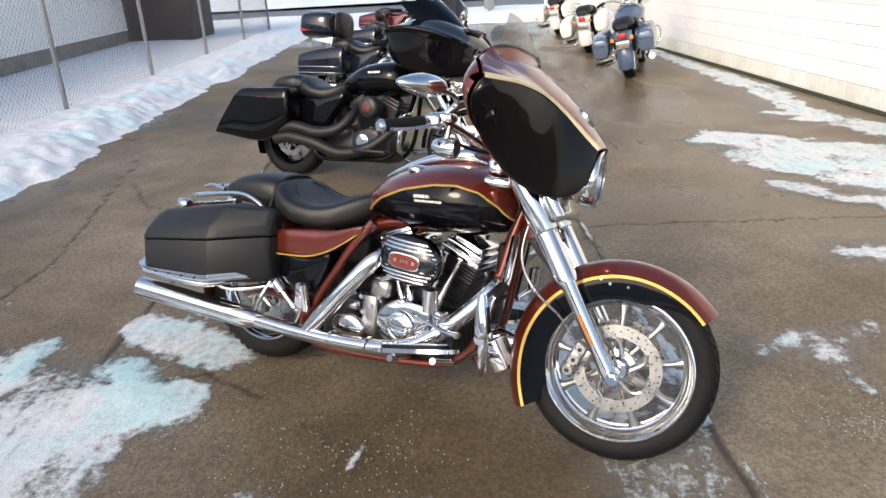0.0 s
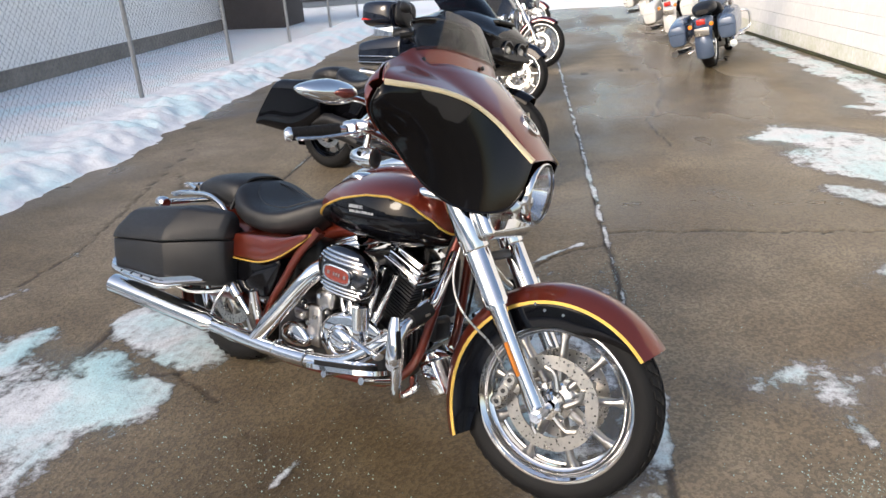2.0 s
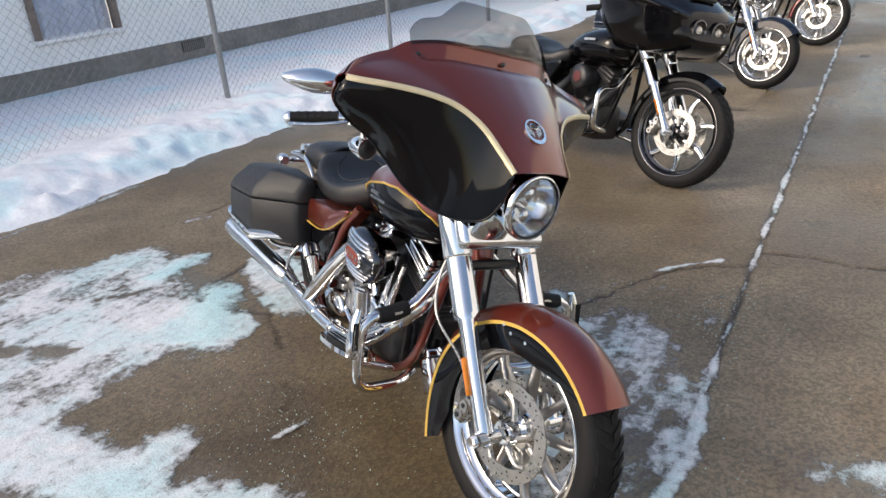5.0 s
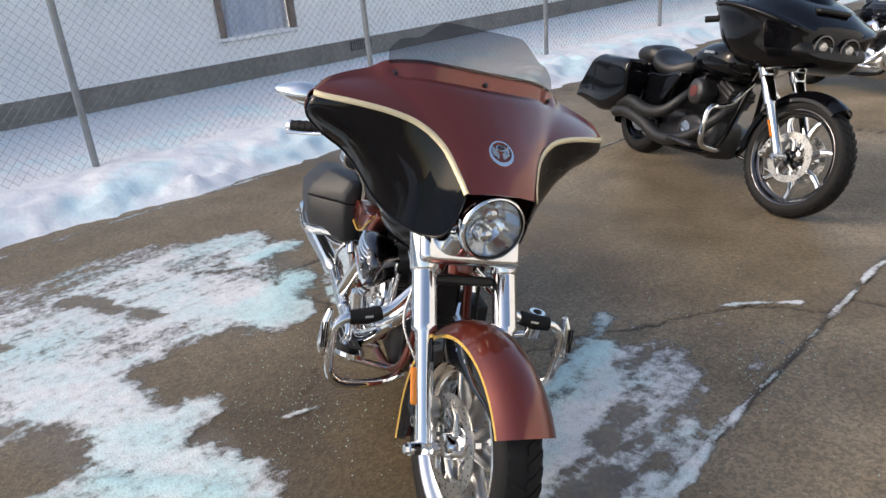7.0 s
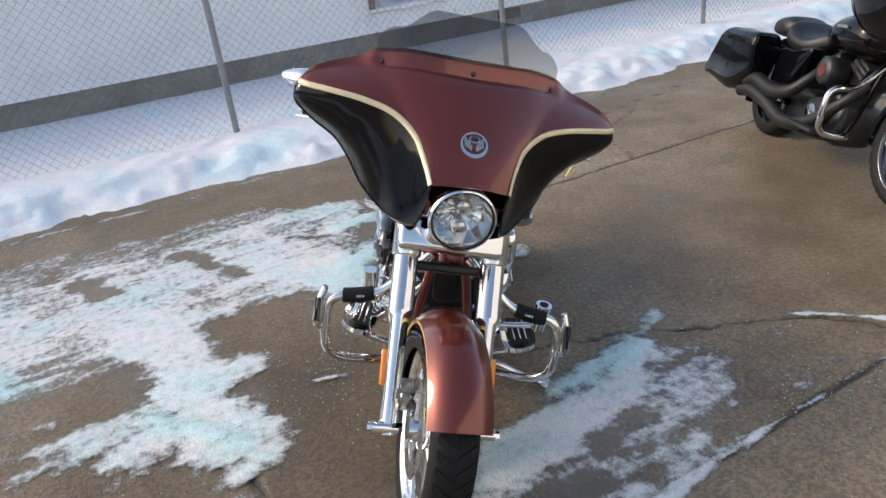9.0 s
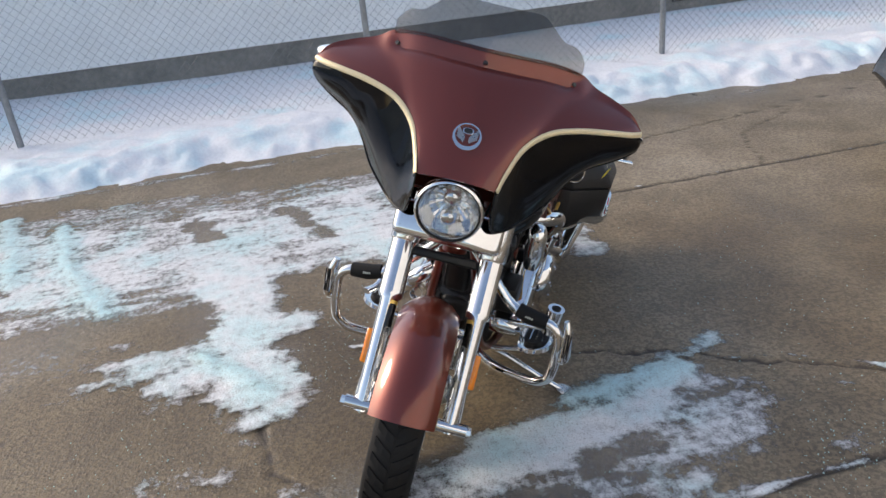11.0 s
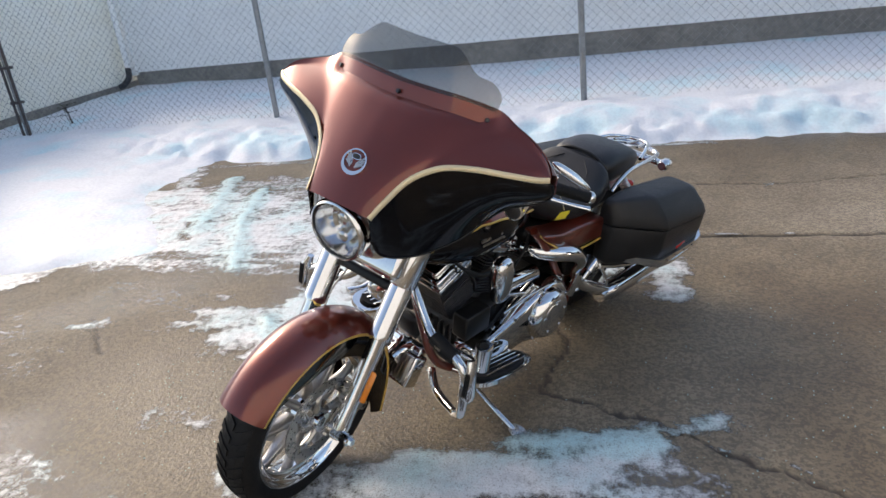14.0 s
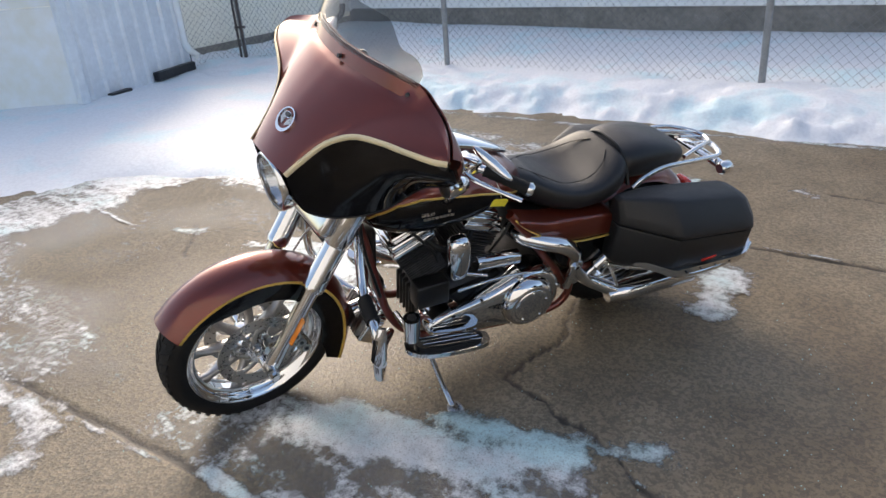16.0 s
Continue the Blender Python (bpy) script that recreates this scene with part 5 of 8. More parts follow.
# handlebar, grips, levers, mirrors, signals
bm = BM()
half = [(1.10, 0.0, 0.985), (1.10, 0.09, 0.985), (1.07, 0.20, 1.02), (1.005, 0.31, 1.065), (0.945, 0.375, 1.068), (0.845, 0.505, 1.035)]
tube(bm, [(x, -y, z) for x, y, z in half[:0:-1]] + half, 0.0135, 14)
hbar = part("handlebar", bm, CHROME, bike, "wide chrome handlebar with black grips", m=FRONT)
for s in (1, -1):
    a, b = Vector((0.935, s * 0.388, 1.066)), Vector((0.848, s * 0.502, 1.036))
    d = (b - a).normalized()
    bm = BM()
    tube(bm, [a, a + d * 0.012, b - d * 0.006, b], [0.021, 0.019, 0.019, 0.020], 18, False)
    for k in range(5):
        cyl(bm, a.lerp(b, 0.18 + 0.16 * k) - d * 0.004, a.lerp(b, 0.18 + 0.16 * k) + d * 0.004, 0.0205, seg=18)
    grip = part("grip", bm, RUBBER, hbar, "black rubber grip")
    bm = BM()
    tube(bm, [b - d * 0.004, b + d * 0.004, b + d * 0.014], [0.021, 0.022, 0.015], 18, False)
    part("grip_end", bm, CHROME, hbar)
    bm = BM()
    box(bm, (0.962, s * 0.352, 1.073), (0.055, 0.058, 0.048), 0.012)
    box(bm, (0.988, s * 0.340, 1.088), (0.075, 0.062, 0.030), 0.010)
    part("switch_housing", bm, CHROME, hbar, "chrome switch housing and reservoir")
    bm = BM()
    tube(bm, [(0.995, s * 0.365, 1.068), (0.985, s * 0.41, 1.058), (0.935, s * 0.47, 1.038), (0.893, s * 0.525, 1.026)], [0.010, 0.009, 0.008, 0.010], 10, True, 4, flat=0.6)
    part("lever", bm, CHROME, hbar, "chrome hand lever")
    bm = BM()
    mc = Vector((0.975, -0.512, 1.165)) if s < 0 else Vector((0.985, 0.475, 1.155))
    tube(bm, [(0.985, s * 0.345, 1.095), (1.03, s * 0.365, 1.13), (1.035, s * 0.41, 1.152), mc + Vector((0.03, -s * 0.03, -0.004))], [0.011, 0.009, 0.008, 0.009], 10)
    part("mirror_stem", bm, CHROME, hbar)
    bm = BM()
    u = Vector((-0.52, s * 0.85, -0.05 if s < 0 else -0.55)).normalized()
    w = Vector((0.84, s * 0.52, -0.16)).normalized()
    v = u.cross(w).normalized()
    loops = []
    for h, k in ((-0.020, 0.82), (-0.018, 0.94), (-0.010, 1.0), (0.004, 0.97), (0.018, 0.80), (0.028, 0.50), (0.032, 0.12)):
        h *= 1.0 if s < 0 else 0.45
        ring = superring(mc + w * h, u, v, (0.092 if s < 0 else 0.074) * k, (0.035 if s < 0 else 0.015) * k, 2.2, 32)
        loops.append([p - (p - mc - w * h).dot(v) * v * 0.42 * max(0, (p - mc).dot(u) / 0.092) for p in ring])
    rings(bm, loops)
    mir = part("mirror", bm, CHROME, hbar, "oval chrome mirror")
    bm = BM()
    rings(bm, [superring(mc - w * (0.0205 if s < 0 else 0.0092) - u * 0.012, u, v, 0.064 if s < 0 else 0.054, 0.025 if s < 0 else 0.011, 2.3, 28), superring(mc - w * (0.0225 if s < 0 else 0.0104) - u * 0.012, u, v, 0.062 if s < 0 else 0.052, 0.023 if s < 0 else 0.010, 2.3, 28)])
    part("mirror_glass", bm, CHROME, hbar)
    # bullet signal below the bar
    bm = BM()
    sc = Vector((1.005, s * 0.335, 0.995))
    lathe(bm, [(-0.055, 0.006), (-0.045, 0.022), (-0.015, 0.032), (0.02, 0.034), (0.032, 0.033), (0.033, 0.029)], sc, "x", 24)
    tube(bm, [sc + Vector((-0.005, 0, 0.02)), sc + Vector((0.0, 0, 0.068))], 0.010, 10, False)
    sig = part("turn_signal", bm, CHROME, hbar, "chrome bullet turn signal")
    bm = BM()
    lathe(bm, [(0.0325, 0.029), (0.038, 0.024), (0.041, 0.012), (0.042, 0.001)], sc, "x", 20)
    part("signal_lens", bm, DARKMETAL, hbar)
bm = BM()
box(bm, (1.10, 0, 0.955), (0.06, 0.16, 0.055), 0.012)
box(bm, (1.12, 0, 0.90), (0.10, 0.24, 0.035), 0.010)
part("riser_clamp", bm, CHROME, hbar)

# yellow tag tied to the clutch lever
bm = BM()
plate(bm, [(-0.024, -0.016), (0.024, -0.016), (0.024, 0.016), (0.018, 0.022), (-0.018, 0.022), (-0.024, 0.016)], 0.0015, Matrix.Translation((0.915, 0.452, 0.975)) @ Matrix.Rotation(radians(70), 4, 'X') @ Matrix.Rotation(radians(-20), 4, 'Y'))
tag = part("price_tag", bm, mat("yellow_card", (0.75, 0.66, 0.05), 0.6, var=0.05, scale=40), bike, "small yellow paper tag on a string", m=FRONT, smooth=0)
bm = BM()
tube(bm, [(0.91, 0.452, 0.995), (0.912, 0.44, 1.02), (0.918, 0.43, 1.04)], 0.0012, 6)
part("string", bm, mat("string", (0.6, 0.58, 0.5), 0.8, var=0.1), tag)

# tank
TANK = [(0.545, 0.035, 0.735, 0.790), (0.575, 0.085, 0.722, 0.832), (0.64, 0.142, 0.712, 0.878), (0.74, 0.190, 0.704, 0.922), (0.86, 0.222, 0.698, 0.952), (0.98, 0.230, 0.698, 0.962), (1.08, 0.205, 0.706, 0.950), (1.145, 0.155, 0.724, 0.922), (1.178, 0.095, 0.750, 0.885), (1.190, 0.03, 0.790, 0.845)]


def tank_arch(x):
    return float(np.interp(x, (0.55, 0.60, 0.68, 0.80, 0.93, 1.02, 1.10, 1.155, 1.19), (0.735, 0.758, 0.806, 0.852, 0.882, 0.888, 0.870, 0.825, 0.765)))


up, lo, line = split_body(TANK, tank_arch, 2.3, 46)
tank = part("fuel_tank", up, COPPER, bike, "copper fuel tank with black flanks and gold lines")
for s in (1, -1):
    part("tank_flank", lo[s], BLACKPAINT, tank, "gloss black tank flank")
    bm = BM()
    tube(bm, line[s][1:-1], 0.0058, 8, False, flat=0.7)
    part("pinstripe", bm, GOLD, tank, "gold pinstripe")
    bars(tank, None, (0.862, s * 0.228, 0.838) if s < 0 else (1.030, 0.226, 0.838), (1, 0.02, 0.03) if s < 0 else (-1, 0.02, -0.02), (0, -0.12 * s, 1), (0.014, 0.011, 0.013, 0.012, 0.010, 0.013, 0.012), 0.011, STEEL, "tank_badge", 0.0030, 0.004)
    bars(tank, None, (0.868, s * 0.231, 0.822) if s < 0 else (1.024, 0.229, 0.822), (1, 0.02, 0.03) if s < 0 else (-1, 0.02, -0.02), (0, -0.12 * s, 1), (0.010, 0.012, 0.010, 0.012, 0.010, 0.012, 0.010, 0.011), 0.008, STEEL, "tank_badge", 0.003, 0.004)
bm = BM()
rings(bm, [superring((x, 0, z), (0, 1, 0), (-0.25, 0, 1), w, h, 2.4, 24) for x, z, w, h in densify([(0.60, 0.872, 0.010, 0.008), (0.66, 0.900, 0.030, 0.014), (0.76, 0.940, 0.052, 0.020), (0.86, 0.968, 0.066, 0.026), (0.93, 0.980, 0.072, 0.034), (0.99, 0.985, 0.068, 0.036), (1.03, 0.975, 0.050, 0.026), (1.05, 0.965, 0.02, 0.012)], 26)])
console = part("dash_console", bm, CHROME, tank, "chrome tank dash with speedometer")
bm = BM()
sm = Matrix.Translation((0.945, 0, 1.005)) @ Matrix.Rotation(radians(-28), 4, 'Y')
lathe(bm, [(0.0, 0.060), (0.014, 0.058), (0.016, 0.052), (0.010, 0.050), (0.010, 0.001)], (0, 0, 0), "z", 32, m=sm.to_3x3())
bmesh.ops.translate(bm, verts=bm.verts[:], vec=sm.translation)
part("speedometer", bm, CHROME, console)
bm = BM()
lathe(bm, [(0.0, 0.040), (0.010, 0.041), (0.016, 0.036), (0.020, 0.026), (0.021, 0.001)], (0.80, -0.105, 0.918), "z", 28)
part("filler_cap", bm, CHROME, tank, "round chrome filler cap")

# seats
SEAT = [(0.615, 0.040, 0.752, 0.792), (0.585, 0.070, 0.728, 0.808), (0.52, 0.118, 0.668, 0.800), (0.43, 0.165, 0.638, 0.765), (0.34, 0.186, 0.630, 0.752), (0.25, 0.192, 0.640, 0.768), (0.185, 0.182, 0.655, 0.802), (0.145, 0.160, 0.672, 0.820), (0.125, 0.120, 0.690, 0.814)]
bm = BM()
loops = []
for x, w, z0, z1 in densify(SEAT, 41):
    ring = superring((x, 0, (z0 + z1) / 2), (0, 1, 0), (0, 0, 1), w, (z1 - z0) / 2, 2.8, 36)
    dish = 0.026 * math.exp(-((x - 0.33) / 0.11) ** 2)
    for p in ring:
        if p.z > (z0 + z1) / 2:
            p.z -= dish * (1 - (p.y / w) ** 2) - 0.010 * math.exp(-((x - 0.33) / 0.14) ** 2) * (p.y / w) ** 2
    loops.append(ring)
rings(bm, loops)
seat = part("rider_seat", bm, LEATHER, bike, "black leather bucket saddle")
bm = BM()
loops = [superring((x, 0, (z0 + z1) / 2), (0, 1, 0), (0, 0, 1), w, (z1 - z0) / 2, 2.9, 32) for x, w, z0, z1 in densify([(0.132, 0.110, 0.70, 0.812), (0.115, 0.140, 0.69, 0.826), (0.03, 0.150, 0.685, 0.836), (-0.08, 0.142, 0.690, 0.820), (-0.165, 0.118, 0.698, 0.786), (-0.20, 0.085, 0.705, 0.765), (-0.212, 0.04, 0.715, 0.745)], 26)]
rings(bm, loops)
part("passenger_seat", bm, LEATHER, bike, "black leather pillion pad")
for s in (1, -1):
    bm = BM()
    tube(bm, [(0.55, s * 0.03, 0.806), (0.47, s * 0.085, 0.778), (0.40, s * 0.118, 0.752), (0.30, s * 0.125, 0.752), (0.22, s * 0.10, 0.781), (0.17, s * 0.05, 0.808)], 0.0022, 6)
    part("seam", bm, LEATHER, seat)
bm = BM()
tube(bm, [(0.128, y, 0.70 + 0.130 * (1 - (abs(y) / 0.168) ** 3.2)) for y in np.linspace(-0.166, 0.166, 21)], 0.007, 8, False)
part("seat_strap", bm, BLACKPLASTIC, seat)

# side covers, rear mudguard, rack
for s in (1, -1):
    side = part("side_cover", panel_xz([(0.185, 0.532), (0.20, 0.62), (0.36, 0.645), (0.50, 0.660), (0.635, 0.695), (0.60, 0.650), (0.50, 0.585), (0.40, 0.545)], s * 0.12, s * 0.215, 0.010), COPPER, bike, "copper side cover with gold line")
    part("side_cover_lower", panel_xz([(0.175, 0.405), (0.18, 0.525), (0.38, 0.535), (0.47, 0.565), (0.44, 0.46), (0.39, 0.40), (0.28, 0.39)], s * 0.12, s * 0.195, 0.008), BLACKPAINT, side, "gloss black lower cover")
    bm = BM()
    tube(bm, [(0.180, s * 0.217, 0.530), (0.28, s * 0.219, 0.533), (0.39, s * 0.219, 0.545), (0.49, s * 0.217, 0.582), (0.59, s * 0.212, 0.645), (0.645, s * 0.195, 0.695)], 0.005, 8, flat=0.7)
    part("pinstripe", bm, GOLD, side)
arch_shell((0, 0, 0.318), densify([(50, 0.372, 1), (75, 0.376, 1), (100, 0.378, 1), (130, 0.378, 1), (160, 0.376, 1), (190, 0.38, 1), (205, 0.385, 1)], 24), 0.105, 0.05, bike, "rear_mudguard", COPPER, "copper rear mudguard", None, 13)
bm = BM()
for s in (1, -1):
    tube(bm, [(0.10, s * 0.165, 0.685), (0.05, s * 0.165, 0.720), (-0.05, s * 0.158, 0.740), (-0.25, s * 0.135, 0.715), (-0.40, s * 0.10, 0.690), (-0.44, s * 0.03, 0.688), (-0.44, 0, 0.688)], 0.011, 10)
    tube(bm, [(-0.17, s * 0.13, 0.745), (-0.27, s * 0.10, 0.752), (-0.37, s * 0.055, 0.735), (-0.40, 0, 0.730)], 0.009, 10)
for y in (-0.06, 0.0, 0.06):
    tube(bm, [(-0.26, y, 0.752), (-0.39, y * 0.7, 0.728)], 0.006, 8, False)
part("luggage_rack", bm, CHROME, bike, "chrome luggage rack behind the seat")
bm = BM()
box(bm, (-0.345, 0, 0.515), (0.040, 0.08, 0.050), 0.014)
part("tail_lamp", bm, REDLENS, bike, "red tail lamp")
bm = BM()
box(bm, (-0.40, 0, 0.655), (0.05, 0.26, 0.022), 0.008)
for s in (1, -1):
    lathe(bm, [(-0.03, 0.02), (-0.02, 0.028), (0.02, 0.028), (0.03, 0.02)], (-0.40, s * 0.15, 0.655), "x", 20)
part("signal_bar", bm, CHROME, bike)

# saddlebags, trims, silencers
BAG = [(0.222, 0.262, 0.430, 0.602, 0.690), (0.206, 0.285, 0.412, 0.604, 0.710), (0.065, 0.402, 0.402, 0.585, 0.716), (0.035, 0.417, 0.392, 0.580, 0.714), (-0.290, 0.424, 0.376, 0.540, 0.660), (-0.335, 0.417, 0.378, 0.532, 0.642), (-0.398, 0.365, 0.400, 0.512, 0.602), (-0.412, 0.330, 0.430, 0.505, 0.575)]


def faceted_bag(parent, s, rows, material, label, y_in=0.192):
    """A saddlebag with a chamfered front, an upright outer face and a sloped lid; rows of (x, outer y, bottom, rim, top)."""
    body = None
    for name in ("saddlebag", "lid"):
        bm = BM()
        loops = []
        for x, yo, z0, zr, z1 in rows:
            w = yo - y_in
            if name == "saddlebag":
                sec = ((0.02, z0 + 0.03), (0.10, z0), (0.78, z0), (0.93, z0 + 0.025), (0.985, lerp(z0, zr, 0.5)), (1.0, zr - 0.003), (0.0, zr - 0.003))
            else:
                sec = ((0.0, zr + 0.001), (1.012, zr + 0.001), (1.012, zr + 0.014), (0.93, lerp(zr, z1, 0.42)), (0.66, z1 - 0.008), (0.55, z1), (0.14, z1), (0.0, z1 - 0.02))
            loops.append([Vector((x, s * (y_in + w * q), z)) for q, z in sec])
        rings(bm, loops)
        bmesh.ops.bevel(bm, geom=[e for e in bm.edges if len(e.link_faces) == 2 and e.calc_face_angle(0) > radians(20)], offset=0.007, segments=2, affect='EDGES', profile=0.5, clamp_overlap=True)
        ob = part(name, bm, material, body or parent, label if body is None else "", smooth=32)
        body = body or ob
    return body


for s in (1, -1):
    b1 = faceted_bag(bike, s, BAG, VINYL, "black leather-grain hard saddlebag with chrome lower rail")
    bm = BM()
    tube(bm, [(0.165, s * 0.235, 0.452), (0.10, s * 0.29, 0.420), (0.03, s * 0.385, 0.398), (-0.05, s * 0.418, 0.395), (-0.20, s * 0.422, 0.396), (-0.33, s * 0.412, 0.402), (-0.405, s * 0.375, 0.412)], 0.013, 10, flat=1.0)
    part("bag_rail", bm, CHROME, b1, "chrome saddlebag rail")
    # broad chrome trim along the foot of the bag, with rivets
    bm = BM()
    rings(bm, [[Vector((x, s * (y + dy), z + dz)) for dy, dz in ((-0.010, -0.016), (0.006, -0.015), (0.008, 0.0), (0.006, 0.015), (-0.010, 0.016))] for x, y, z in ((0.185, 0.282, 0.447), (0.045, 0.410, 0.424), (0.02, 0.419, 0.420), (-0.29, 0.426, 0.405), (-0.335, 0.419, 0.407), (-0.395, 0.372, 0.424))])
    part("bag_trim", bm, CHROME, b1, "broad chrome trim with rivets", smooth=20)
    bm = BM()
    for k in range(4):
        cyl(bm, (-0.02 - 0.075 * k, s * 0.430, 0.420 - 0.0035 * k), (-0.02 - 0.075 * k, s * 0.4345, 0.420 - 0.0035 * k), 0.0045, seg=8)
    tagged(part("rivet", bm, DARKMETAL, b1), kind="stuff")
    if s > 0:
        bm = BM()
        box(bm, (-0.13, s * 0.4235, 0.452), (0.075, 0.006, 0.013), 0.002, Matrix.Identity(4))
        part("bag_reflector", bm, REDLENS, b1, "thin red side reflector")
    bm = BM()
    a, b = (Vector((0.14, -0.272, 0.252)), Vector((-0.405, -0.376, 0.308))) if s < 0 else (Vector((0.14, 0.262, 0.245)), Vector((-0.20, 0.292, 0.270)))
    d = (b - a).normalized()
    tube(bm, [a - d * 0.06, a - d * 0.02, a, a + d * 0.05, b - d * 0.02, b, b - d * 0.01, b - d * 0.10], [0.031, 0.034, 0.044, 0.046, 0.046, 0.045, 0.040, 0.038], 24, False)
    part("silencer", bm, CHROME, bike, "long chrome silencer")
    bm = BM()
    tube(bm, [a + Vector((0.02, 0, 0.04)), a + Vector((0.05, 0, 0.10)), a + Vector((0.07, -s * 0.03, 0.16))], 0.008, 8)
    tube(bm, [(0.22, s * 0.24, 0.40), (0.12, s * 0.27, 0.375), (0.03, s * 0.30, 0.365), (-0.02, s * 0.32, 0.385)], 0.011, 8)
    part("bag_bracket", bm, CHROME, bike)

# exhaust pipes
bm = BM()
tube(bm, [(1.125, -0.09, 0.565), (1.15, -0.14, 0.53), (1.10, -0.19, 0.455), (1.00, -0.225, 0.36), (0.90, -0.245, 0.295), (0.78, -0.252, 0.262), (0.60, -0.258, 0.246), (0.40, -0.264, 0.244), (0.18, -0.270, 0.250)], 0.030, 18)
pipe = part("exhaust_pipe", bm, CHROME, bike, "chrome front exhaust pipe with heat shield")
bm = BM()
tube(bm, [(0.715, -0.13, 0.60), (0.685, -0.185, 0.575), (0.62, -0.215, 0.498), (0.50, -0.245, 0.345), (0.425, -0.258, 0.252)], [0.028, 0.033, 0.034, 0.034, 0.030], 18)
part("rear_pipe", bm, CHROME, pipe, "chrome rear heat shield")
bm = BM()
tube(bm, [(0.62, 0.10, 0.60), (0.585, 0.175, 0.592), (0.52, 0.222, 0.580), (0.45, 0.242, 0.558), (0.395, 0.238, 0.505), (0.360, 0.205, 0.42), (0.29, 0.205, 0.325), (0.16, 0.255, 0.255)], [0.026, 0.031, 0.032, 0.033, 0.030, 0.026, 0.026, 0.030], 18)
part("left_pipe", bm, CHROME, pipe, "chrome crossover pipe")
bm = BM()
for x, z in ((0.72, 0.258), (0.55, 0.247), (0.30, 0.247)):
    tube(bm, [(x, -0.255 - 0.033 * math.cos(a), z + 0.033 * math.sin(a)) for a in np.linspace(0, 2 * math.pi, 17)], 0.004, 6, False)
tagged(part("pipe_clamp", bm, CHROME, pipe), kind="stuff")

# engine
bm = BM()
box(bm, (0.82, 0, 0.29), (0.30, 0.25, 0.24), 0.045)
box(bm, (0.55, 0, 0.31), (0.30, 0.28, 0.24), 0.03)
engine = part("crankcase", bm, mat("dark_crankcase", (0.045, 0.045, 0.047), 0.45, 0.4, var=0.3, scale=30, bump=0.2, bump_scale=160), bike, "dark grey V-twin crankcase")
for k in range(7):
    bm = BM()
    box(bm, (0.975, -0.09 + 0.03 * k, 0.30), (0.030, 0.010, 0.15), 0.003)
    part("case_rib", bm, engine.data.materials[0], engine)
FINS = mat("dark_cooling_fins", (0.06, 0.06, 0.063), 0.36, 0.6, var=0.3, scale=40)
finned_cylinder(bike, (0.858, 0, 0.300), 23.5, finmat=FINS)
finned_cylinder(bike, (0.858, 0, 0.300), -22.5, finmat=FINS)
# cam cover, right
cam_out = [(0.70, 0.30), (0.70, 0.36), (0.74, 0.41), (0.80, 0.43), (0.86, 0.44), (0.93, 0.425), (0.945, 0.38), (0.92, 0.33), (0.87, 0.27), (0.80, 0.245), (0.74, 0.26)]
part("cam_cover", panel_xz(cam_out, -0.12, -0.185, 0.012), CHROME, engine, "chrome cam cover")
bm = BM()
lathe(bm, [(0.03, 0.062), (-0.005, 0.064), (-0.012, 0.058), (-0.014, 0.050), (-0.010, 0.046), (-0.014, 0.040), (-0.018, 0.030), (-0.018, 0.001)], (0.815, -0.19, 0.335), "y", 36)
for k in range(5):
    a = 2 * math.pi * k / 5
    cyl(bm, (0.815 + 0.053 * math.cos(a), -0.200, 0.335 + 0.053 * math.sin(a)), (0.815 + 0.053 * math.cos(a), -0.209, 0.335 + 0.053 * math.sin(a)), 0.005, seg=8)
part("timer_cover", bm, CHROME, engine, "round chrome timer cover")
bm = BM()
for x, z, tl in ((0.80, 0.42, -20), (0.835, 0.43, -15), (0.90, 0.43, 18), (0.935, 0.42, 24)):
    d = Vector((math.sin(radians(tl)), 0, math.cos(radians(tl))))
    p = Vector((x, -0.150, z))
    tube(bm, [p, p + d * 0.05, p + d * 0.055, p + d * 0.13, p + d * 0.135, p + d * 0.22], [0.016, 0.016, 0.012, 0.012, 0.010, 0.010], 12, False)
part("pushrod_tube", bm, CHROME, engine, "chrome pushrod tubes")
bm = BM()
for x, z, tl in ((0.79, 0.405, -22), (0.945, 0.405, 22)):
    mm = Matrix.Translation((x, -0.155, z)) @ Matrix.Rotation(radians(tl), 4, 'Y')
    box(bm, (0, 0, 0), (0.085, 0.05, 0.055), 0.012, mm)
part("lifter_cover", bm, CHROME, engine)
# gearbox side
part("gearbox_cover", panel_xz([(0.50, 0.272), (0.505, 0.318), (0.55, 0.345), (0.61, 0.340), (0.655, 0.305), (0.645, 0.270), (0.60, 0.255), (0.54, 0.255)], -0.13, -0.205, 0.014), CHROME, engine, "chrome gearbox cover")
bm = BM()
box(bm, (0.585, -0.165, 0.375), (0.05, 0.05, 0.03), 0.01)
cyl(bm, (0.555, -0.17, 0.385), (0.62, -0.17, 0.385), 0.015, seg=14)
cyl(bm, (0.68, -0.14, 0.40), (0.68, -0.14, 0.50), 0.024, seg=16)
box(bm, (0.70, -0.145, 0.46), (0.09, 0.06, 0.07), 0.015)
box(bm, (0.66, -0.165, 0.35), (0.07, 0.03, 0.16), 0.01)
part("oil_pump", bm, ALU, engine)
bm = BM()
cyl(bm, (0.70, -0.16, 0.50), (0.76, -0.17, 0.515), 0.010, seg=10)
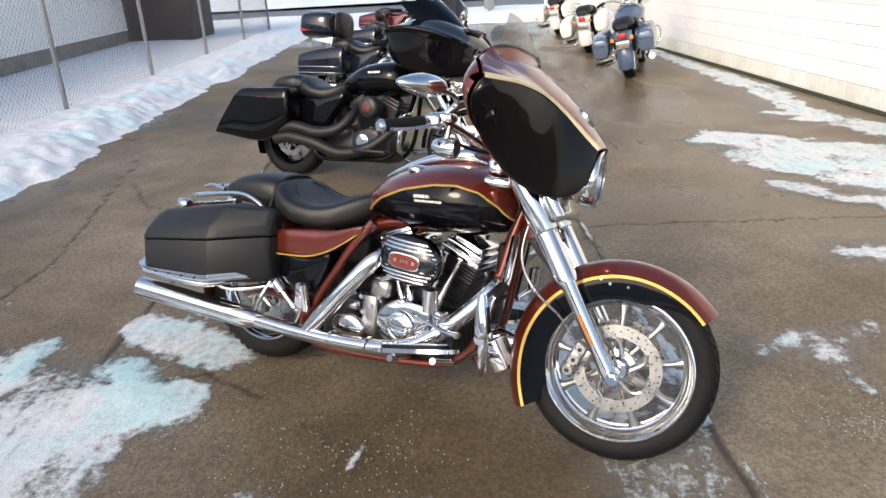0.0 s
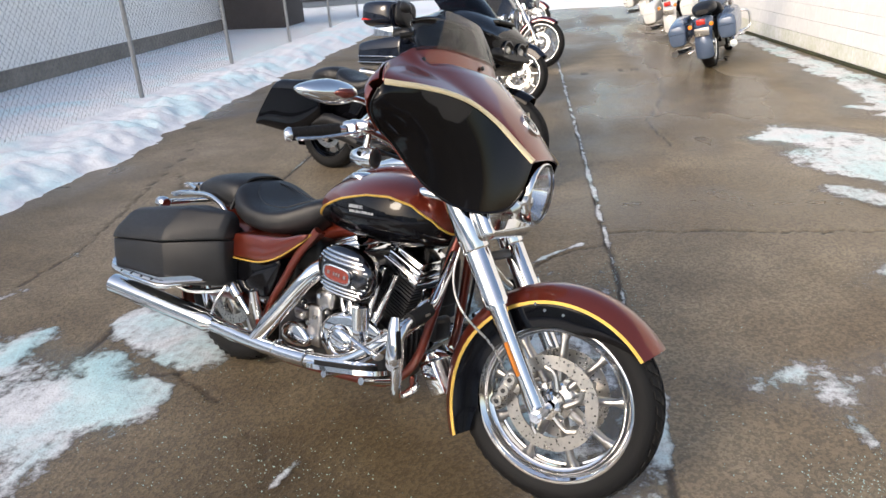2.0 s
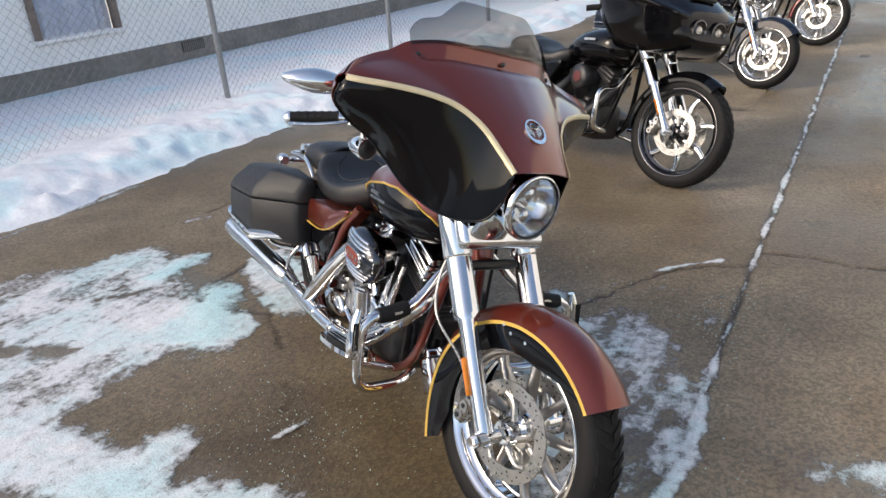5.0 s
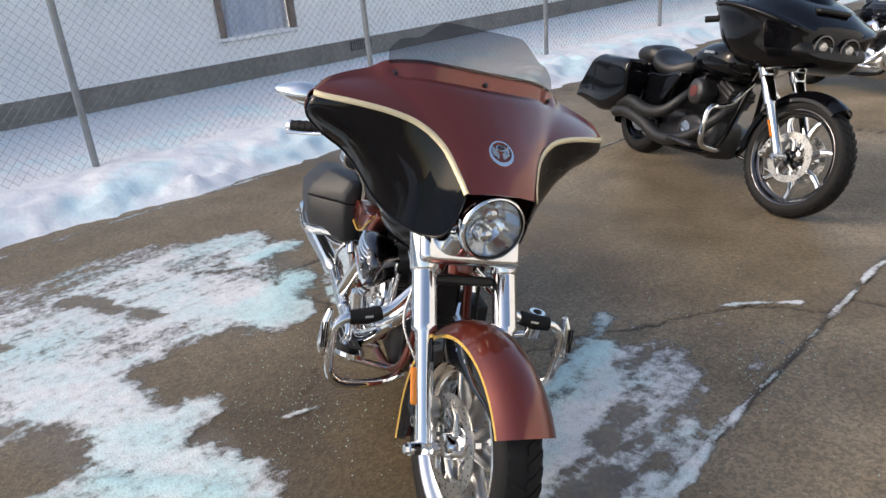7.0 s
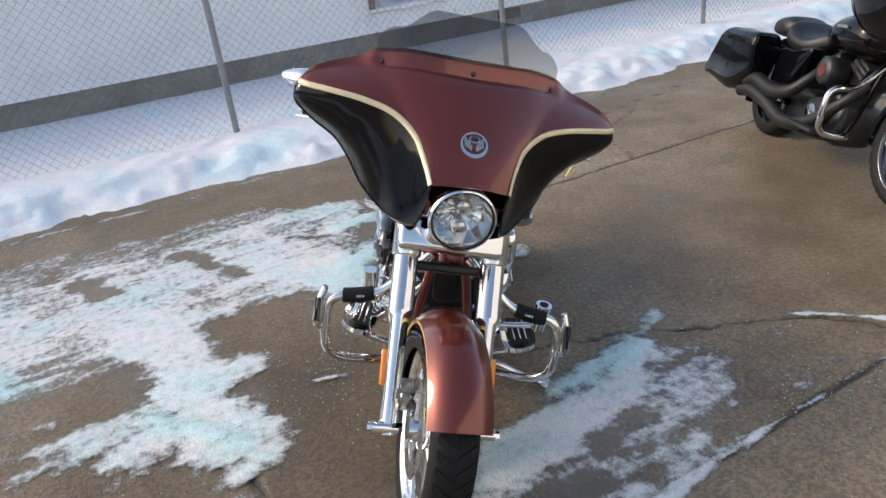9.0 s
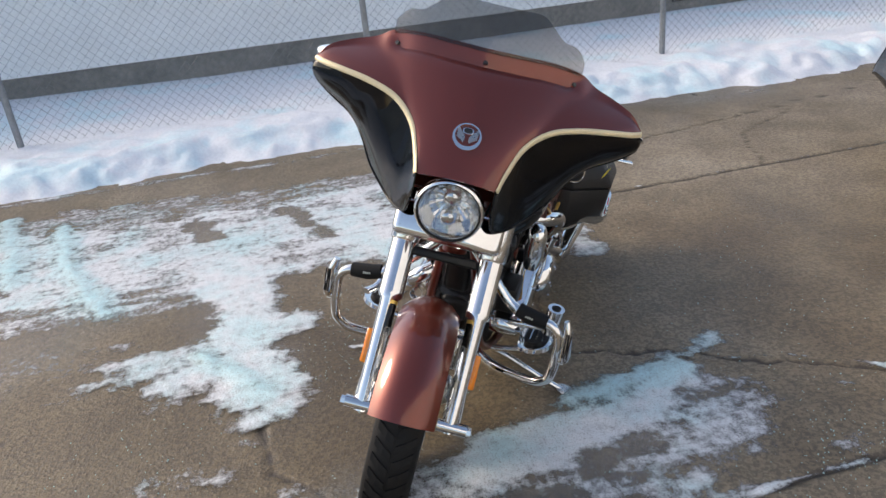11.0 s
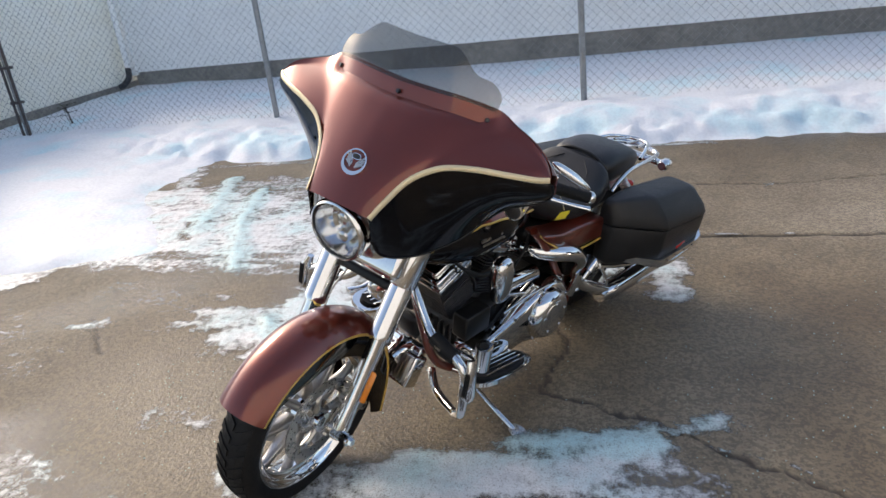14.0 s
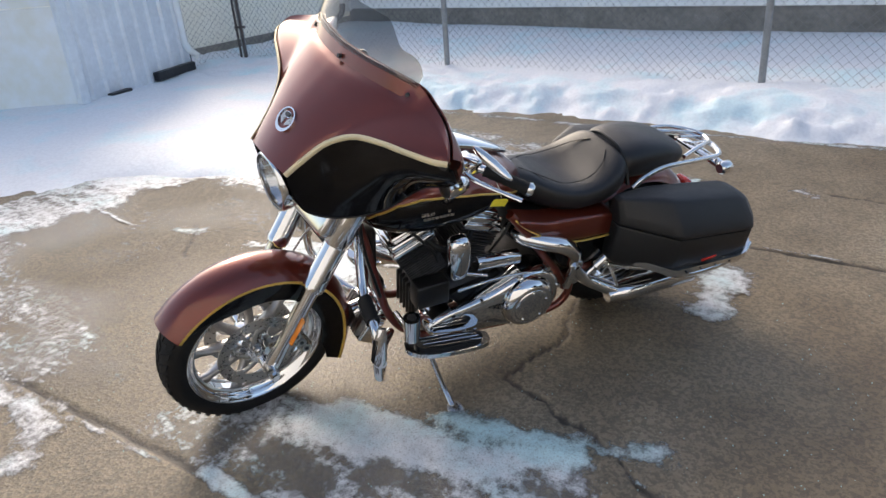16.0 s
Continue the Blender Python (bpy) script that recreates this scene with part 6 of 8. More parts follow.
for x, z in ((0.665, 0.31), (0.675, 0.39), (0.71, 0.43), (0.695, 0.475), (0.63, 0.42), (0.64, 0.36), (0.60, 0.43)):
    cyl(bm, (x, -0.17, z), (x, -0.192, z), 0.010, seg=6)
tagged(part("engine_bolt", bm, CHROME, engine), kind="stuff")
# air cleaner
AC = Matrix.Translation((0.868, -0.20, 0.606)) @ Matrix.Rotation(radians(4), 4, 'Y')
bm = BM()
loops = [superring((0, y, 0), (1, 0, 0), (0, 0, 1), a, b, 2.25, 44) for y, a, b in ((0.06, 0.09, 0.06), (0.0, 0.120, 0.086), (-0.012, 0.127, 0.092), (-0.035, 0.127, 0.092), (-0.052, 0.118, 0.085), (-0.064, 0.098, 0.070), (-0.071, 0.070, 0.048), (-0.073, 0.03, 0.02))]
rings(bm, loops)
bmesh.ops.transform(bm, matrix=AC, verts=bm.verts[:])
ac = part("air_cleaner", bm, SMOKED, bike, "ribbed chrome air cleaner with dark red insert")
bm = BM()
for k in range(11):
    z = -0.070 + 0.014 * k
    hw = 0.122 * math.sqrt(max(0.05, 1 - (z / 0.093) ** 2))
    for s in (1, -1):
        if abs(z) < 0.034:
            xs = (0.066 * s, 0.085 * s, hw * s * 0.97)
        else:
            xs = (0.0, 0.5 * hw * s, hw * s * 0.95)
        tube(bm, [(x, -0.0725 + 0.030 * (abs(x) / 0.122) ** 2.4 + 0.02 * (z / 0.085) ** 4, z) for x in xs], 0.0058, 8)
bmesh.ops.transform(bm, matrix=AC, verts=bm.verts[:])
part("rib", bm, CHROME, ac, "raised chrome ribs")
bm = BM()
rings(bm, [superring((0, y, 0), (1, 0, 0), (0, 0, 1), a, b, 3.5, 36) for y, a, b in ((-0.066, 0.066, 0.030), (-0.079, 0.065, 0.029), (-0.080, 0.060, 0.025), (-0.076, 0.058, 0.023))])
bmesh.ops.transform(bm, matrix=AC, verts=bm.verts[:])
part("insert_frame", bm, CHROME, ac)
bm = BM()
rings(bm, [superring((0, y, 0), (1, 0, 0), (0, 0, 1), a, b, 3.5, 36) for y, a, b in ((-0.074, 0.058, 0.023), (-0.0775, 0.057, 0.022), (-0.0778, 0.02, 0.01))])
bmesh.ops.transform(bm, matrix=AC, verts=bm.verts[:])
part("insert", bm, mat("dark_red_enamel", (0.20, 0.035, 0.02), 0.25, var=0.15, scale=40, coat=0.5), ac, "dark red enamel insert")
bm = BM()
for x, w in ((-0.038, 0.012), (-0.012, 0.008), (0.0, 0.008), (0.012, 0.008), (0.038, 0.012)):
    box(bm, (x, -0.0785, 0), (w * 0.8, 0.002, 0.012), 0)
bmesh.ops.transform(bm, matrix=AC, verts=bm.verts[:])
part("insert_marks", bm, STEEL, ac, smooth=0)
bm = BM()
box(bm, (0.87, -0.13, 0.60), (0.14, 0.12, 0.12), 0.03)
part("intake", bm, DARKMETAL, engine)

# left side: primary cover, horn, shifter
prim = [(0.43, 0.30), (0.435, 0.38), (0.485, 0.44), (0.56, 0.462), (0.64, 0.445), (0.72, 0.415), (0.82, 0.395), (0.92, 0.380), (0.985, 0.350), (1.00, 0.31), (0.965, 0.27), (0.88, 0.25), (0.72, 0.235), (0.56, 0.205), (0.47, 0.225)]
prim_ob = part("primary_cover", panel_xz(prim, 0.12, 0.235, 0.022), CHROME, bike, "polished chrome primary cover")
bm = BM()
lathe(bm, [(-0.01, 0.112), (0.010, 0.111), (0.028, 0.103), (0.041, 0.090), (0.046, 0.078), (0.044, 0.074), (0.047, 0.071), (0.049, 0.060), (0.050, 0.001)], (0.585, 0.236, 0.338), "y", 44)
for k in range(5):
    a = 2 * math.pi * k / 5 + 0.3
    cyl(bm, (0.585 + 0.064 * math.cos(a), 0.282, 0.338 + 0.064 * math.sin(a)), (0.585 + 0.064 * math.cos(a), 0.288, 0.338 + 0.064 * math.sin(a)), 0.005, seg=8)
part("clutch_cover", bm, CHROME, prim_ob, "round chrome clutch cover")
bm = BM()
for x, z in ((0.44, 0.36), (0.50, 0.46), (0.62, 0.455), (0.78, 0.39), (0.90, 0.365), (0.975, 0.325), (0.94, 0.28), (0.80, 0.255), (0.64, 0.23), (0.49, 0.235)):
    cyl(bm, (x, 0.20, z), (x, 0.238, z), 0.009, seg=8)
tagged(part("primary_bolt", bm, CHROME, prim_ob), kind="stuff")
bm = BM()
loops = [superring((0.882 + 0.012 * (z - 0.54), 0.215, z), (1, 0, 0), (0, 1, 0), a, b, 3.0, 24) for z, a, b in ((0.535, 0.030, 0.022), (0.55, 0.036, 0.030), (0.60, 0.040, 0.036), (0.66, 0.042, 0.036), (0.690, 0.038, 0.030), (0.705, 0.026, 0.020), (0.710, 0.01, 0.008))]
rings(bm, loops)
part("horn_cover", bm, CHROME, bike, "rounded chrome horn cover")
bm = BM()
tube(bm, [(0.60, 0.235, 0.475), (0.75, 0.25, 0.50), (0.90, 0.255, 0.50)], 0.006, 8)
tube(bm, [(0.86, 0.24, 0.555), (0.78, 0.25, 0.53)], 0.006, 8, False)
cyl(bm, (0.60, 0.16, 0.50), (0.78, 0.16, 0.52), 0.03, seg=16)
part("shift_linkage", bm, CHROME, bike, "chrome shift rod")

# frame
FR = [(1.212, 0.030, 0.84), (1.180, 0.048, 0.72), (1.135, 0.085, 0.47), (1.098, 0.100, 0.33), (1.035, 0.115, 0.245), (0.93, 0.140, 0.205), (0.60, 0.165, 0.178), (0.42, 0.172, 0.180), (0.345, 0.172, 0.225), (0.335, 0.172, 0.30)]
bm = BM()
for s in (1, -1):
    tube(bm, [(x, s * y, z) for x, y, z in FR], 0.0165, 12)
    tube(bm, [(0.66, s * 0.175, 0.712), (0.58, s * 0.192, 0.610), (0.50, s * 0.190, 0.495), (0.42, s * 0.182, 0.385), (0.365, s * 0.175, 0.285)], 0.0165, 12)
    tube(bm, [(0.42, s * 0.155, 0.315), (0.25, s * 0.160, 0.345), (0.12, s * 0.155, 0.350), (-0.02, s * 0.145, 0.320)], [0.022, 0.026, 0.026, 0.02], 12)
tube(bm, [(1.18, 0, 0.83), (0.9, 0, 0.72), (0.62, 0, 0.69), (0.40, 0, 0.60)], 0.030, 12)
tube(bm, [(1.245, 0, 0.72), (1.195, 0, 0.92)], 0.040, 20, False)
part("frame", bm, COPPER, bike, "copper painted tubular frame")
bm = BM()
box(bm, (0.30, 0, 0.47), (0.34, 0.22, 0.26), 0.03)
box(bm, (0.47, 0, 0.58), (0.24, 0.20, 0.14), 0.03)
part("battery_box", bm, BLACKPLASTIC, bike, "black battery and oil compartment")
for s in (1, -1):
    bm = BM()
    a, b = Vector((0.175, s * 0.212, 0.440)), Vector((0.315, s * 0.205, 0.315))
    d = (b - a).normalized()
    tube(bm, [a, a + d * 0.012, a + d * 0.10, a + d * 0.105, b], [0.019, 0.023, 0.023, 0.013, 0.013], 16, False)
    part("shock_absorber", bm, CHROME, bike, "chrome shock absorber")
    bm = BM()
    cyl(bm, (0.345, s * 0.18, 0.345), (0.345, s * 0.215, 0.345), 0.024, seg=20)
    box(bm, (0.33, s * 0.20, 0.38), (0.04, 0.02, 0.09), 0.008)
    box(bm, (0.14, s * 0.20, 0.425), (0.16, 0.02, 0.022), 0.006)
    part("axle_bracket", bm, CHROME, bike)
    # passenger peg, folded
    bm = BM()
    cyl(bm, (0.385, s * 0.215, 0.32), (0.375, s * 0.235, 0.43), 0.017, seg=14)
    part("passenger_peg", bm, CHROME, bike, "folded chrome pillion peg")

# engine guard with pads and highway pegs
GUARD = [(1.195, 0.06, 0.715), (1.218, 0.14, 0.642), (1.236, 0.210, 0.580), (1.246, 0.270, 0.560), (1.252, 0.345, 0.552), (1.256, 0.384, 0.520), (1.258, 0.392, 0.450), (1.256, 0.389, 0.370), (1.245, 0.374, 0.328), (1.222, 0.325, 0.292), (1.17, 0.20, 0.268), (1.10, 0.11, 0.258)]
bm = BM()
for s in (1, -1):
    tube(bm, [(x, s * y, z) for x, y, z in GUARD], 0.0165, 14)
guard = part("engine_guard", bm, CHROME, bike, "chrome tubular engine guard")
for s in (1, -1):
    bm = BM()
    tube(bm, [(1.2415, s * 0.238, 0.569), (1.247, s * 0.285, 0.558), (1.251, s * 0.340, 0.553)], [0.024, 0.027, 0.024], 12)
    part("guard_pad", bm, RUBBER, guard, "black foam pad")
    bars(guard, None, (1.272, s * 0.268, 0.568), (0.06, s * 0.98, -0.10), (-0.3, s * 0.08, 0.95), (0.005, 0.004, 0.006, 0.004), 0.007, STEEL, "pad_mark", 0.002, 0.002)
    bm = BM()
    tube(bm, [(1.245, s * 0.400, 0.575), (1.252, s * 0.410, 0.545), (1.262, s * 0.418, 0.46), (1.262, s * 0.418, 0.44)], [0.014, 0.020, 0.026, 0.020], 14, False, flat=0.75)
    cyl(bm, (1.255, s * 0.38, 0.435), (1.255, s * 0.42, 0.435), 0.018, seg=14)
    hp = part("highway_peg", bm, CHROME, guard, "chrome highway peg folded up")
    bm = BM()
    for k in range(3):
        tube(bm, [(1.276, s * (0.410 + 0.007 * k), 0.545), (1.287, s * (0.411 + 0.007 * k), 0.462)], 0.0025, 6, False)
    part("peg_rubber", bm, RUBBER, guard)
# footboards, pedals
for s in (1, -1):
    bm = BM()
    ol = [(0.0, 0.0), (0.02, 0.055), (0.08, 0.085), (0.20, 0.095), (0.30, 0.085), (0.345, 0.05), (0.345, 0.0), (0.30, -0.03), (0.05, -0.03)]
    sm2 = [(p.x, p.y) for p in smooth_path([(x, y, 0) for x, y in ol + ol[:1]], 4)][:-1]
    mm = Matrix.Translation((0.775, s * 0.275, 0.262)) @ Matrix.Rotation(radians(-11), 4, 'Y') @ Matrix.Rotation(radians(s * 12), 4, 'X') @ Matrix.Diagonal((1, s, 1, 1))
    plate(bm, sm2, 0.015, mm)
    fb = part("footboard", bm, CHROME, bike, "chrome footboard with black rubber pad")
    bm = BM()
    plate(bm, [(0.17 + (x - 0.17) * 0.80, 0.03 + (y - 0.03) * 0.66) for x, y in sm2], 0.012, mm @ Matrix.Translation((0, 0, 0.013)))
    part("rubber_pad", bm, RUBBER, fb)
    bm = BM()
    for k in range(4):
        tube(bm, [mm @ Vector((0.06, -0.01 + 0.022 * k, 0.021)), mm @ Vector((0.29, -0.01 + 0.022 * k, 0.021))], 0.003, 6, False)
    part("pad_rib", bm, CHROME, fb)
    for q in ((1.02, 0.235, 0.275), (0.84, 0.225, 0.245)):
        bm = BM()
        cyl(bm, (q[0], s * 0.15, q[1]), (q[0], s * 0.29, q[2]), 0.013, seg=10)
        part("board_bracket", bm, CHROME, fb)
bm = BM()
tube(bm, [(0.985, -0.27, 0.445), (0.985, -0.275, 0.525)], [0.028, 0.030], 18, False)
tube(bm, [(0.985, -0.27, 0.46), (0.975, -0.24, 0.37), (0.90, -0.22, 0.30)], 0.011, 8)
tube(bm, [(0.93, -0.30, 0.43), (1.06, -0.31, 0.40), (1.13, -0.33, 0.40)], [0.010, 0.012, 0.018], 10, flat=0.6)
part("brake_pedal", bm, CHROME, bike, "chrome brake pedal")
bm = BM()
cyl(bm, (1.115, 0.345, 0.435), (1.12, 0.352, 0.535), 0.027, 0.029, 20)
cyl(bm, (1.115, 0.20, 0.43), (1.115, 0.345, 0.445), 0.011, seg=10)
part("shift_peg", bm, CHROME, bike, "round chrome shift peg")
bm = BM()
cyl(bm, (1.12, 0.352, 0.5355), (1.12, 0.352, 0.5375), 0.016, seg=16)
part("peg_cap", bm, RUBBER, bike)
# finned regulator between the down tubes
bm = BM()
RG = Matrix.Translation((1.165, 0.0, 0.272)) @ Matrix.Rotation(radians(-32), 4, 'Y')
box(bm, (0, 0, 0), (0.070, 0.190, 0.125), 0.010, RG)
box(bm, (-0.02, 0, 0.075), (0.045, 0.15, 0.035), 0.008, RG)
reg = part("regulator", bm, CHROME, bike, "finned silver regulator in a chrome housing")
for k in range(10):
    bm = BM()
    box(bm, (0.044, -0.077 + 0.017 * k, 0.004), (0.022, 0.005, 0.100), 0, RG)
    part("fin", bm, ALU, reg, smooth=0)
bm = BM()
cyl(bm, (1.12, 0.0, 0.33), (1.21, 0.0, 0.31), 0.038, seg=24)
part("oil_filter", bm, CHROME, bike, "chrome oil filter")
bm = BM()
box(bm, (1.11, 0, 0.42), (0.04, 0.10, 0.09), 0.02)
box(bm, (1.135, 0, 0.60), (0.04, 0.09, 0.18), 0.02)
box(bm, (0.965, 0.165, 0.455), (0.13, 0.07, 0.10), 0.008, Matrix.Identity(4))
part("ignition_module", bm, BLACKPLASTIC, bike, "black coil housing")
# side stand
bm = BM()
tube(bm, [(0.98, 0.15, 0.205), (0.985, 0.22, 0.190), (0.99, 0.33, 0.152), (0.99, 0.43, 0.118)], [0.014, 0.012, 0.011, 0.012], 10)
stand = part("side_stand", bm, CHROME, bike, "chrome side stand, folded out")
bm = BM()
rings(bm, [superring((0.985, 0.452, 0.114), (1, 0.0, 0), (0, 0.97, -0.235), 0.030, 0.042, 2.5, 20), superring((0.985, 0.455, 0.120), (1, 0, 0), (0, 0.97, -0.235), 0.026, 0.036, 2.5, 20)])
part("stand_foot", bm, STEEL, stand)
# cables
bm = BM()
for pts in ([(0.98, -0.33, 1.06), (1.08, -0.24, 1.02), (1.17, -0.11, 0.98), (1.20, -0.06, 0.84), (1.16, -0.06, 0.70)],
            [(0.98, 0.33, 1.06), (1.08, 0.25, 1.02), (1.17, 0.12, 0.98), (1.20, 0.07, 0.84)],
            [(0.97, 0.34, 1.05), (1.08, 0.24, 1.01), (1.18, 0.12, 0.90), (1.19, 0.09, 0.70), (1.14, 0.12, 0.45)]):
    tube(bm, pts, 0.006, 8)
part("cable", bm, BLACKPLASTIC, bike, "black control cables")
bm = BM()
tube(bm, [(0.73, 0.06, 0.66), (0.80, 0.12, 0.60), (0.90, 0.13, 0.60), (0.98, 0.08, 0.66)], 0.011, 8)
tube(bm, [(1.02, 0.11, 0.70), (0.95, 0.14, 0.62), (0.92, 0.13, 0.55)], 0.006, 8)
tube(bm, [(0.60, 0.12, 0.66), (0.66, 0.14, 0.60), (0.70, 0.12, 0.52)], 0.006, 8)
part("hose", bm, BLACKPLASTIC, bike, "black engine hoses")

# ---- east wall: painted blocks ----
MORTAR = mat("painted_mortar", (0.88, 0.875, 0.86), 0.7, 0.0, var=0.06, scale=8)
MOSS = mat("mossy_stained_paint", (0.88, 0.875, 0.855), 0.75, 0.0, second=(0.70, 0.715, 0.60), scale=2.4, bump=0.3, bump_scale=80, coords="World")
WANG = math.atan(0.068)
wm = Matrix.Translation((wall_x(0), 0, 0)) @ Matrix.Rotation(WANG, 4, 'Z')
bm = BM()
box(bm, (0.13, 12.5, 2.1), (0.24, 22.0, 4.2), 0, wm)
weast = tagged(part("wall_east", bm, MORTAR, smooth=0), "white painted block wall with green stains at its foot", "wall", kind="structure")
blk = {}
for moss in (0, 1):
    bm = BM()
    box(bm, (0, 0, 0), (0.012, 0.394, 0.194), 0.003, seg=1)
    me = bpy.data.meshes.new("block")
    for f in bm.faces:
        f.smooth = False
    bm.to_mesh(me)
    bm.free()
    me.materials.append(MOSS if moss else WHITEPAINT)
    blk[moss] = me
for r in range(7):
    for c in range(40):
        y = 4.0 + 0.4 * c + (0.2 if r % 2 else 0)
        ob = new("block", blk[1 if r == 0 else 0])
        ob.parent = weast
        ob.matrix_basis = wm @ Matrix.Translation((0.003, y, 0.14 + 0.2 * r))
bm = BM()
box(bm, (0.0, 12.0, 0.018), (0.07, 20.0, 0.036), 0, wm)
tagged(part("wall_footing", bm, mat("mossy_footing", (0.040, 0.042, 0.026), 0.8, 0.0, second=(0.075, 0.080, 0.036), scale=3, bump=0.4, bump_scale=70), smooth=0), "dark damp mossy footing under the wall", "footing", kind="structure")

# ---- house: lapped boards over a concrete foundation ----
HANG = math.atan(0.035)
hm = Matrix.Translation((house_x(0), 0, 0)) @ Matrix.Rotation(HANG, 4, 'Z')
W0, W1, WZ0, WZ1 = 5.22, 6.36, 0.80, 2.05
bm = BM()
for y0, y1, z0, z1 in ((-3.6, W0, 0.3, 2.4), (W1, 17.6, 0.3, 2.4), (W0, W1, 0.3, WZ0), (W0, W1, WZ1, 2.4)):
    box(bm, (-0.13, (y0 + y1) / 2, (z0 + z1) / 2), (0.20, y1 - y0, z1 - z0), 0, hm)
house = tagged(part("wall_house", bm, SIDING, smooth=0), "house wall clad in weathered pale grey lapped boards", "wall", kind="structure")


def board(y0, y1, z):
    bm = BM()
    h = 0.112
    pts = [(-0.028, z), (0.014, z), (0.0135, z + 0.010), (-0.010, z + h + 0.012), (-0.028, z + h + 0.012)]
    rings(bm, [[hm @ Vector((x, y, zz)) for x, zz in pts] for y in (y0, y1)])
    part("siding_board", bm, SIDING, house, smooth=0)


for k in range(16):
    z = 0.535 + 0.112 * k
    if WZ0 - 0.10 < z < WZ1:
        board(-3.58, W0, z)
        board(W1, 17.6, z)
    else:
        cut = (1.3, 9.4) if k % 2 else (3.4, 12.2)
        for a, b in ((-3.58, cut[0] - 0.002), (cut[0] + 0.002, cut[1] - 0.002), (cut[1] + 0.002, 17.6)):
            board(a, b, z)
bm = BM()
box(bm, (-0.13, 7.0, 0.2), (0.235, 21.2, 0.66), 0.004, hm)
tagged(part("foundation", bm, FOUNDATION, smooth=0), "grey concrete house foundation", "foundation", kind="structure")
bm = BM()
box(bm, (-0.005, -3.60, 1.45), (0.10, 0.10, 1.9), 0.006, hm)
tagged(part("corner_trim", bm, SIDING, smooth=0), "pale corner board", "trim", kind="structure")
win = thing("window_1", hm, "house window in a brown frame with a pale curtain", "window", kind="structure")
FRAMEMAT = mat("weathered_brown_frame", (0.20, 0.15, 0.12), 0.6, 0.0, var=0.25, scale=12, bump=0.2, bump_scale=90)
bm = BM()
for c, s in (((0.0, W0 + 0.04, (WZ0 + WZ1) / 2), (0.09, 0.08, WZ1 - WZ0)), ((0.0, W1 - 0.04, (WZ0 + WZ1) / 2), (0.09, 0.08, WZ1 - WZ0)), ((0.0, (W0 + W1) / 2, WZ1 - 0.04), (0.09, W1 - W0 - 0.16, 0.08))):
    box(bm, c, s, 0.006)
part("window_frame", bm, FRAMEMAT, win, smooth=0)
bm = BM()
box(bm, (0.015, (W0 + W1) / 2, WZ0 + 0.012), (0.13, W1 - W0 + 0.06, 0.04), 0.006)
part("window_sill", bm, SIDING, win, smooth=0)
bm = BM()
box(bm, (-0.015, (W0 + W1) / 2, (WZ0 + WZ1) / 2), (0.006, W1 - W0 - 0.16, WZ1 - WZ0 - 0.08), 0)
pane = part("pane", bm, CLEAR, win, smooth=0)
pane.visible_shadow = False
bm = BM()
ys = np.linspace(W0 + 0.07, W1 - 0.07, 60)
rings(bm, [[(-0.075 + 0.015 * math.sin(y * 47 + 2 * math.sin(y * 9)), y, z) for y in ys] for z in (WZ0 + 0.03, 1.4, WZ1)], False, False)
solid(bm, 0.002)
part("curtain", bm, mat("pale_blue_curtain", (0.62, 0.66, 0.74), 0.9, 0.0, var=0.08, scale=12), win, "pale bluish curtain")
vent = thing("foundation_vent", hm, "small slatted metal foundation vent", "vent")
bm = BM()
box(bm, (-0.012, 7.45, 0.44), (0.012, 0.40, 0.13), 0.002)
part("frame", bm, DARKMETAL, vent, smooth=0)
for k in range(11):
    bm = BM()
    box(bm, (-0.002, 7.28 + 0.034 * k, 0.44), (0.012, 0.010, 0.11), 0)
    part("slat", bm, FOUNDATION, vent, smooth=0)

# ---- fence ----
fence = thing("chain_link_fence", Matrix.Identity(4), "galvanised chain-link fence standing in banked snow", "fence")


def post(y, x=None, r=0.030, top=2.1, material=None):
    bm = BM()
    lean = 0.01 * math.sin(y * 3)
    x = fence_x(y) if x is None else x
    tube(bm, [(x, y, -0.05), (x + lean, y, 1.0), (x + lean * 2, y, top)], r, 14, False)
    return part("post", bm, material or GALV, fence)


POSTS = (-3.79, -0.52, 2.74, 5.82, 8.85, 11.75, 14.7, 17.7, 20.5)
for y in POSTS:
    post(y)
OLDSTEEL = mat("rusty_painted_steel", (0.10, 0.085, 0.08), 0.6, 0.4, var=0.4, scale=14)
bm = BM()
for dy in (-0.045, 0.045):
    tube(bm, [(-4.62, -3.79 + dy, 0.0), (-4.62, -3.79 + dy, 2.1)], 0.016, 10, False)
for z in (0.55, 0.95, 1.4, 1.8):
    box(bm, (-4.64, -3.79, z), (0.09, 0.13, 0.03), 0.004)
part("gate_post", bm, OLDSTEEL, fence, "dark steel gate post with clamps")
post(-3.97, -3.88, 0.038, 2.1, OLDSTEEL)


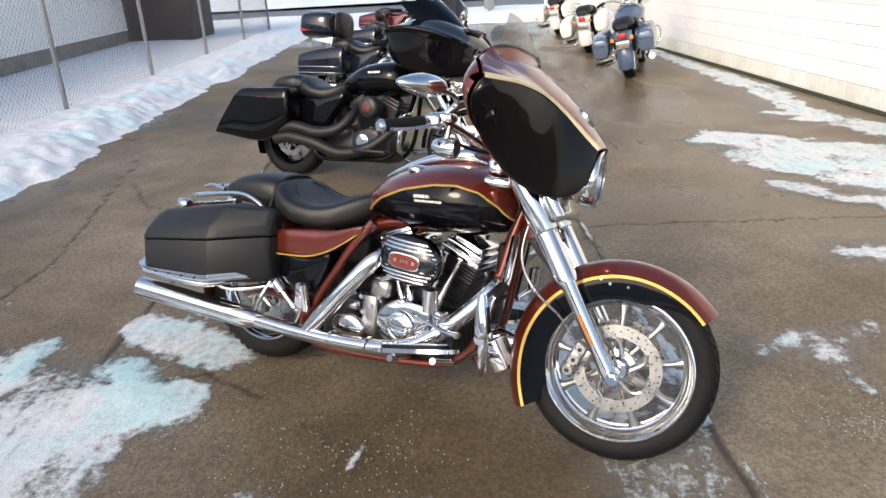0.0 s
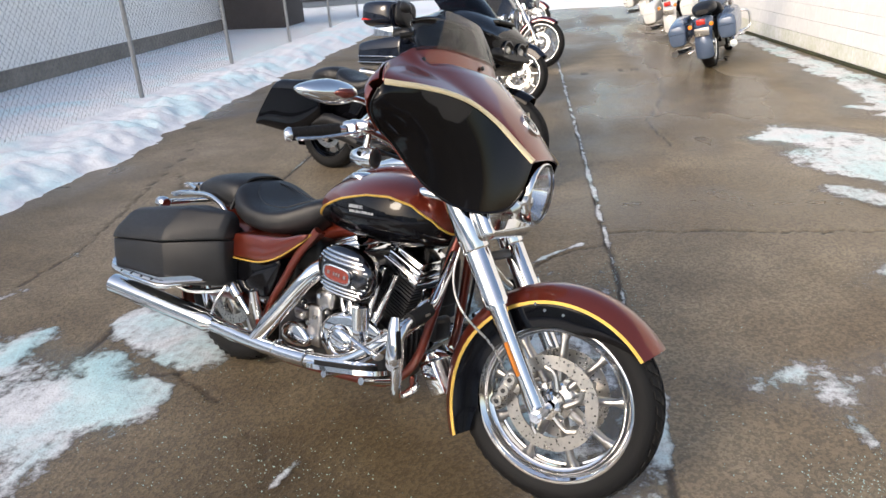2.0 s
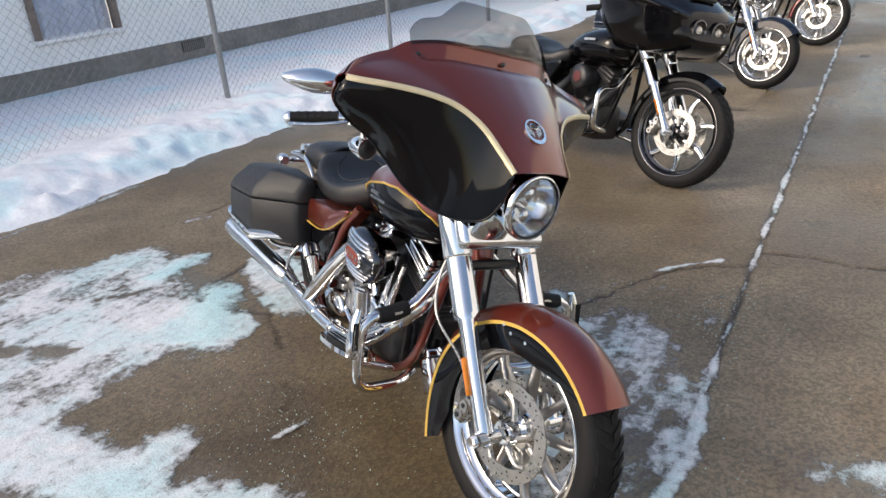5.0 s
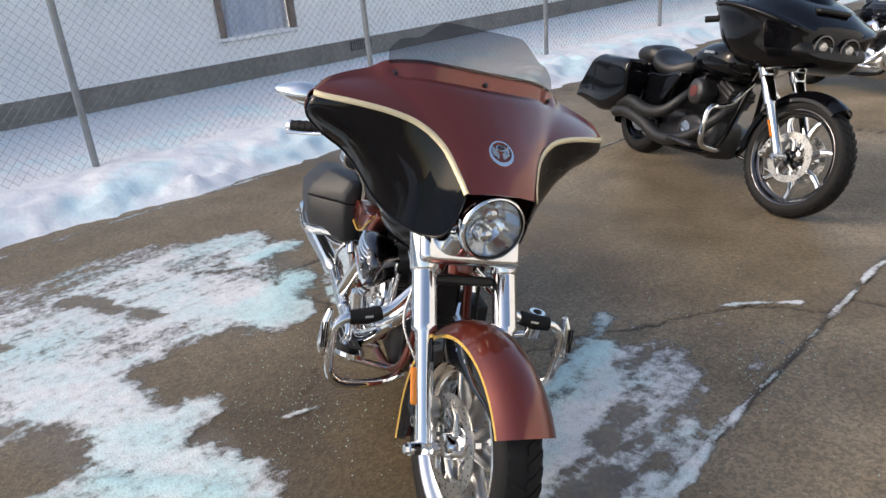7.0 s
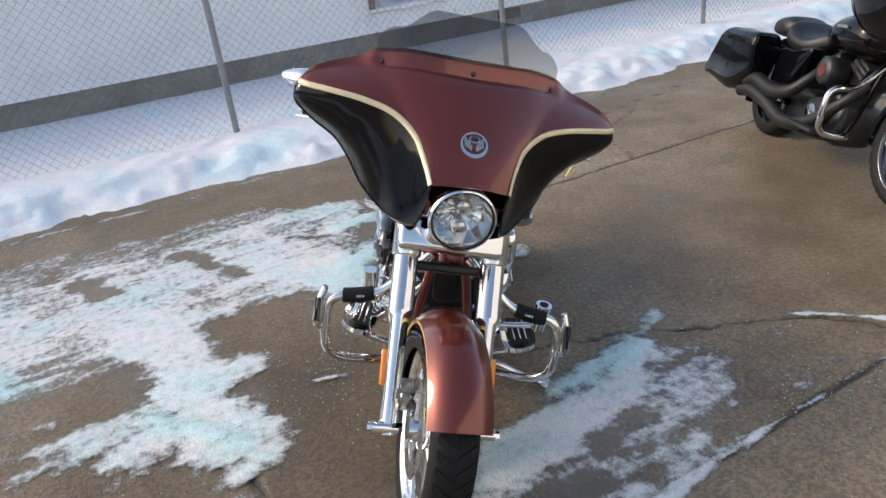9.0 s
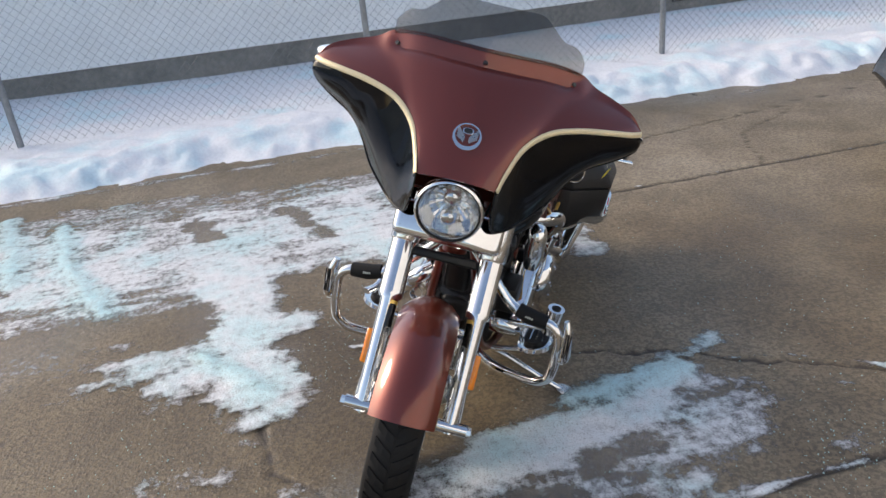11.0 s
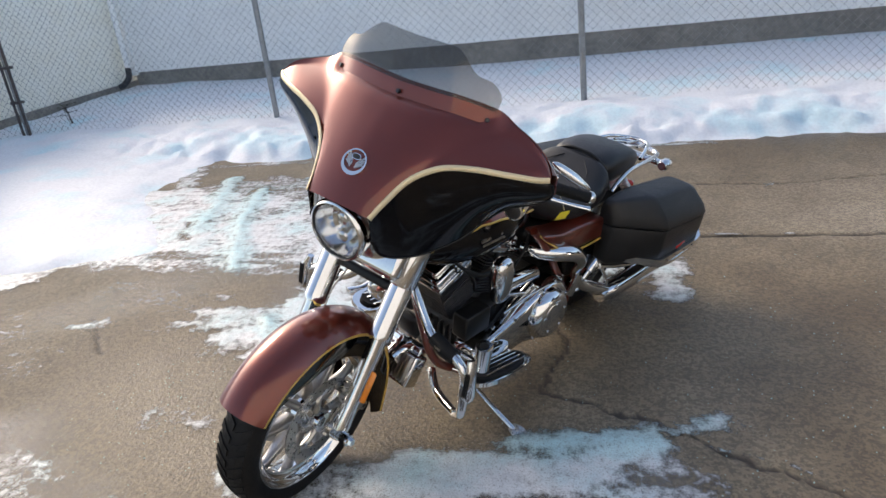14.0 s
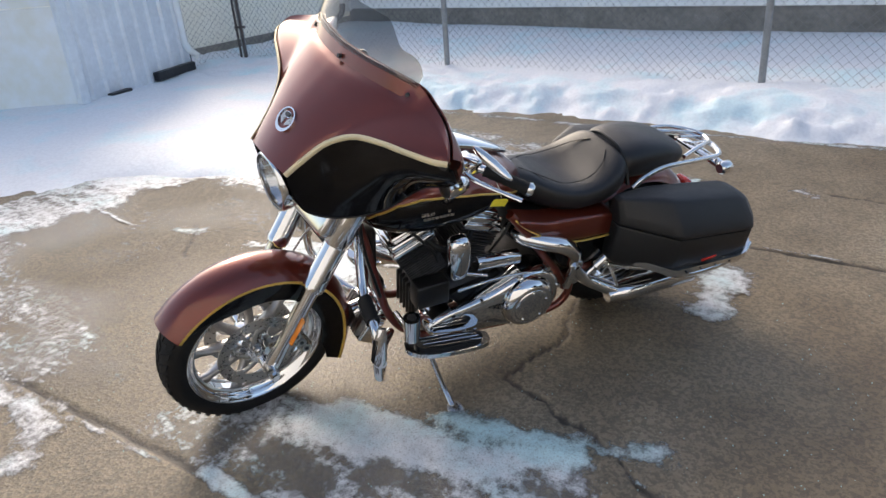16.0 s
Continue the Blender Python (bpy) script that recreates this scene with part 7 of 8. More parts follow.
def chain_link(a, b, z0, z1, pitch=0.041):
    a, b = np.array(a, float), np.array(b, float)
    L = np.linalg.norm(b - a)
    d = (b - a) / L
    n = int(L / pitch)
    m = int((z1 - z0) / pitch)
    k, j = np.meshgrid(np.arange(n), np.arange(m + 1), indexing="ij")
    side = np.where((k + j) % 2 == 0, 1, -1) * pitch * 0.5
    u = k * pitch + side
    off = np.where((k + j) % 2 == 0, 0.0025, -0.0025)
    sag = 0.012 * np.sin(u * 2.1)
    P = np.stack((a[0] + d[0] * u - d[1] * (off + sag), a[1] + d[1] * u + d[0] * (off + sag), z0 + j * pitch + 0.004 * np.sin(u * 5)), -1)
    r = 0.0019
    o = np.array([[r, 0, 0], [-r * 0.5, r * 0.87, 0], [-r * 0.5, -r * 0.87, 0]])
    V = (P[:, :, None, :] + o[None, None]).reshape(-1, 3)
    idx = np.arange(n * (m + 1) * 3).reshape(n, m + 1, 3)
    F = []
    for q in range(3):
        w = (q + 1) % 3
        F.append(np.stack((idx[:, :-1, q], idx[:, :-1, w], idx[:, 1:, w], idx[:, 1:, q]), -1).reshape(-1, 4))
    me = bpy.data.meshes.new("chain_link_mesh")
    me.from_pydata(V.tolist(), [], np.concatenate(F).tolist())
    me.materials.append(WIRE)
    ob = new("chain_link_mesh", me)
    ob.parent = fence
    return tagged(ob, "woven galvanised wire mesh", kind="stuff")


for y0, y1 in zip(POSTS, POSTS[1:]):
    chain_link((-4.66, y0), (-4.66, y1), 0.08, 2.05 if y0 < 9 else 1.7)
chain_link((-4.62, -3.80), (-3.88, -3.97), 0.08, 1.7)

# dead weed standing in the snow by the fence
weed = thing("dead_weed", Matrix.Translation((-4.98, -3.42, 0.16)), "dry brown weed stalks standing in the snow", "weed")
WEED = mat("dry_stalk", (0.055, 0.045, 0.032), 0.85, 0.0, var=0.3, scale=60)
wr = np.random.RandomState(12)
for k in range(6):
    bm = BM()
    top = Vector((wr.normal() * 0.05, wr.normal() * 0.05, 0.24 + 0.14 * wr.rand()))
    knee = top * 0.5 + Vector((wr.normal() * 0.02, wr.normal() * 0.02, 0.02))
    tube(bm, [(0.01 * k - 0.03, 0, -0.06), knee, top], [0.004, 0.003, 0.0015], 6, True, 4)
    for j in range(3):
        p = knee.lerp(top, 0.3 * j)
        tip = p + Vector((wr.normal() * 0.05, wr.normal() * 0.05, 0.03 * wr.rand()))
        tube(bm, [p, tip], [0.0025, 0.001], 5, False)
        box(bm, tip, (0.022, 0.016, 0.010), 0.003, seg=1)
    part("stalk", bm, WEED, weed)
elbow = thing("downspout", Matrix.Translation((-6.42, -3.58, 0)), "short white downspout with a dark elbow at the house corner", "downspout")
bm = BM()
tube(bm, [(-0.05, 0, 2.3), (-0.05, 0, 0.62)], 0.038, 10, False)
part("pipe", bm, SIDING, elbow)
bm = BM()
tube(bm, [(-0.05, 0, 0.62), (-0.02, 0, 0.50), (0.08, -0.02, 0.42), (0.16, -0.03, 0.40)], 0.042, 10)
part("elbow", bm, DARKMETAL, elbow)

# ---- south side: cream wall and metal shed ----
CREAM_WALL = mat("stained_cream_render", (0.90, 0.89, 0.82), 0.8, 0.0, second=(0.86, 0.83, 0.72), scale=0.8, bump=0.3, bump_scale=60)
a, b = Vector((-6.72, -3.66, 0)), Vector((1.5, -6.9, 0))
d = (b - a).normalized()
nrm = Vector((-d.y, d.x, 0))
bm = BM()
rings(bm, [[a + nrm * t + Vector((0, 0, z)) for t, z in ((0, 0), (0, 1.9), (-0.25, 1.9), (-0.25, 0))], [b + nrm * t + Vector((0, 0, z)) for t, z in ((0, 0), (0, 1.9), (-0.25, 1.9), (-0.25, 0))]])
tagged(part("wall_south", bm, CREAM_WALL, smooth=0), "stained cream rendered wall behind the fence", "wall", kind="structure")
bm = BM()
rings(bm, [[p + nrm * t + Vector((0, 0, z)) for t, z in ((0.0, 0.0), (0.03, 0.0), (0.03, lv), (0.0, lv))] for p, lv in ((a, 0.42), (a + d * 3.0, 0.25))])
tagged(part("wall_south_base", bm, FOUNDATION, smooth=0), "dark brown drip course at the foot of the cream wall", "footing", kind="structure")
shed = thing("metal_shed", Matrix.Identity(4), "pale corrugated metal shed standing in snow", "shed")
CORR = mat("pale_galvanised_sheet", (0.72, 0.77, 0.82), 0.45, 0.1, var=0.08, scale=2.5, rough_var=0.1)
PANEL = mat("pale_painted_panel", (0.82, 0.86, 0.90), 0.5, 0.0, second=(0.76, 0.76, 0.70), scale=0.9, bump=0.1, bump_scale=60)
s0, s1, s2 = Vector((-2.09, -3.43, 0)), Vector((-3.84, -3.92, 0)), Vector((-0.9, -5.3, 0))
d1 = (s1 - s0).normalized()
n1 = Vector((d1.y, -d1.x, 0))
if n1.y < 0:
    n1 = -n1
L = (s1 - s0).length
prof = []
u = 0.0
while u < L:
    for du, h in ((0.0, 0.0), (0.10, 0.0), (0.125, 0.028), (0.165, 0.028), (0.19, 0.0)):
        prof.append((min(u + du, L), h))
    u += 0.225
bm = BM()
rings(bm, [[s0 + d1 * t + n1 * h + Vector((0, 0, z)) for t, h in prof] for z in (0.06, 1.85)], False, False)
solid(bm, 0.004)
part("corrugated_sheet", bm, CORR, shed, "ribbed pale metal sheet", smooth=0)
d2 = (s2 - s0).normalized()
n2 = Vector((-d2.y, d2.x, 0))
for z0, z1 in ((0.05, 1.13), (1.14, 1.85)):
    bm = BM()
    rings(bm, [[p - n2 * t + Vector((0, 0, z)) for t, z in ((0, z0), (0, z1), (-0.06 if n2.x < 0 else 0.06, z1), (-0.06 if n2.x < 0 else 0.06, z0))] for p in (s0, s2)])
    part("side_panel", bm, PANEL, shed, "flat pale painted panel", smooth=0)
bm = BM()
box(bm, s0 + Vector((0.0, 0.0, 0.925)), (0.10, 0.10, 1.85), 0.01)
part("corner_flashing", bm, CORR, shed, smooth=0)
bm = BM()
p = s1 + n1 * 0.07 - d1 * 0.10
tube(bm, [p + Vector((0, 0, 1.85)), p + Vector((0, 0, 0.50)), p + n1 * 0.05 + Vector((0, 0, 0.40)), p + n1 * 0.16 + Vector((0, 0, 0.33))], 0.040, 12, False)
part("downpipe", bm, PANEL, shed, "white downpipe")
for q0, q1, z in ((0.32, 0.62, 0.13), (1.10, 1.80, 0.20)):
    bm = BM()
    c = s0 + d1 * ((q0 + q1) / 2) * 1.0 + n1 * 0.06 + Vector((0, 0, z))
    box(bm, (0, 0, 0), (q1 - q0, 0.09, 0.10), 0.01, Matrix.Translation(c) @ Matrix.Rotation(math.atan2(d1.y, d1.x), 4, 'Z'))
    part("base_timber", bm, DARKMETAL, shed, "dark sill timber", smooth=0)

# ---- far things ----
bm = BM()
box(bm, (-6.8, 18.6, 1.5), (1.9, 1.6, 3.0), 0.02)
tagged(part("dark_shed", bm, mat("dark_brown_boards", (0.035, 0.025, 0.022), 0.8, 0.0, var=0.4, scale=6)), "dark brown timber shed beyond the house", "shed")
for x, y in ((1.75, 25.3),):
    box1 = thing("utility_box", Matrix.Translation((x, y, 0)), "grey utility box on a post in the snow", "utility box")
    bm = BM()
    box(bm, (0, 0, 0.55), (0.32, 0.22, 0.75), 0.02)
    part("cabinet", bm, GALV, box1)
    bm = BM()
    cyl(bm, (0, 0, 0), (0, 0, 0.3), 0.05)
    part("stem", bm, GALV, box1)

# ---- the other parked motorcycles ----
def batwing(parent, paint, lobe_mat, m, lift=0.0, screen_h=0.15):
    """A handlebar fairing shell with lobes and a low screen."""
    bm = BM()
    loops = []
    for i in range(-16, 17):
        s = 1 if i >= 0 else -1
        q = abs(i) / 16
        top = at(TOP, q)
        low = Vector((1.475, 0.098 * q / 0.16, 1.035)) if q < 0.16 else at(STRIPE, (q - 0.16) / 0.84)
        loops.append([mirror_y(top.lerp(low, j / 7) + Vector((0.016, 0, 0.010)) * math.sin(math.pi * j / 7) * (1 - q * 0.7) + Vector((0, 0, lift)), s) for j in range(8)])
    rings(bm, loops, False, False)
    solid(bm, 0.005)
    f = part("fairing", bm, paint, parent, m=m)
    for s in (1, -1):
        bm = BM()
        rings(bm, [[mirror_y(at(STRIPE, u / 16).lerp(at(LOWER, u / 16), j / 4) + Vector((0.01, 0.008, lift)) * 1, s) for j in range(5)] for u in range(17)], False, False)
        solid(bm, 0.005)
        part("fairing_lobe", bm, lobe_mat, f)
    bm = BM()
    loops = []
    for i in range(-12, 13):
        s = 1 if i >= 0 else -1
        q = abs(i) / 12
        base = at(TOP, q * 3 / 7) + Vector((0.01, 0, -0.02 + lift))
        h = screen_h * (1 - 0.35 * q * q)
        loops.append([mirror_y(base + Vector((-0.45 * h * j / 4, 0, h * j / 4)), s) for j in range(5)])
    rings(bm, loops, False, False)
    solid(bm, 0.003)
    part("windscreen", bm, SMOKE, f, "smoked windscreen")
    return f


def round_lamp(parent, c, r, m, name="headlamp"):
    bm = BM()
    lathe(bm, [(-0.10, 0.3 * r), (-0.05, 0.85 * r), (0.0, r), (0.02, r), (0.028, 0.93 * r), (0.0, 0.88 * r)], c, "x", 32)
    lamp = part(name, bm, CHROME, parent, "round chrome lamp", m=m)
    bm = BM()
    lathe(bm, [(0.018, 0.9 * r), (0.034, 0.5 * r), (0.038, 0.01)], c, "x", 28)
    part("lens", bm, CLEAR, lamp)
    bm = BM()
    lathe(bm, [(0.006, 0.86 * r), (-0.01, 0.4 * r), (-0.02, 0.01)], c, "x", 28)
    part("reflector_bowl", bm, STEEL, lamp)
    return lamp


def touring_bike(m, label, paint, wb=1.62, R=0.32, Rr=0.318, style="blade", spokes=9, fairing="batwing", bags="hard", trunk=False, chrome=True, steer=9, seat_mat=None, bag_mat=None, rails=True, engine_guard=True, lobe_mat=None, rim_mat=None, pipes="chrome", spots=False, guard_mat=None):
    ob = thing("motorcycle", m, label, "motorcycle", "parked motorcycles")
    seat_mat, bag_mat = seat_mat or LEATHER, bag_mat or paint
    dx = wb - 1.594
    FR2 = Matrix.Translation((dx, 0, 0)) @ steer_pose(steer)
    ax = (1.594, 0.0, R - 0.004)
    rimb = R - 0.075
    wheel("front_wheel", ax, R, 0.060, rimb, ob, FR2, spokes, rim_mat, style=style, discs=(-1, 1) if style != "wire" else (-1,), disc_r=0.15, spoke_mat=CHROME)
    wheel("rear_wheel", (0, 0, Rr), Rr, 0.078, 0.225, ob, None, 9, rim_mat, discs=(-1,))
    guard_rows = densify([(200, R + 0.055, 1.0), (170, R + 0.048, 1), (130, R + 0.045, 1), (90, R + 0.045, 1), (60, R + 0.047, 1), (40, R + 0.05, 1)], 30)
    if R > 0.34:
        guard_rows = [g for g in guard_rows if 55 < g[0] < 190]
    arch_shell(ax, guard_rows, 0.078, 0.05, ob, "front_mudguard", guard_mat or paint, "", FR2, 11)
    bm = BM()
    for s in (1, -1):
        loops = []
        for a, rr, wf in guard_rows:
            t = radians(a)
            loops.append([Vector((ax[0] + r * math.cos(t), s * 0.078, ax[2] + r * math.sin(t))) for r in (rr - 0.05, rr - 0.05 - (0.06 if R < 0.34 else 0.02))])
        rings(bm, loops, False, False)
    solid(bm, 0.003)
    part("mudguard_skirt", bm, guard_mat or paint, ob, m=FR2)
    for s in (1, -1):
        fork_leg(ob, s, FR2, (1.583, R - 0.015), (1.198, 0.95), cover=CHROME if chrome else None)
        caliper(ob, (1.455, s * 0.088, R + 0.015), s, FR2, 24)
    # tank, seat, covers
    part("fuel_tank", loft_x([(0.50, 0.05, 0.72, 0.79), (0.60, 0.13, 0.70, 0.86), (0.76, 0.20, 0.69, 0.93), (0.95, 0.225, 0.69, 0.96), (1.09, 0.20, 0.70, 0.95), (1.17, 0.10, 0.75, 0.89), (1.19, 0.03, 0.79, 0.85)], 2.3), paint, ob)
    bars(ob, None, (0.86, -0.232, 0.86), (1, 0, 0.04), (0, 0.12, 1), (0.02, 0.015, 0.02, 0.018, 0.02), 0.016, STEEL, "tank_badge", 0.004, 0.006)
    part("rider_seat", loft_x([(0.60, 0.05, 0.74, 0.79), (0.52, 0.12, 0.66, 0.79), (0.42, 0.17, 0.63, 0.755), (0.30, 0.19, 0.63, 0.765), (0.19, 0.18, 0.65, 0.82), (0.14, 0.13, 0.69, 0.83)], 2.8), seat_mat, ob, "black leather saddle")
    part("passenger_seat", loft_x([(0.13, 0.12, 0.70, 0.83), (0.05, 0.15, 0.69, 0.845), (-0.10, 0.14, 0.69, 0.82), (-0.20, 0.08, 0.70, 0.76)], 2.8), seat_mat, ob)
    for s in (1, -1):
        part("side_cover", panel_xz([(0.18, 0.41), (0.19, 0.62), (0.40, 0.65), (0.62, 0.69), (0.50, 0.52), (0.40, 0.42)], s * 0.11, s * 0.205, 0.010), paint, ob)
    arch_shell((0, 0, Rr), densify([(50, 0.372, 1), (90, 0.378, 1), (140, 0.378, 1), (205, 0.385, 1)], 20), 0.11, 0.05, ob, "rear_mudguard", paint, "", None, 11)
    # bags
    if bags == "stretched":
        rows = [(0.215, 0.080, 0.47, 0.70), (0.19, 0.10, 0.42, 0.722), (0.04, 0.114, 0.325, 0.718), (-0.10, 0.118, 0.282, 0.712), (-0.26, 0.118, 0.292, 0.700), (-0.36, 0.114, 0.305, 0.575), (-0.46, 0.106, 0.318, 0.440), (-0.525, 0.09, 0.325, 0.355)]
        lid = lambda x: 0.635 if x > -0.30 else max(0.34, 0.635 + 1.30 * (x + 0.30))
    else:
        rows = [(0.225, 0.085, 0.44, 0.69), (0.20, 0.104, 0.40, 0.715), (0.0, 0.116, 0.375, 0.70), (-0.25, 0.116, 0.36, 0.665), (-0.40, 0.106, 0.37, 0.63), (-0.425, 0.08, 0.41, 0.59)]
        lid = lambda x: 0.555 + 0.08 * (x + 0.1)
    for s in (1, -1):
        b1 = bag(ob, s, rows, lid, 0.305, bag_mat, "saddlebag", "", 5.5)
        if rails:
            bm = BM()
            for z in (0.47, 0.40):
                tube(bm, [(0.20, s * 0.36, z), (0.10, s * 0.435, z), (-0.25, s * 0.435, z), (-0.42, s * 0.40, z), (-0.46, s * 0.32, z)], 0.007, 8)
            part("bag_rail", bm, CHROME, b1)
    # engine
    metal = CHROME if chrome else DARKMETAL
    bm = BM()
    box(bm, (0.84, 0, 0.30), (0.36, 0.26, 0.26), 0.05)
    box(bm, (0.55, 0, 0.31), (0.30, 0.28, 0.24), 0.03)
    part("crankcase", bm, DARKMETAL if not chrome else ALU, ob)
    for a in (24, -24):
        finned_cylinder(ob, (0.835, 0, 0.300), a, chrome=chrome, finmat=FINS)
    bm = BM()
    lathe(bm, [(0.08, 0.07), (0.0, 0.085), (-0.04, 0.085), (-0.055, 0.07), (-0.06, 0.01)], (0.87, -0.19, 0.60), "y", 32)
    ac2 = part("air_cleaner", bm, metal, ob, "round air cleaner")
    bm = BM()
    lathe(bm, [(-0.055, 0.042), (-0.063, 0.038), (-0.065, 0.01)], (0.87, -0.19, 0.60), "y", 28)
    part("cover_disc", bm, mat("dark_red_cover", (0.12, 0.03, 0.025), 0.3, var=0.2), ac2)
    part("cam_cover", panel_xz(cam_out, -0.12, -0.185, 0.012), metal, ob)
    bm = BM()
    lathe(bm, [(0.0, 0.05), (-0.03, 0.055), (-0.035, 0.01)], (0.815, -0.18, 0.335), "y", 24)
    part("timer_cover", bm, CHROME, ob)
    part("primary_cover", panel_xz(prim, 0.12, 0.235, 0.022), metal, ob)
    pm = CHROME if pipes == "chrome" else mat("matt_black_pipe", (0.015, 0.015, 0.016), 0.5, 0.2, var=0.3, scale=20)
    bm = BM()
    if pipes == "chrome":
        tube(bm, [(1.125, -0.09, 0.565), (1.12, -0.18, 0.50), (0.95, -0.24, 0.32), (0.60, -0.258, 0.246), (0.18, -0.27, 0.25), (0.10, -0.275, 0.25), (-0.40, -0.36, 0.29)], [0.03, 0.03, 0.03, 0.03, 0.034, 0.045, 0.045], 14)
        tube(bm, [(0.715, -0.13, 0.60), (0.66, -0.20, 0.56), (0.50, -0.25, 0.34), (0.43, -0.26, 0.25)], 0.032, 12)
        tube(bm, [(0.18, 0.27, 0.26), (0.10, 0.275, 0.26), (-0.40, 0.36, 0.29)], [0.03, 0.045, 0.045], 14)
    else:
        tube(bm, [(1.125, -0.09, 0.565), (1.10, -0.19, 0.46), (0.92, -0.25, 0.30), (0.66, -0.28, 0.235), (0.42, -0.30, 0.30), (0.20, -0.32, 0.335), (0.06, -0.33, 0.31)], [0.03, 0.032, 0.040, 0.046, 0.048, 0.048, 0.046], 14)
        tube(bm, [(0.715, -0.13, 0.60), (0.70, -0.21, 0.52), (0.62, -0.27, 0.42), (0.45, -0.30, 0.385), (0.25, -0.32, 0.42), (0.10, -0.33, 0.39)], [0.03, 0.034, 0.042, 0.046, 0.046, 0.044], 14)
    part("exhaust", bm, pm, ob, "chrome exhaust" if pipes == "chrome" else "matt black swept exhaust pipes")
    bm = BM()
    for s in (1, -1):
        tube(bm, [(x, s * y, z) for x, y, z in FR], 0.017, 10)
        tube(bm, [(0.42, s * 0.155, 0.315), (0.12, s * 0.155, 0.35), (-0.02, s * 0.145, 0.32)], 0.024, 10)
    tube(bm, [(1.18, 0, 0.83), (0.62, 0, 0.69), (0.30, 0, 0.60)], 0.03, 10)
    part("frame", bm, BLACKPAINT, ob)
    bm = BM()
    box(bm, (0.32, 0, 0.48), (0.36, 0.22, 0.28), 0.03)
    part("battery_box", bm, BLACKPLASTIC, ob)
    if engine_guard:
        bm = BM()
        for s in (1, -1):
            tube(bm, [(x, s * y, z) for x, y, z in GUARD], 0.0175, 12)
        part("engine_guard", bm, CHROME, ob, "chrome engine guard")
    for s in (1, -1):
        bm = BM()
        box(bm, (0.95, s * 0.29, 0.27), (0.30, 0.10, 0.025), 0.01)
        part("footboard", bm, metal, ob)
    # handlebar
    bm = BM()
    hb = [(1.10, 0.0, 0.99), (1.10, 0.10, 0.99), (1.05, 0.24, 1.06), (0.95, 0.36, 1.08), (0.84, 0.48, 1.05)]
    if fairing == "shark":
        hb = [(x + 0.02, y * 0.66, z - 0.02) for x, y, z in hb]
    tube(bm, [(x, -y, z) for x, y, z in hb[:0:-1]] + hb, 0.014, 12)
    hb1 = part("handlebar", bm, metal, ob, m=FR2)
    for s in (1, -1):
        bm = BM()
        tube(bm, [(hb[-2][0] - 0.02, s * (hb[-2][1] + 0.025), hb[-2][2] - 0.004), (hb[-1][0], s * (hb[-1][1] + 0.005), hb[-1][2])], 0.02, 14, False)
        part("grip", bm, RUBBER, hb1)
        bm = BM()
        mc = Vector((0.97, s * 0.46, 1.20))
        rings(bm, [superring(mc + Vector((h, 0, 0)), (0, 1, 0), (0, 0, 1), 0.065 * k, 0.038 * k, 2.4, 20) for h, k in ((-0.015, 0.9), (0, 1), (0.02, 0.7), (0.03, 0.2))])
        tube(bm, [(0.98, s * 0.36, 1.09), (1.0, s * 0.40, 1.15), (0.98, s * 0.44, 1.19)], 0.008, 8)
        part("mirror", bm, metal, hb1)
    # front end
    if fairing == "batwing":
        batwing(ob, paint, lobe_mat or paint, FR2)
        round_lamp(ob, (1.45, 0, 0.952), 0.10, FR2)
        if spots:
            for s in (1, -1):
                round_lamp(ob, (1.40, s * 0.19, 0.90), 0.06, FR2, "spot_lamp")
        bm = BM()
        box(bm, (0, 0, 0), (0.035, 0.335, 0.125), 0.012, ym, 3)
        part("yoke_cover", bm, CHROME, ob, m=FR2)
    elif fairing == "shark":
        bm = BM()
        loops = []
        for x, w, z0, zb, zt in densify([(0.97, 0.33, 1.00, 1.13, 1.17), (1.05, 0.42, 0.93, 1.15, 1.22), (1.18, 0.46, 0.86, 1.16, 1.26), (1.32, 0.455, 0.83, 1.15, 1.265), (1.45, 0.41, 0.83, 1.125, 1.225), (1.55, 0.34, 0.85, 1.095, 1.17), (1.61, 0.27, 0.875, 1.07, 1.115), (1.635, 0.20, 0.90, 1.055, 1.075)], 36):
            half = smooth_path([(y, z, 0) for y, z in ((0, zt), (0.45 * w, zt - 0.008), (0.82 * w, zb + 0.35 * (zt - zb)), (0.985 * w, zb + 0.012), (w, zb), (0.955 * w, zb - 0.022), (0.88 * w, lerp(z0, zb, 0.55)), (0.76 * w, lerp(z0, zb, 0.15)), (0.55 * w, z0), (0, z0))], 3)
            loops.append([Vector((x, p.x, p.y)) for p in half] + [Vector((x, -p.x, p.y)) for p in half[-2:0:-1]])
        rings(bm, loops)
        sf = part("fairing", bm, paint, ob, "gloss black frame-mounted fairing", m=Matrix.Translation((dx, 0, 0)))
        bm = BM()
        rings(bm, [superring((x, 0, 0.972), (0, 1, 0), (-0.5, 0, 0.87), w, h, 3, 32) for x, w, h in ((1.54, 0.27, 0.070), (1.63, 0.235, 0.064), (1.650, 0.205, 0.052), (1.652, 0.02, 0.01))])
        part("lamp_window", bm, BLACKPLASTIC, sf, "dark twin headlamp housing")
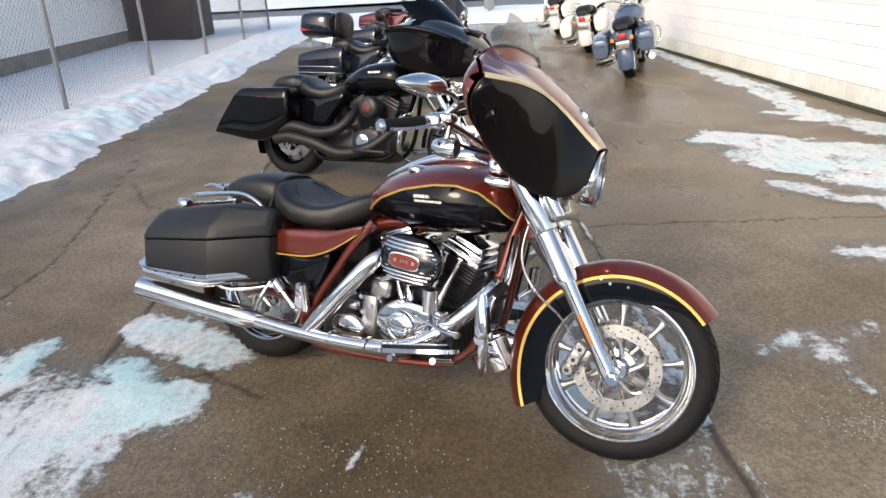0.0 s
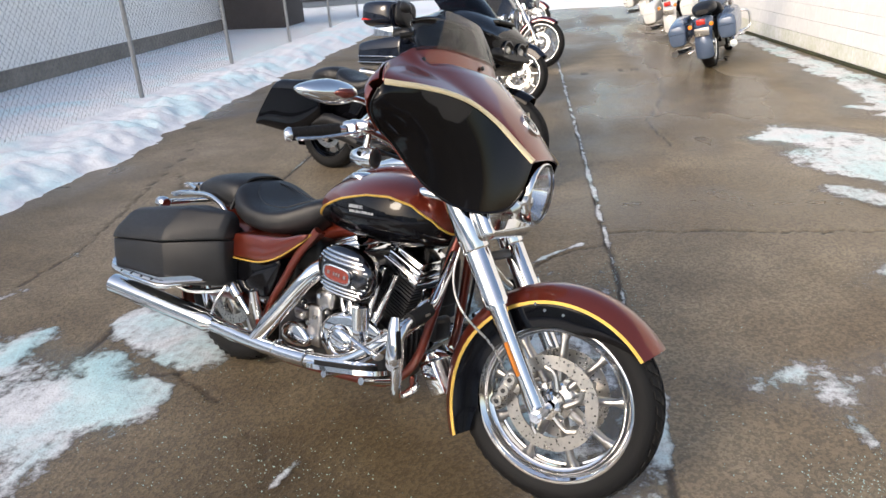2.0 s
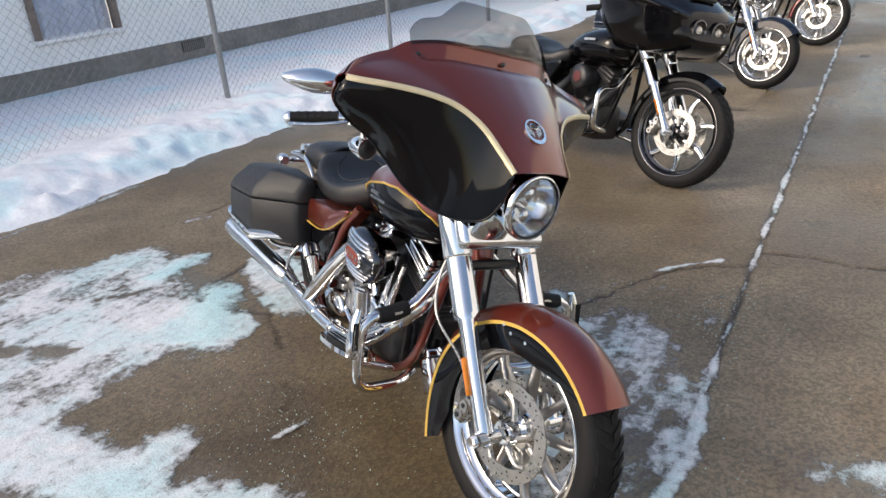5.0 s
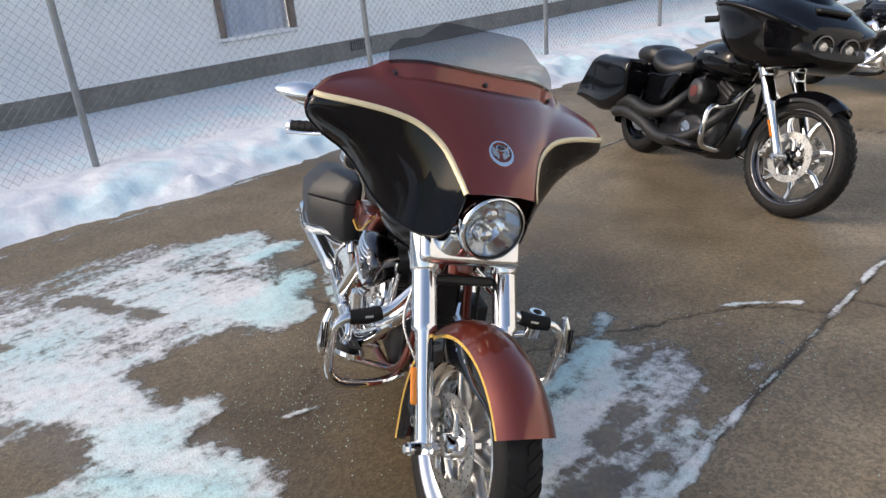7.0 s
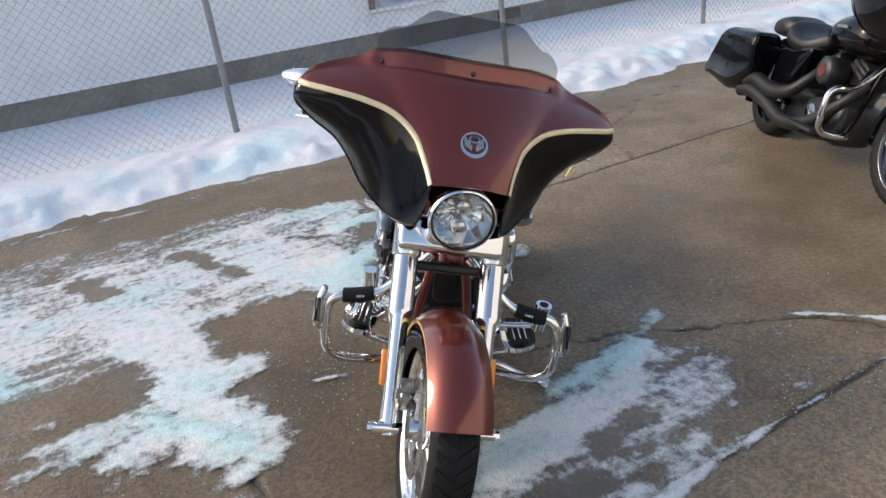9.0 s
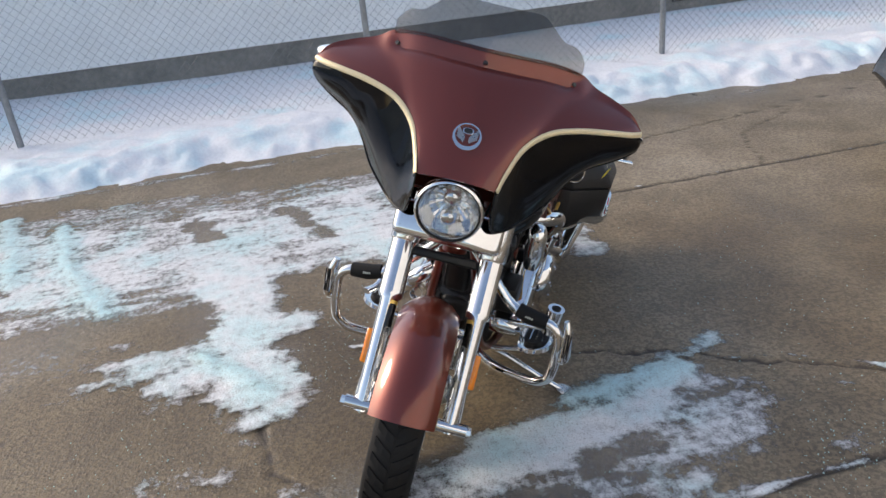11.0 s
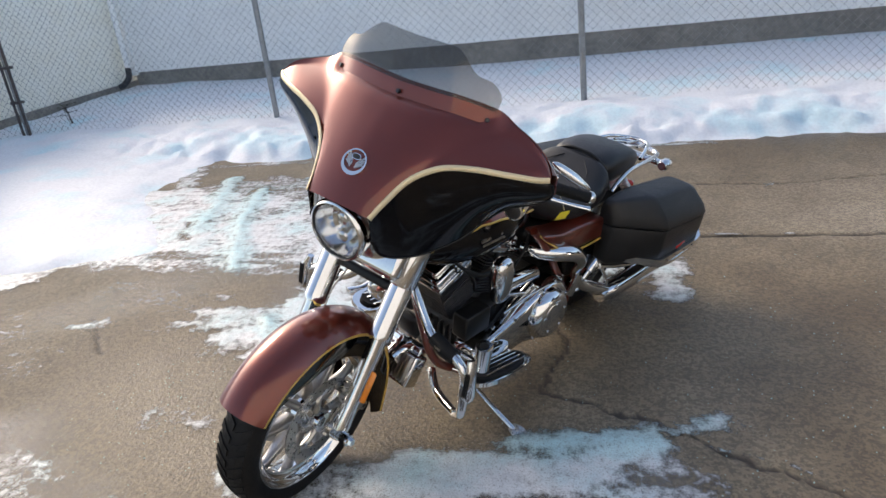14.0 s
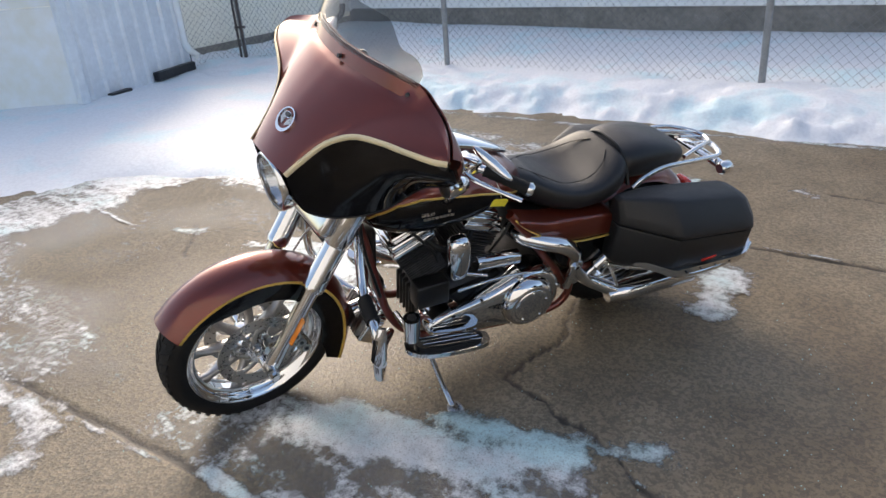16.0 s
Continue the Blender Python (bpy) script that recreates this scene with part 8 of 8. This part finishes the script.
        for s in (1, -1):
            bm = BM()
            lathe(bm, [(-0.01, 0.070), (0.020, 0.068), (0.024, 0.058), (0.010, 0.050), (0.004, 0.030), (0.004, 0.001)], (1.634, s * 0.092, 0.985), "x", 28)
            part("headlamp", bm, SMOKED, sf, "grey projector headlamp")
            bm = BM()
            lathe(bm, [(0.005, 0.032), (0.018, 0.026), (0.024, 0.001)], (1.634, s * 0.092, 0.985), "x", 24)
            part("lens", bm, STEEL, sf)
            bm = BM()
            tube(bm, [(1.61, s * 0.272, 1.072), (1.45, s * 0.412, 1.127), (1.25, s * 0.460, 1.157), (1.05, s * 0.422, 1.152)], 0.006, 8)
            part("edge_line", bm, DARKMETAL, sf)
        bm = BM()
        box(bm, (1.525, 0, 1.178), (0.10, 0.22, 0.03), 0.012, None)
        part("air_slot", bm, BLACKPLASTIC, sf)
        bm = BM()
        loops = []
        for i in range(-12, 13):
            q = i / 12
            base = Vector((1.50 - 0.30 * q * q, 0.30 * q, 1.185 + 0.055 * q * q))
            h = 0.24 * (1 - 0.45 * q * q)
            loops.append([base + Vector((-0.95 * h * j / 5, 0, h * (j / 5) * (1.15 - 0.25 * j / 5))) for j in range(6)])
        rings(bm, loops, False, False)
        solid(bm, 0.003)
        part("windscreen", bm, glass_mat("black_acrylic", (0.10, 0.11, 0.13)), sf, "dark tinted windscreen")
    if trunk:
        tp = part("trunk", loft_x([(-0.06, 0.18, 0.86, 1.10), (-0.10, 0.27, 0.85, 1.14), (-0.28, 0.31, 0.845, 1.15), (-0.46, 0.29, 0.85, 1.14), (-0.53, 0.20, 0.88, 1.09)], 4.0), paint, ob, "black top trunk with red lamps")
        part("backrest", loft_x([(0.02, 0.14, 0.86, 1.12), (-0.02, 0.20, 0.85, 1.16), (-0.06, 0.18, 0.86, 1.14)], 3.0), seat_mat, tp, "black padded backrest")
        bm = BM()
        box(bm, (-0.525, 0, 0.92), (0.03, 0.34, 0.03), 0.008)
        for s in (1, -1):
            box(bm, (-0.40, s * 0.292, 0.92), (0.16, 0.02, 0.025), 0.006)
        part("trunk_lamp", bm, REDLENS, tp, "red trunk lamps")
        bm = BM()
        for y in (-0.15, 0, 0.15):
            tube(bm, [(-0.12, y, 1.165), (-0.45, y, 1.165)], 0.007, 8, False)
        tube(bm, [(-0.12, -0.18, 1.165), (-0.12, 0.18, 1.165)], 0.007, 8, False)
        tube(bm, [(-0.45, -0.18, 1.165), (-0.45, 0.18, 1.165)], 0.007, 8, False)
        part("trunk_rack", bm, CHROME, tp)
        bm = BM()
        for s in (1, -1):
            box(bm, (-0.25, s * 0.14, 0.80), (0.30, 0.02, 0.14), 0.006)
        part("trunk_bracket", bm, CHROME, tp)
    # tail
    bm = BM()
    box(bm, (-0.375, 0, 0.62), (0.05, 0.11, 0.075), 0.016)
    part("tail_lamp", bm, REDLENS, ob, "red tail lamp")
    for s in (1, -1):
        bm = BM()
        lathe(bm, [(-0.03, 0.004), (-0.026, 0.026), (0.02, 0.03), (0.03, 0.02)], (-0.40, s * 0.13, 0.585), "x", 18)
        part("turn_signal", bm, AMBER, ob, "amber turn signal")
    bm = BM()
    box(bm, (-0.395, 0, 0.50), (0.006, 0.18, 0.10), 0.004)
    part("number_plate", bm, STEEL, ob)
    bm = BM()
    tube(bm, [(0.98, 0.15, 0.205), (0.99, 0.33, 0.152), (0.99, 0.43, 0.118), (0.99, 0.468, 0.108)], [0.014, 0.011, 0.012, 0.02], 8)
    part("side_stand", bm, CHROME, ob)
    return ob


def parked(fx, fy, heading, wb, lean=13.0):
    """Pose of a bike whose front tyre rests at fx, fy."""
    f = Vector((math.cos(radians(heading)), math.sin(radians(heading)), 0))
    o = Vector((fx, fy, 0)) - f * wb
    return Matrix.Translation(o) @ Matrix.Rotation(radians(heading), 4, 'Z') @ Matrix.Rotation(radians(-lean), 4, 'X')


NIGHTBLUE = mat("black_blue_pearl", (0.008, 0.011, 0.020), 0.10, 0.0, spec=0.5, var=0.2, scale=8, coat=0.2)
MAROON = mat("maroon_pearl_paint", (0.11, 0.012, 0.020), 0.22, 0.25, coat=0.8, var=0.1, scale=400)
GREYBLUE = mat("slate_blue_paint", (0.085, 0.125, 0.20), 0.22, 0.15, coat=0.6, var=0.08, scale=100)
WHITEGLOSS = mat("white_gloss_paint", (0.78, 0.78, 0.76), 0.25, 0.0, coat=0.6, var=0.04, scale=10)
touring_bike(parked(0.165, 5.17, -27.7, 1.66), "black bagger with swept bags and large swirl-spoked front wheel", BLACKPAINT, 1.66, 0.352, 0.318, "swirl", 7, "shark", "stretched", False, False, 9, rails=False, pipes="black", rim_mat=SMOKED)
touring_bike(parked(0.20, 8.27, -27.0, 1.63), "black dresser with top trunk and chrome rails", NIGHTBLUE, 1.63, 0.322, trunk=True, fairing="batwing", spots=True)
touring_bike(parked(0.42, 10.90, -26.0, 1.66), "black touring motorcycle with maroon mudguard and wire-spoked front wheel", NIGHTBLUE, 1.66, 0.345, style="wire", spokes=10, fairing="batwing", guard_mat=MAROON)
touring_bike(parked(0.27, 15.2, -26.0, 1.63), "dark maroon touring motorcycle in the row by the fence", MAROON, 1.63, 0.322, fairing="batwing")


def parked_rear(rx, ry, heading, lean=11.0):
    return Matrix.Translation((rx, ry, 0)) @ Matrix.Rotation(radians(heading), 4, 'Z') @ Matrix.Rotation(radians(-lean), 4, 'X')


touring_bike(parked_rear(2.72, 10.32, 70), "slate blue and white touring motorcycle with blue saddlebags", GREYBLUE, fairing="batwing", lobe_mat=WHITEGLOSS, bag_mat=GREYBLUE, rails=False)
touring_bike(parked_rear(2.78, 13.45, 70), "white touring motorcycle with white saddlebags near the wall", WHITEGLOSS, fairing="batwing", bag_mat=WHITEGLOSS, rails=False)
touring_bike(parked_rear(2.79, 17.0, 70), "white touring motorcycle standing farther along the wall", WHITEGLOSS, fairing="batwing", bag_mat=WHITEGLOSS, rails=True)
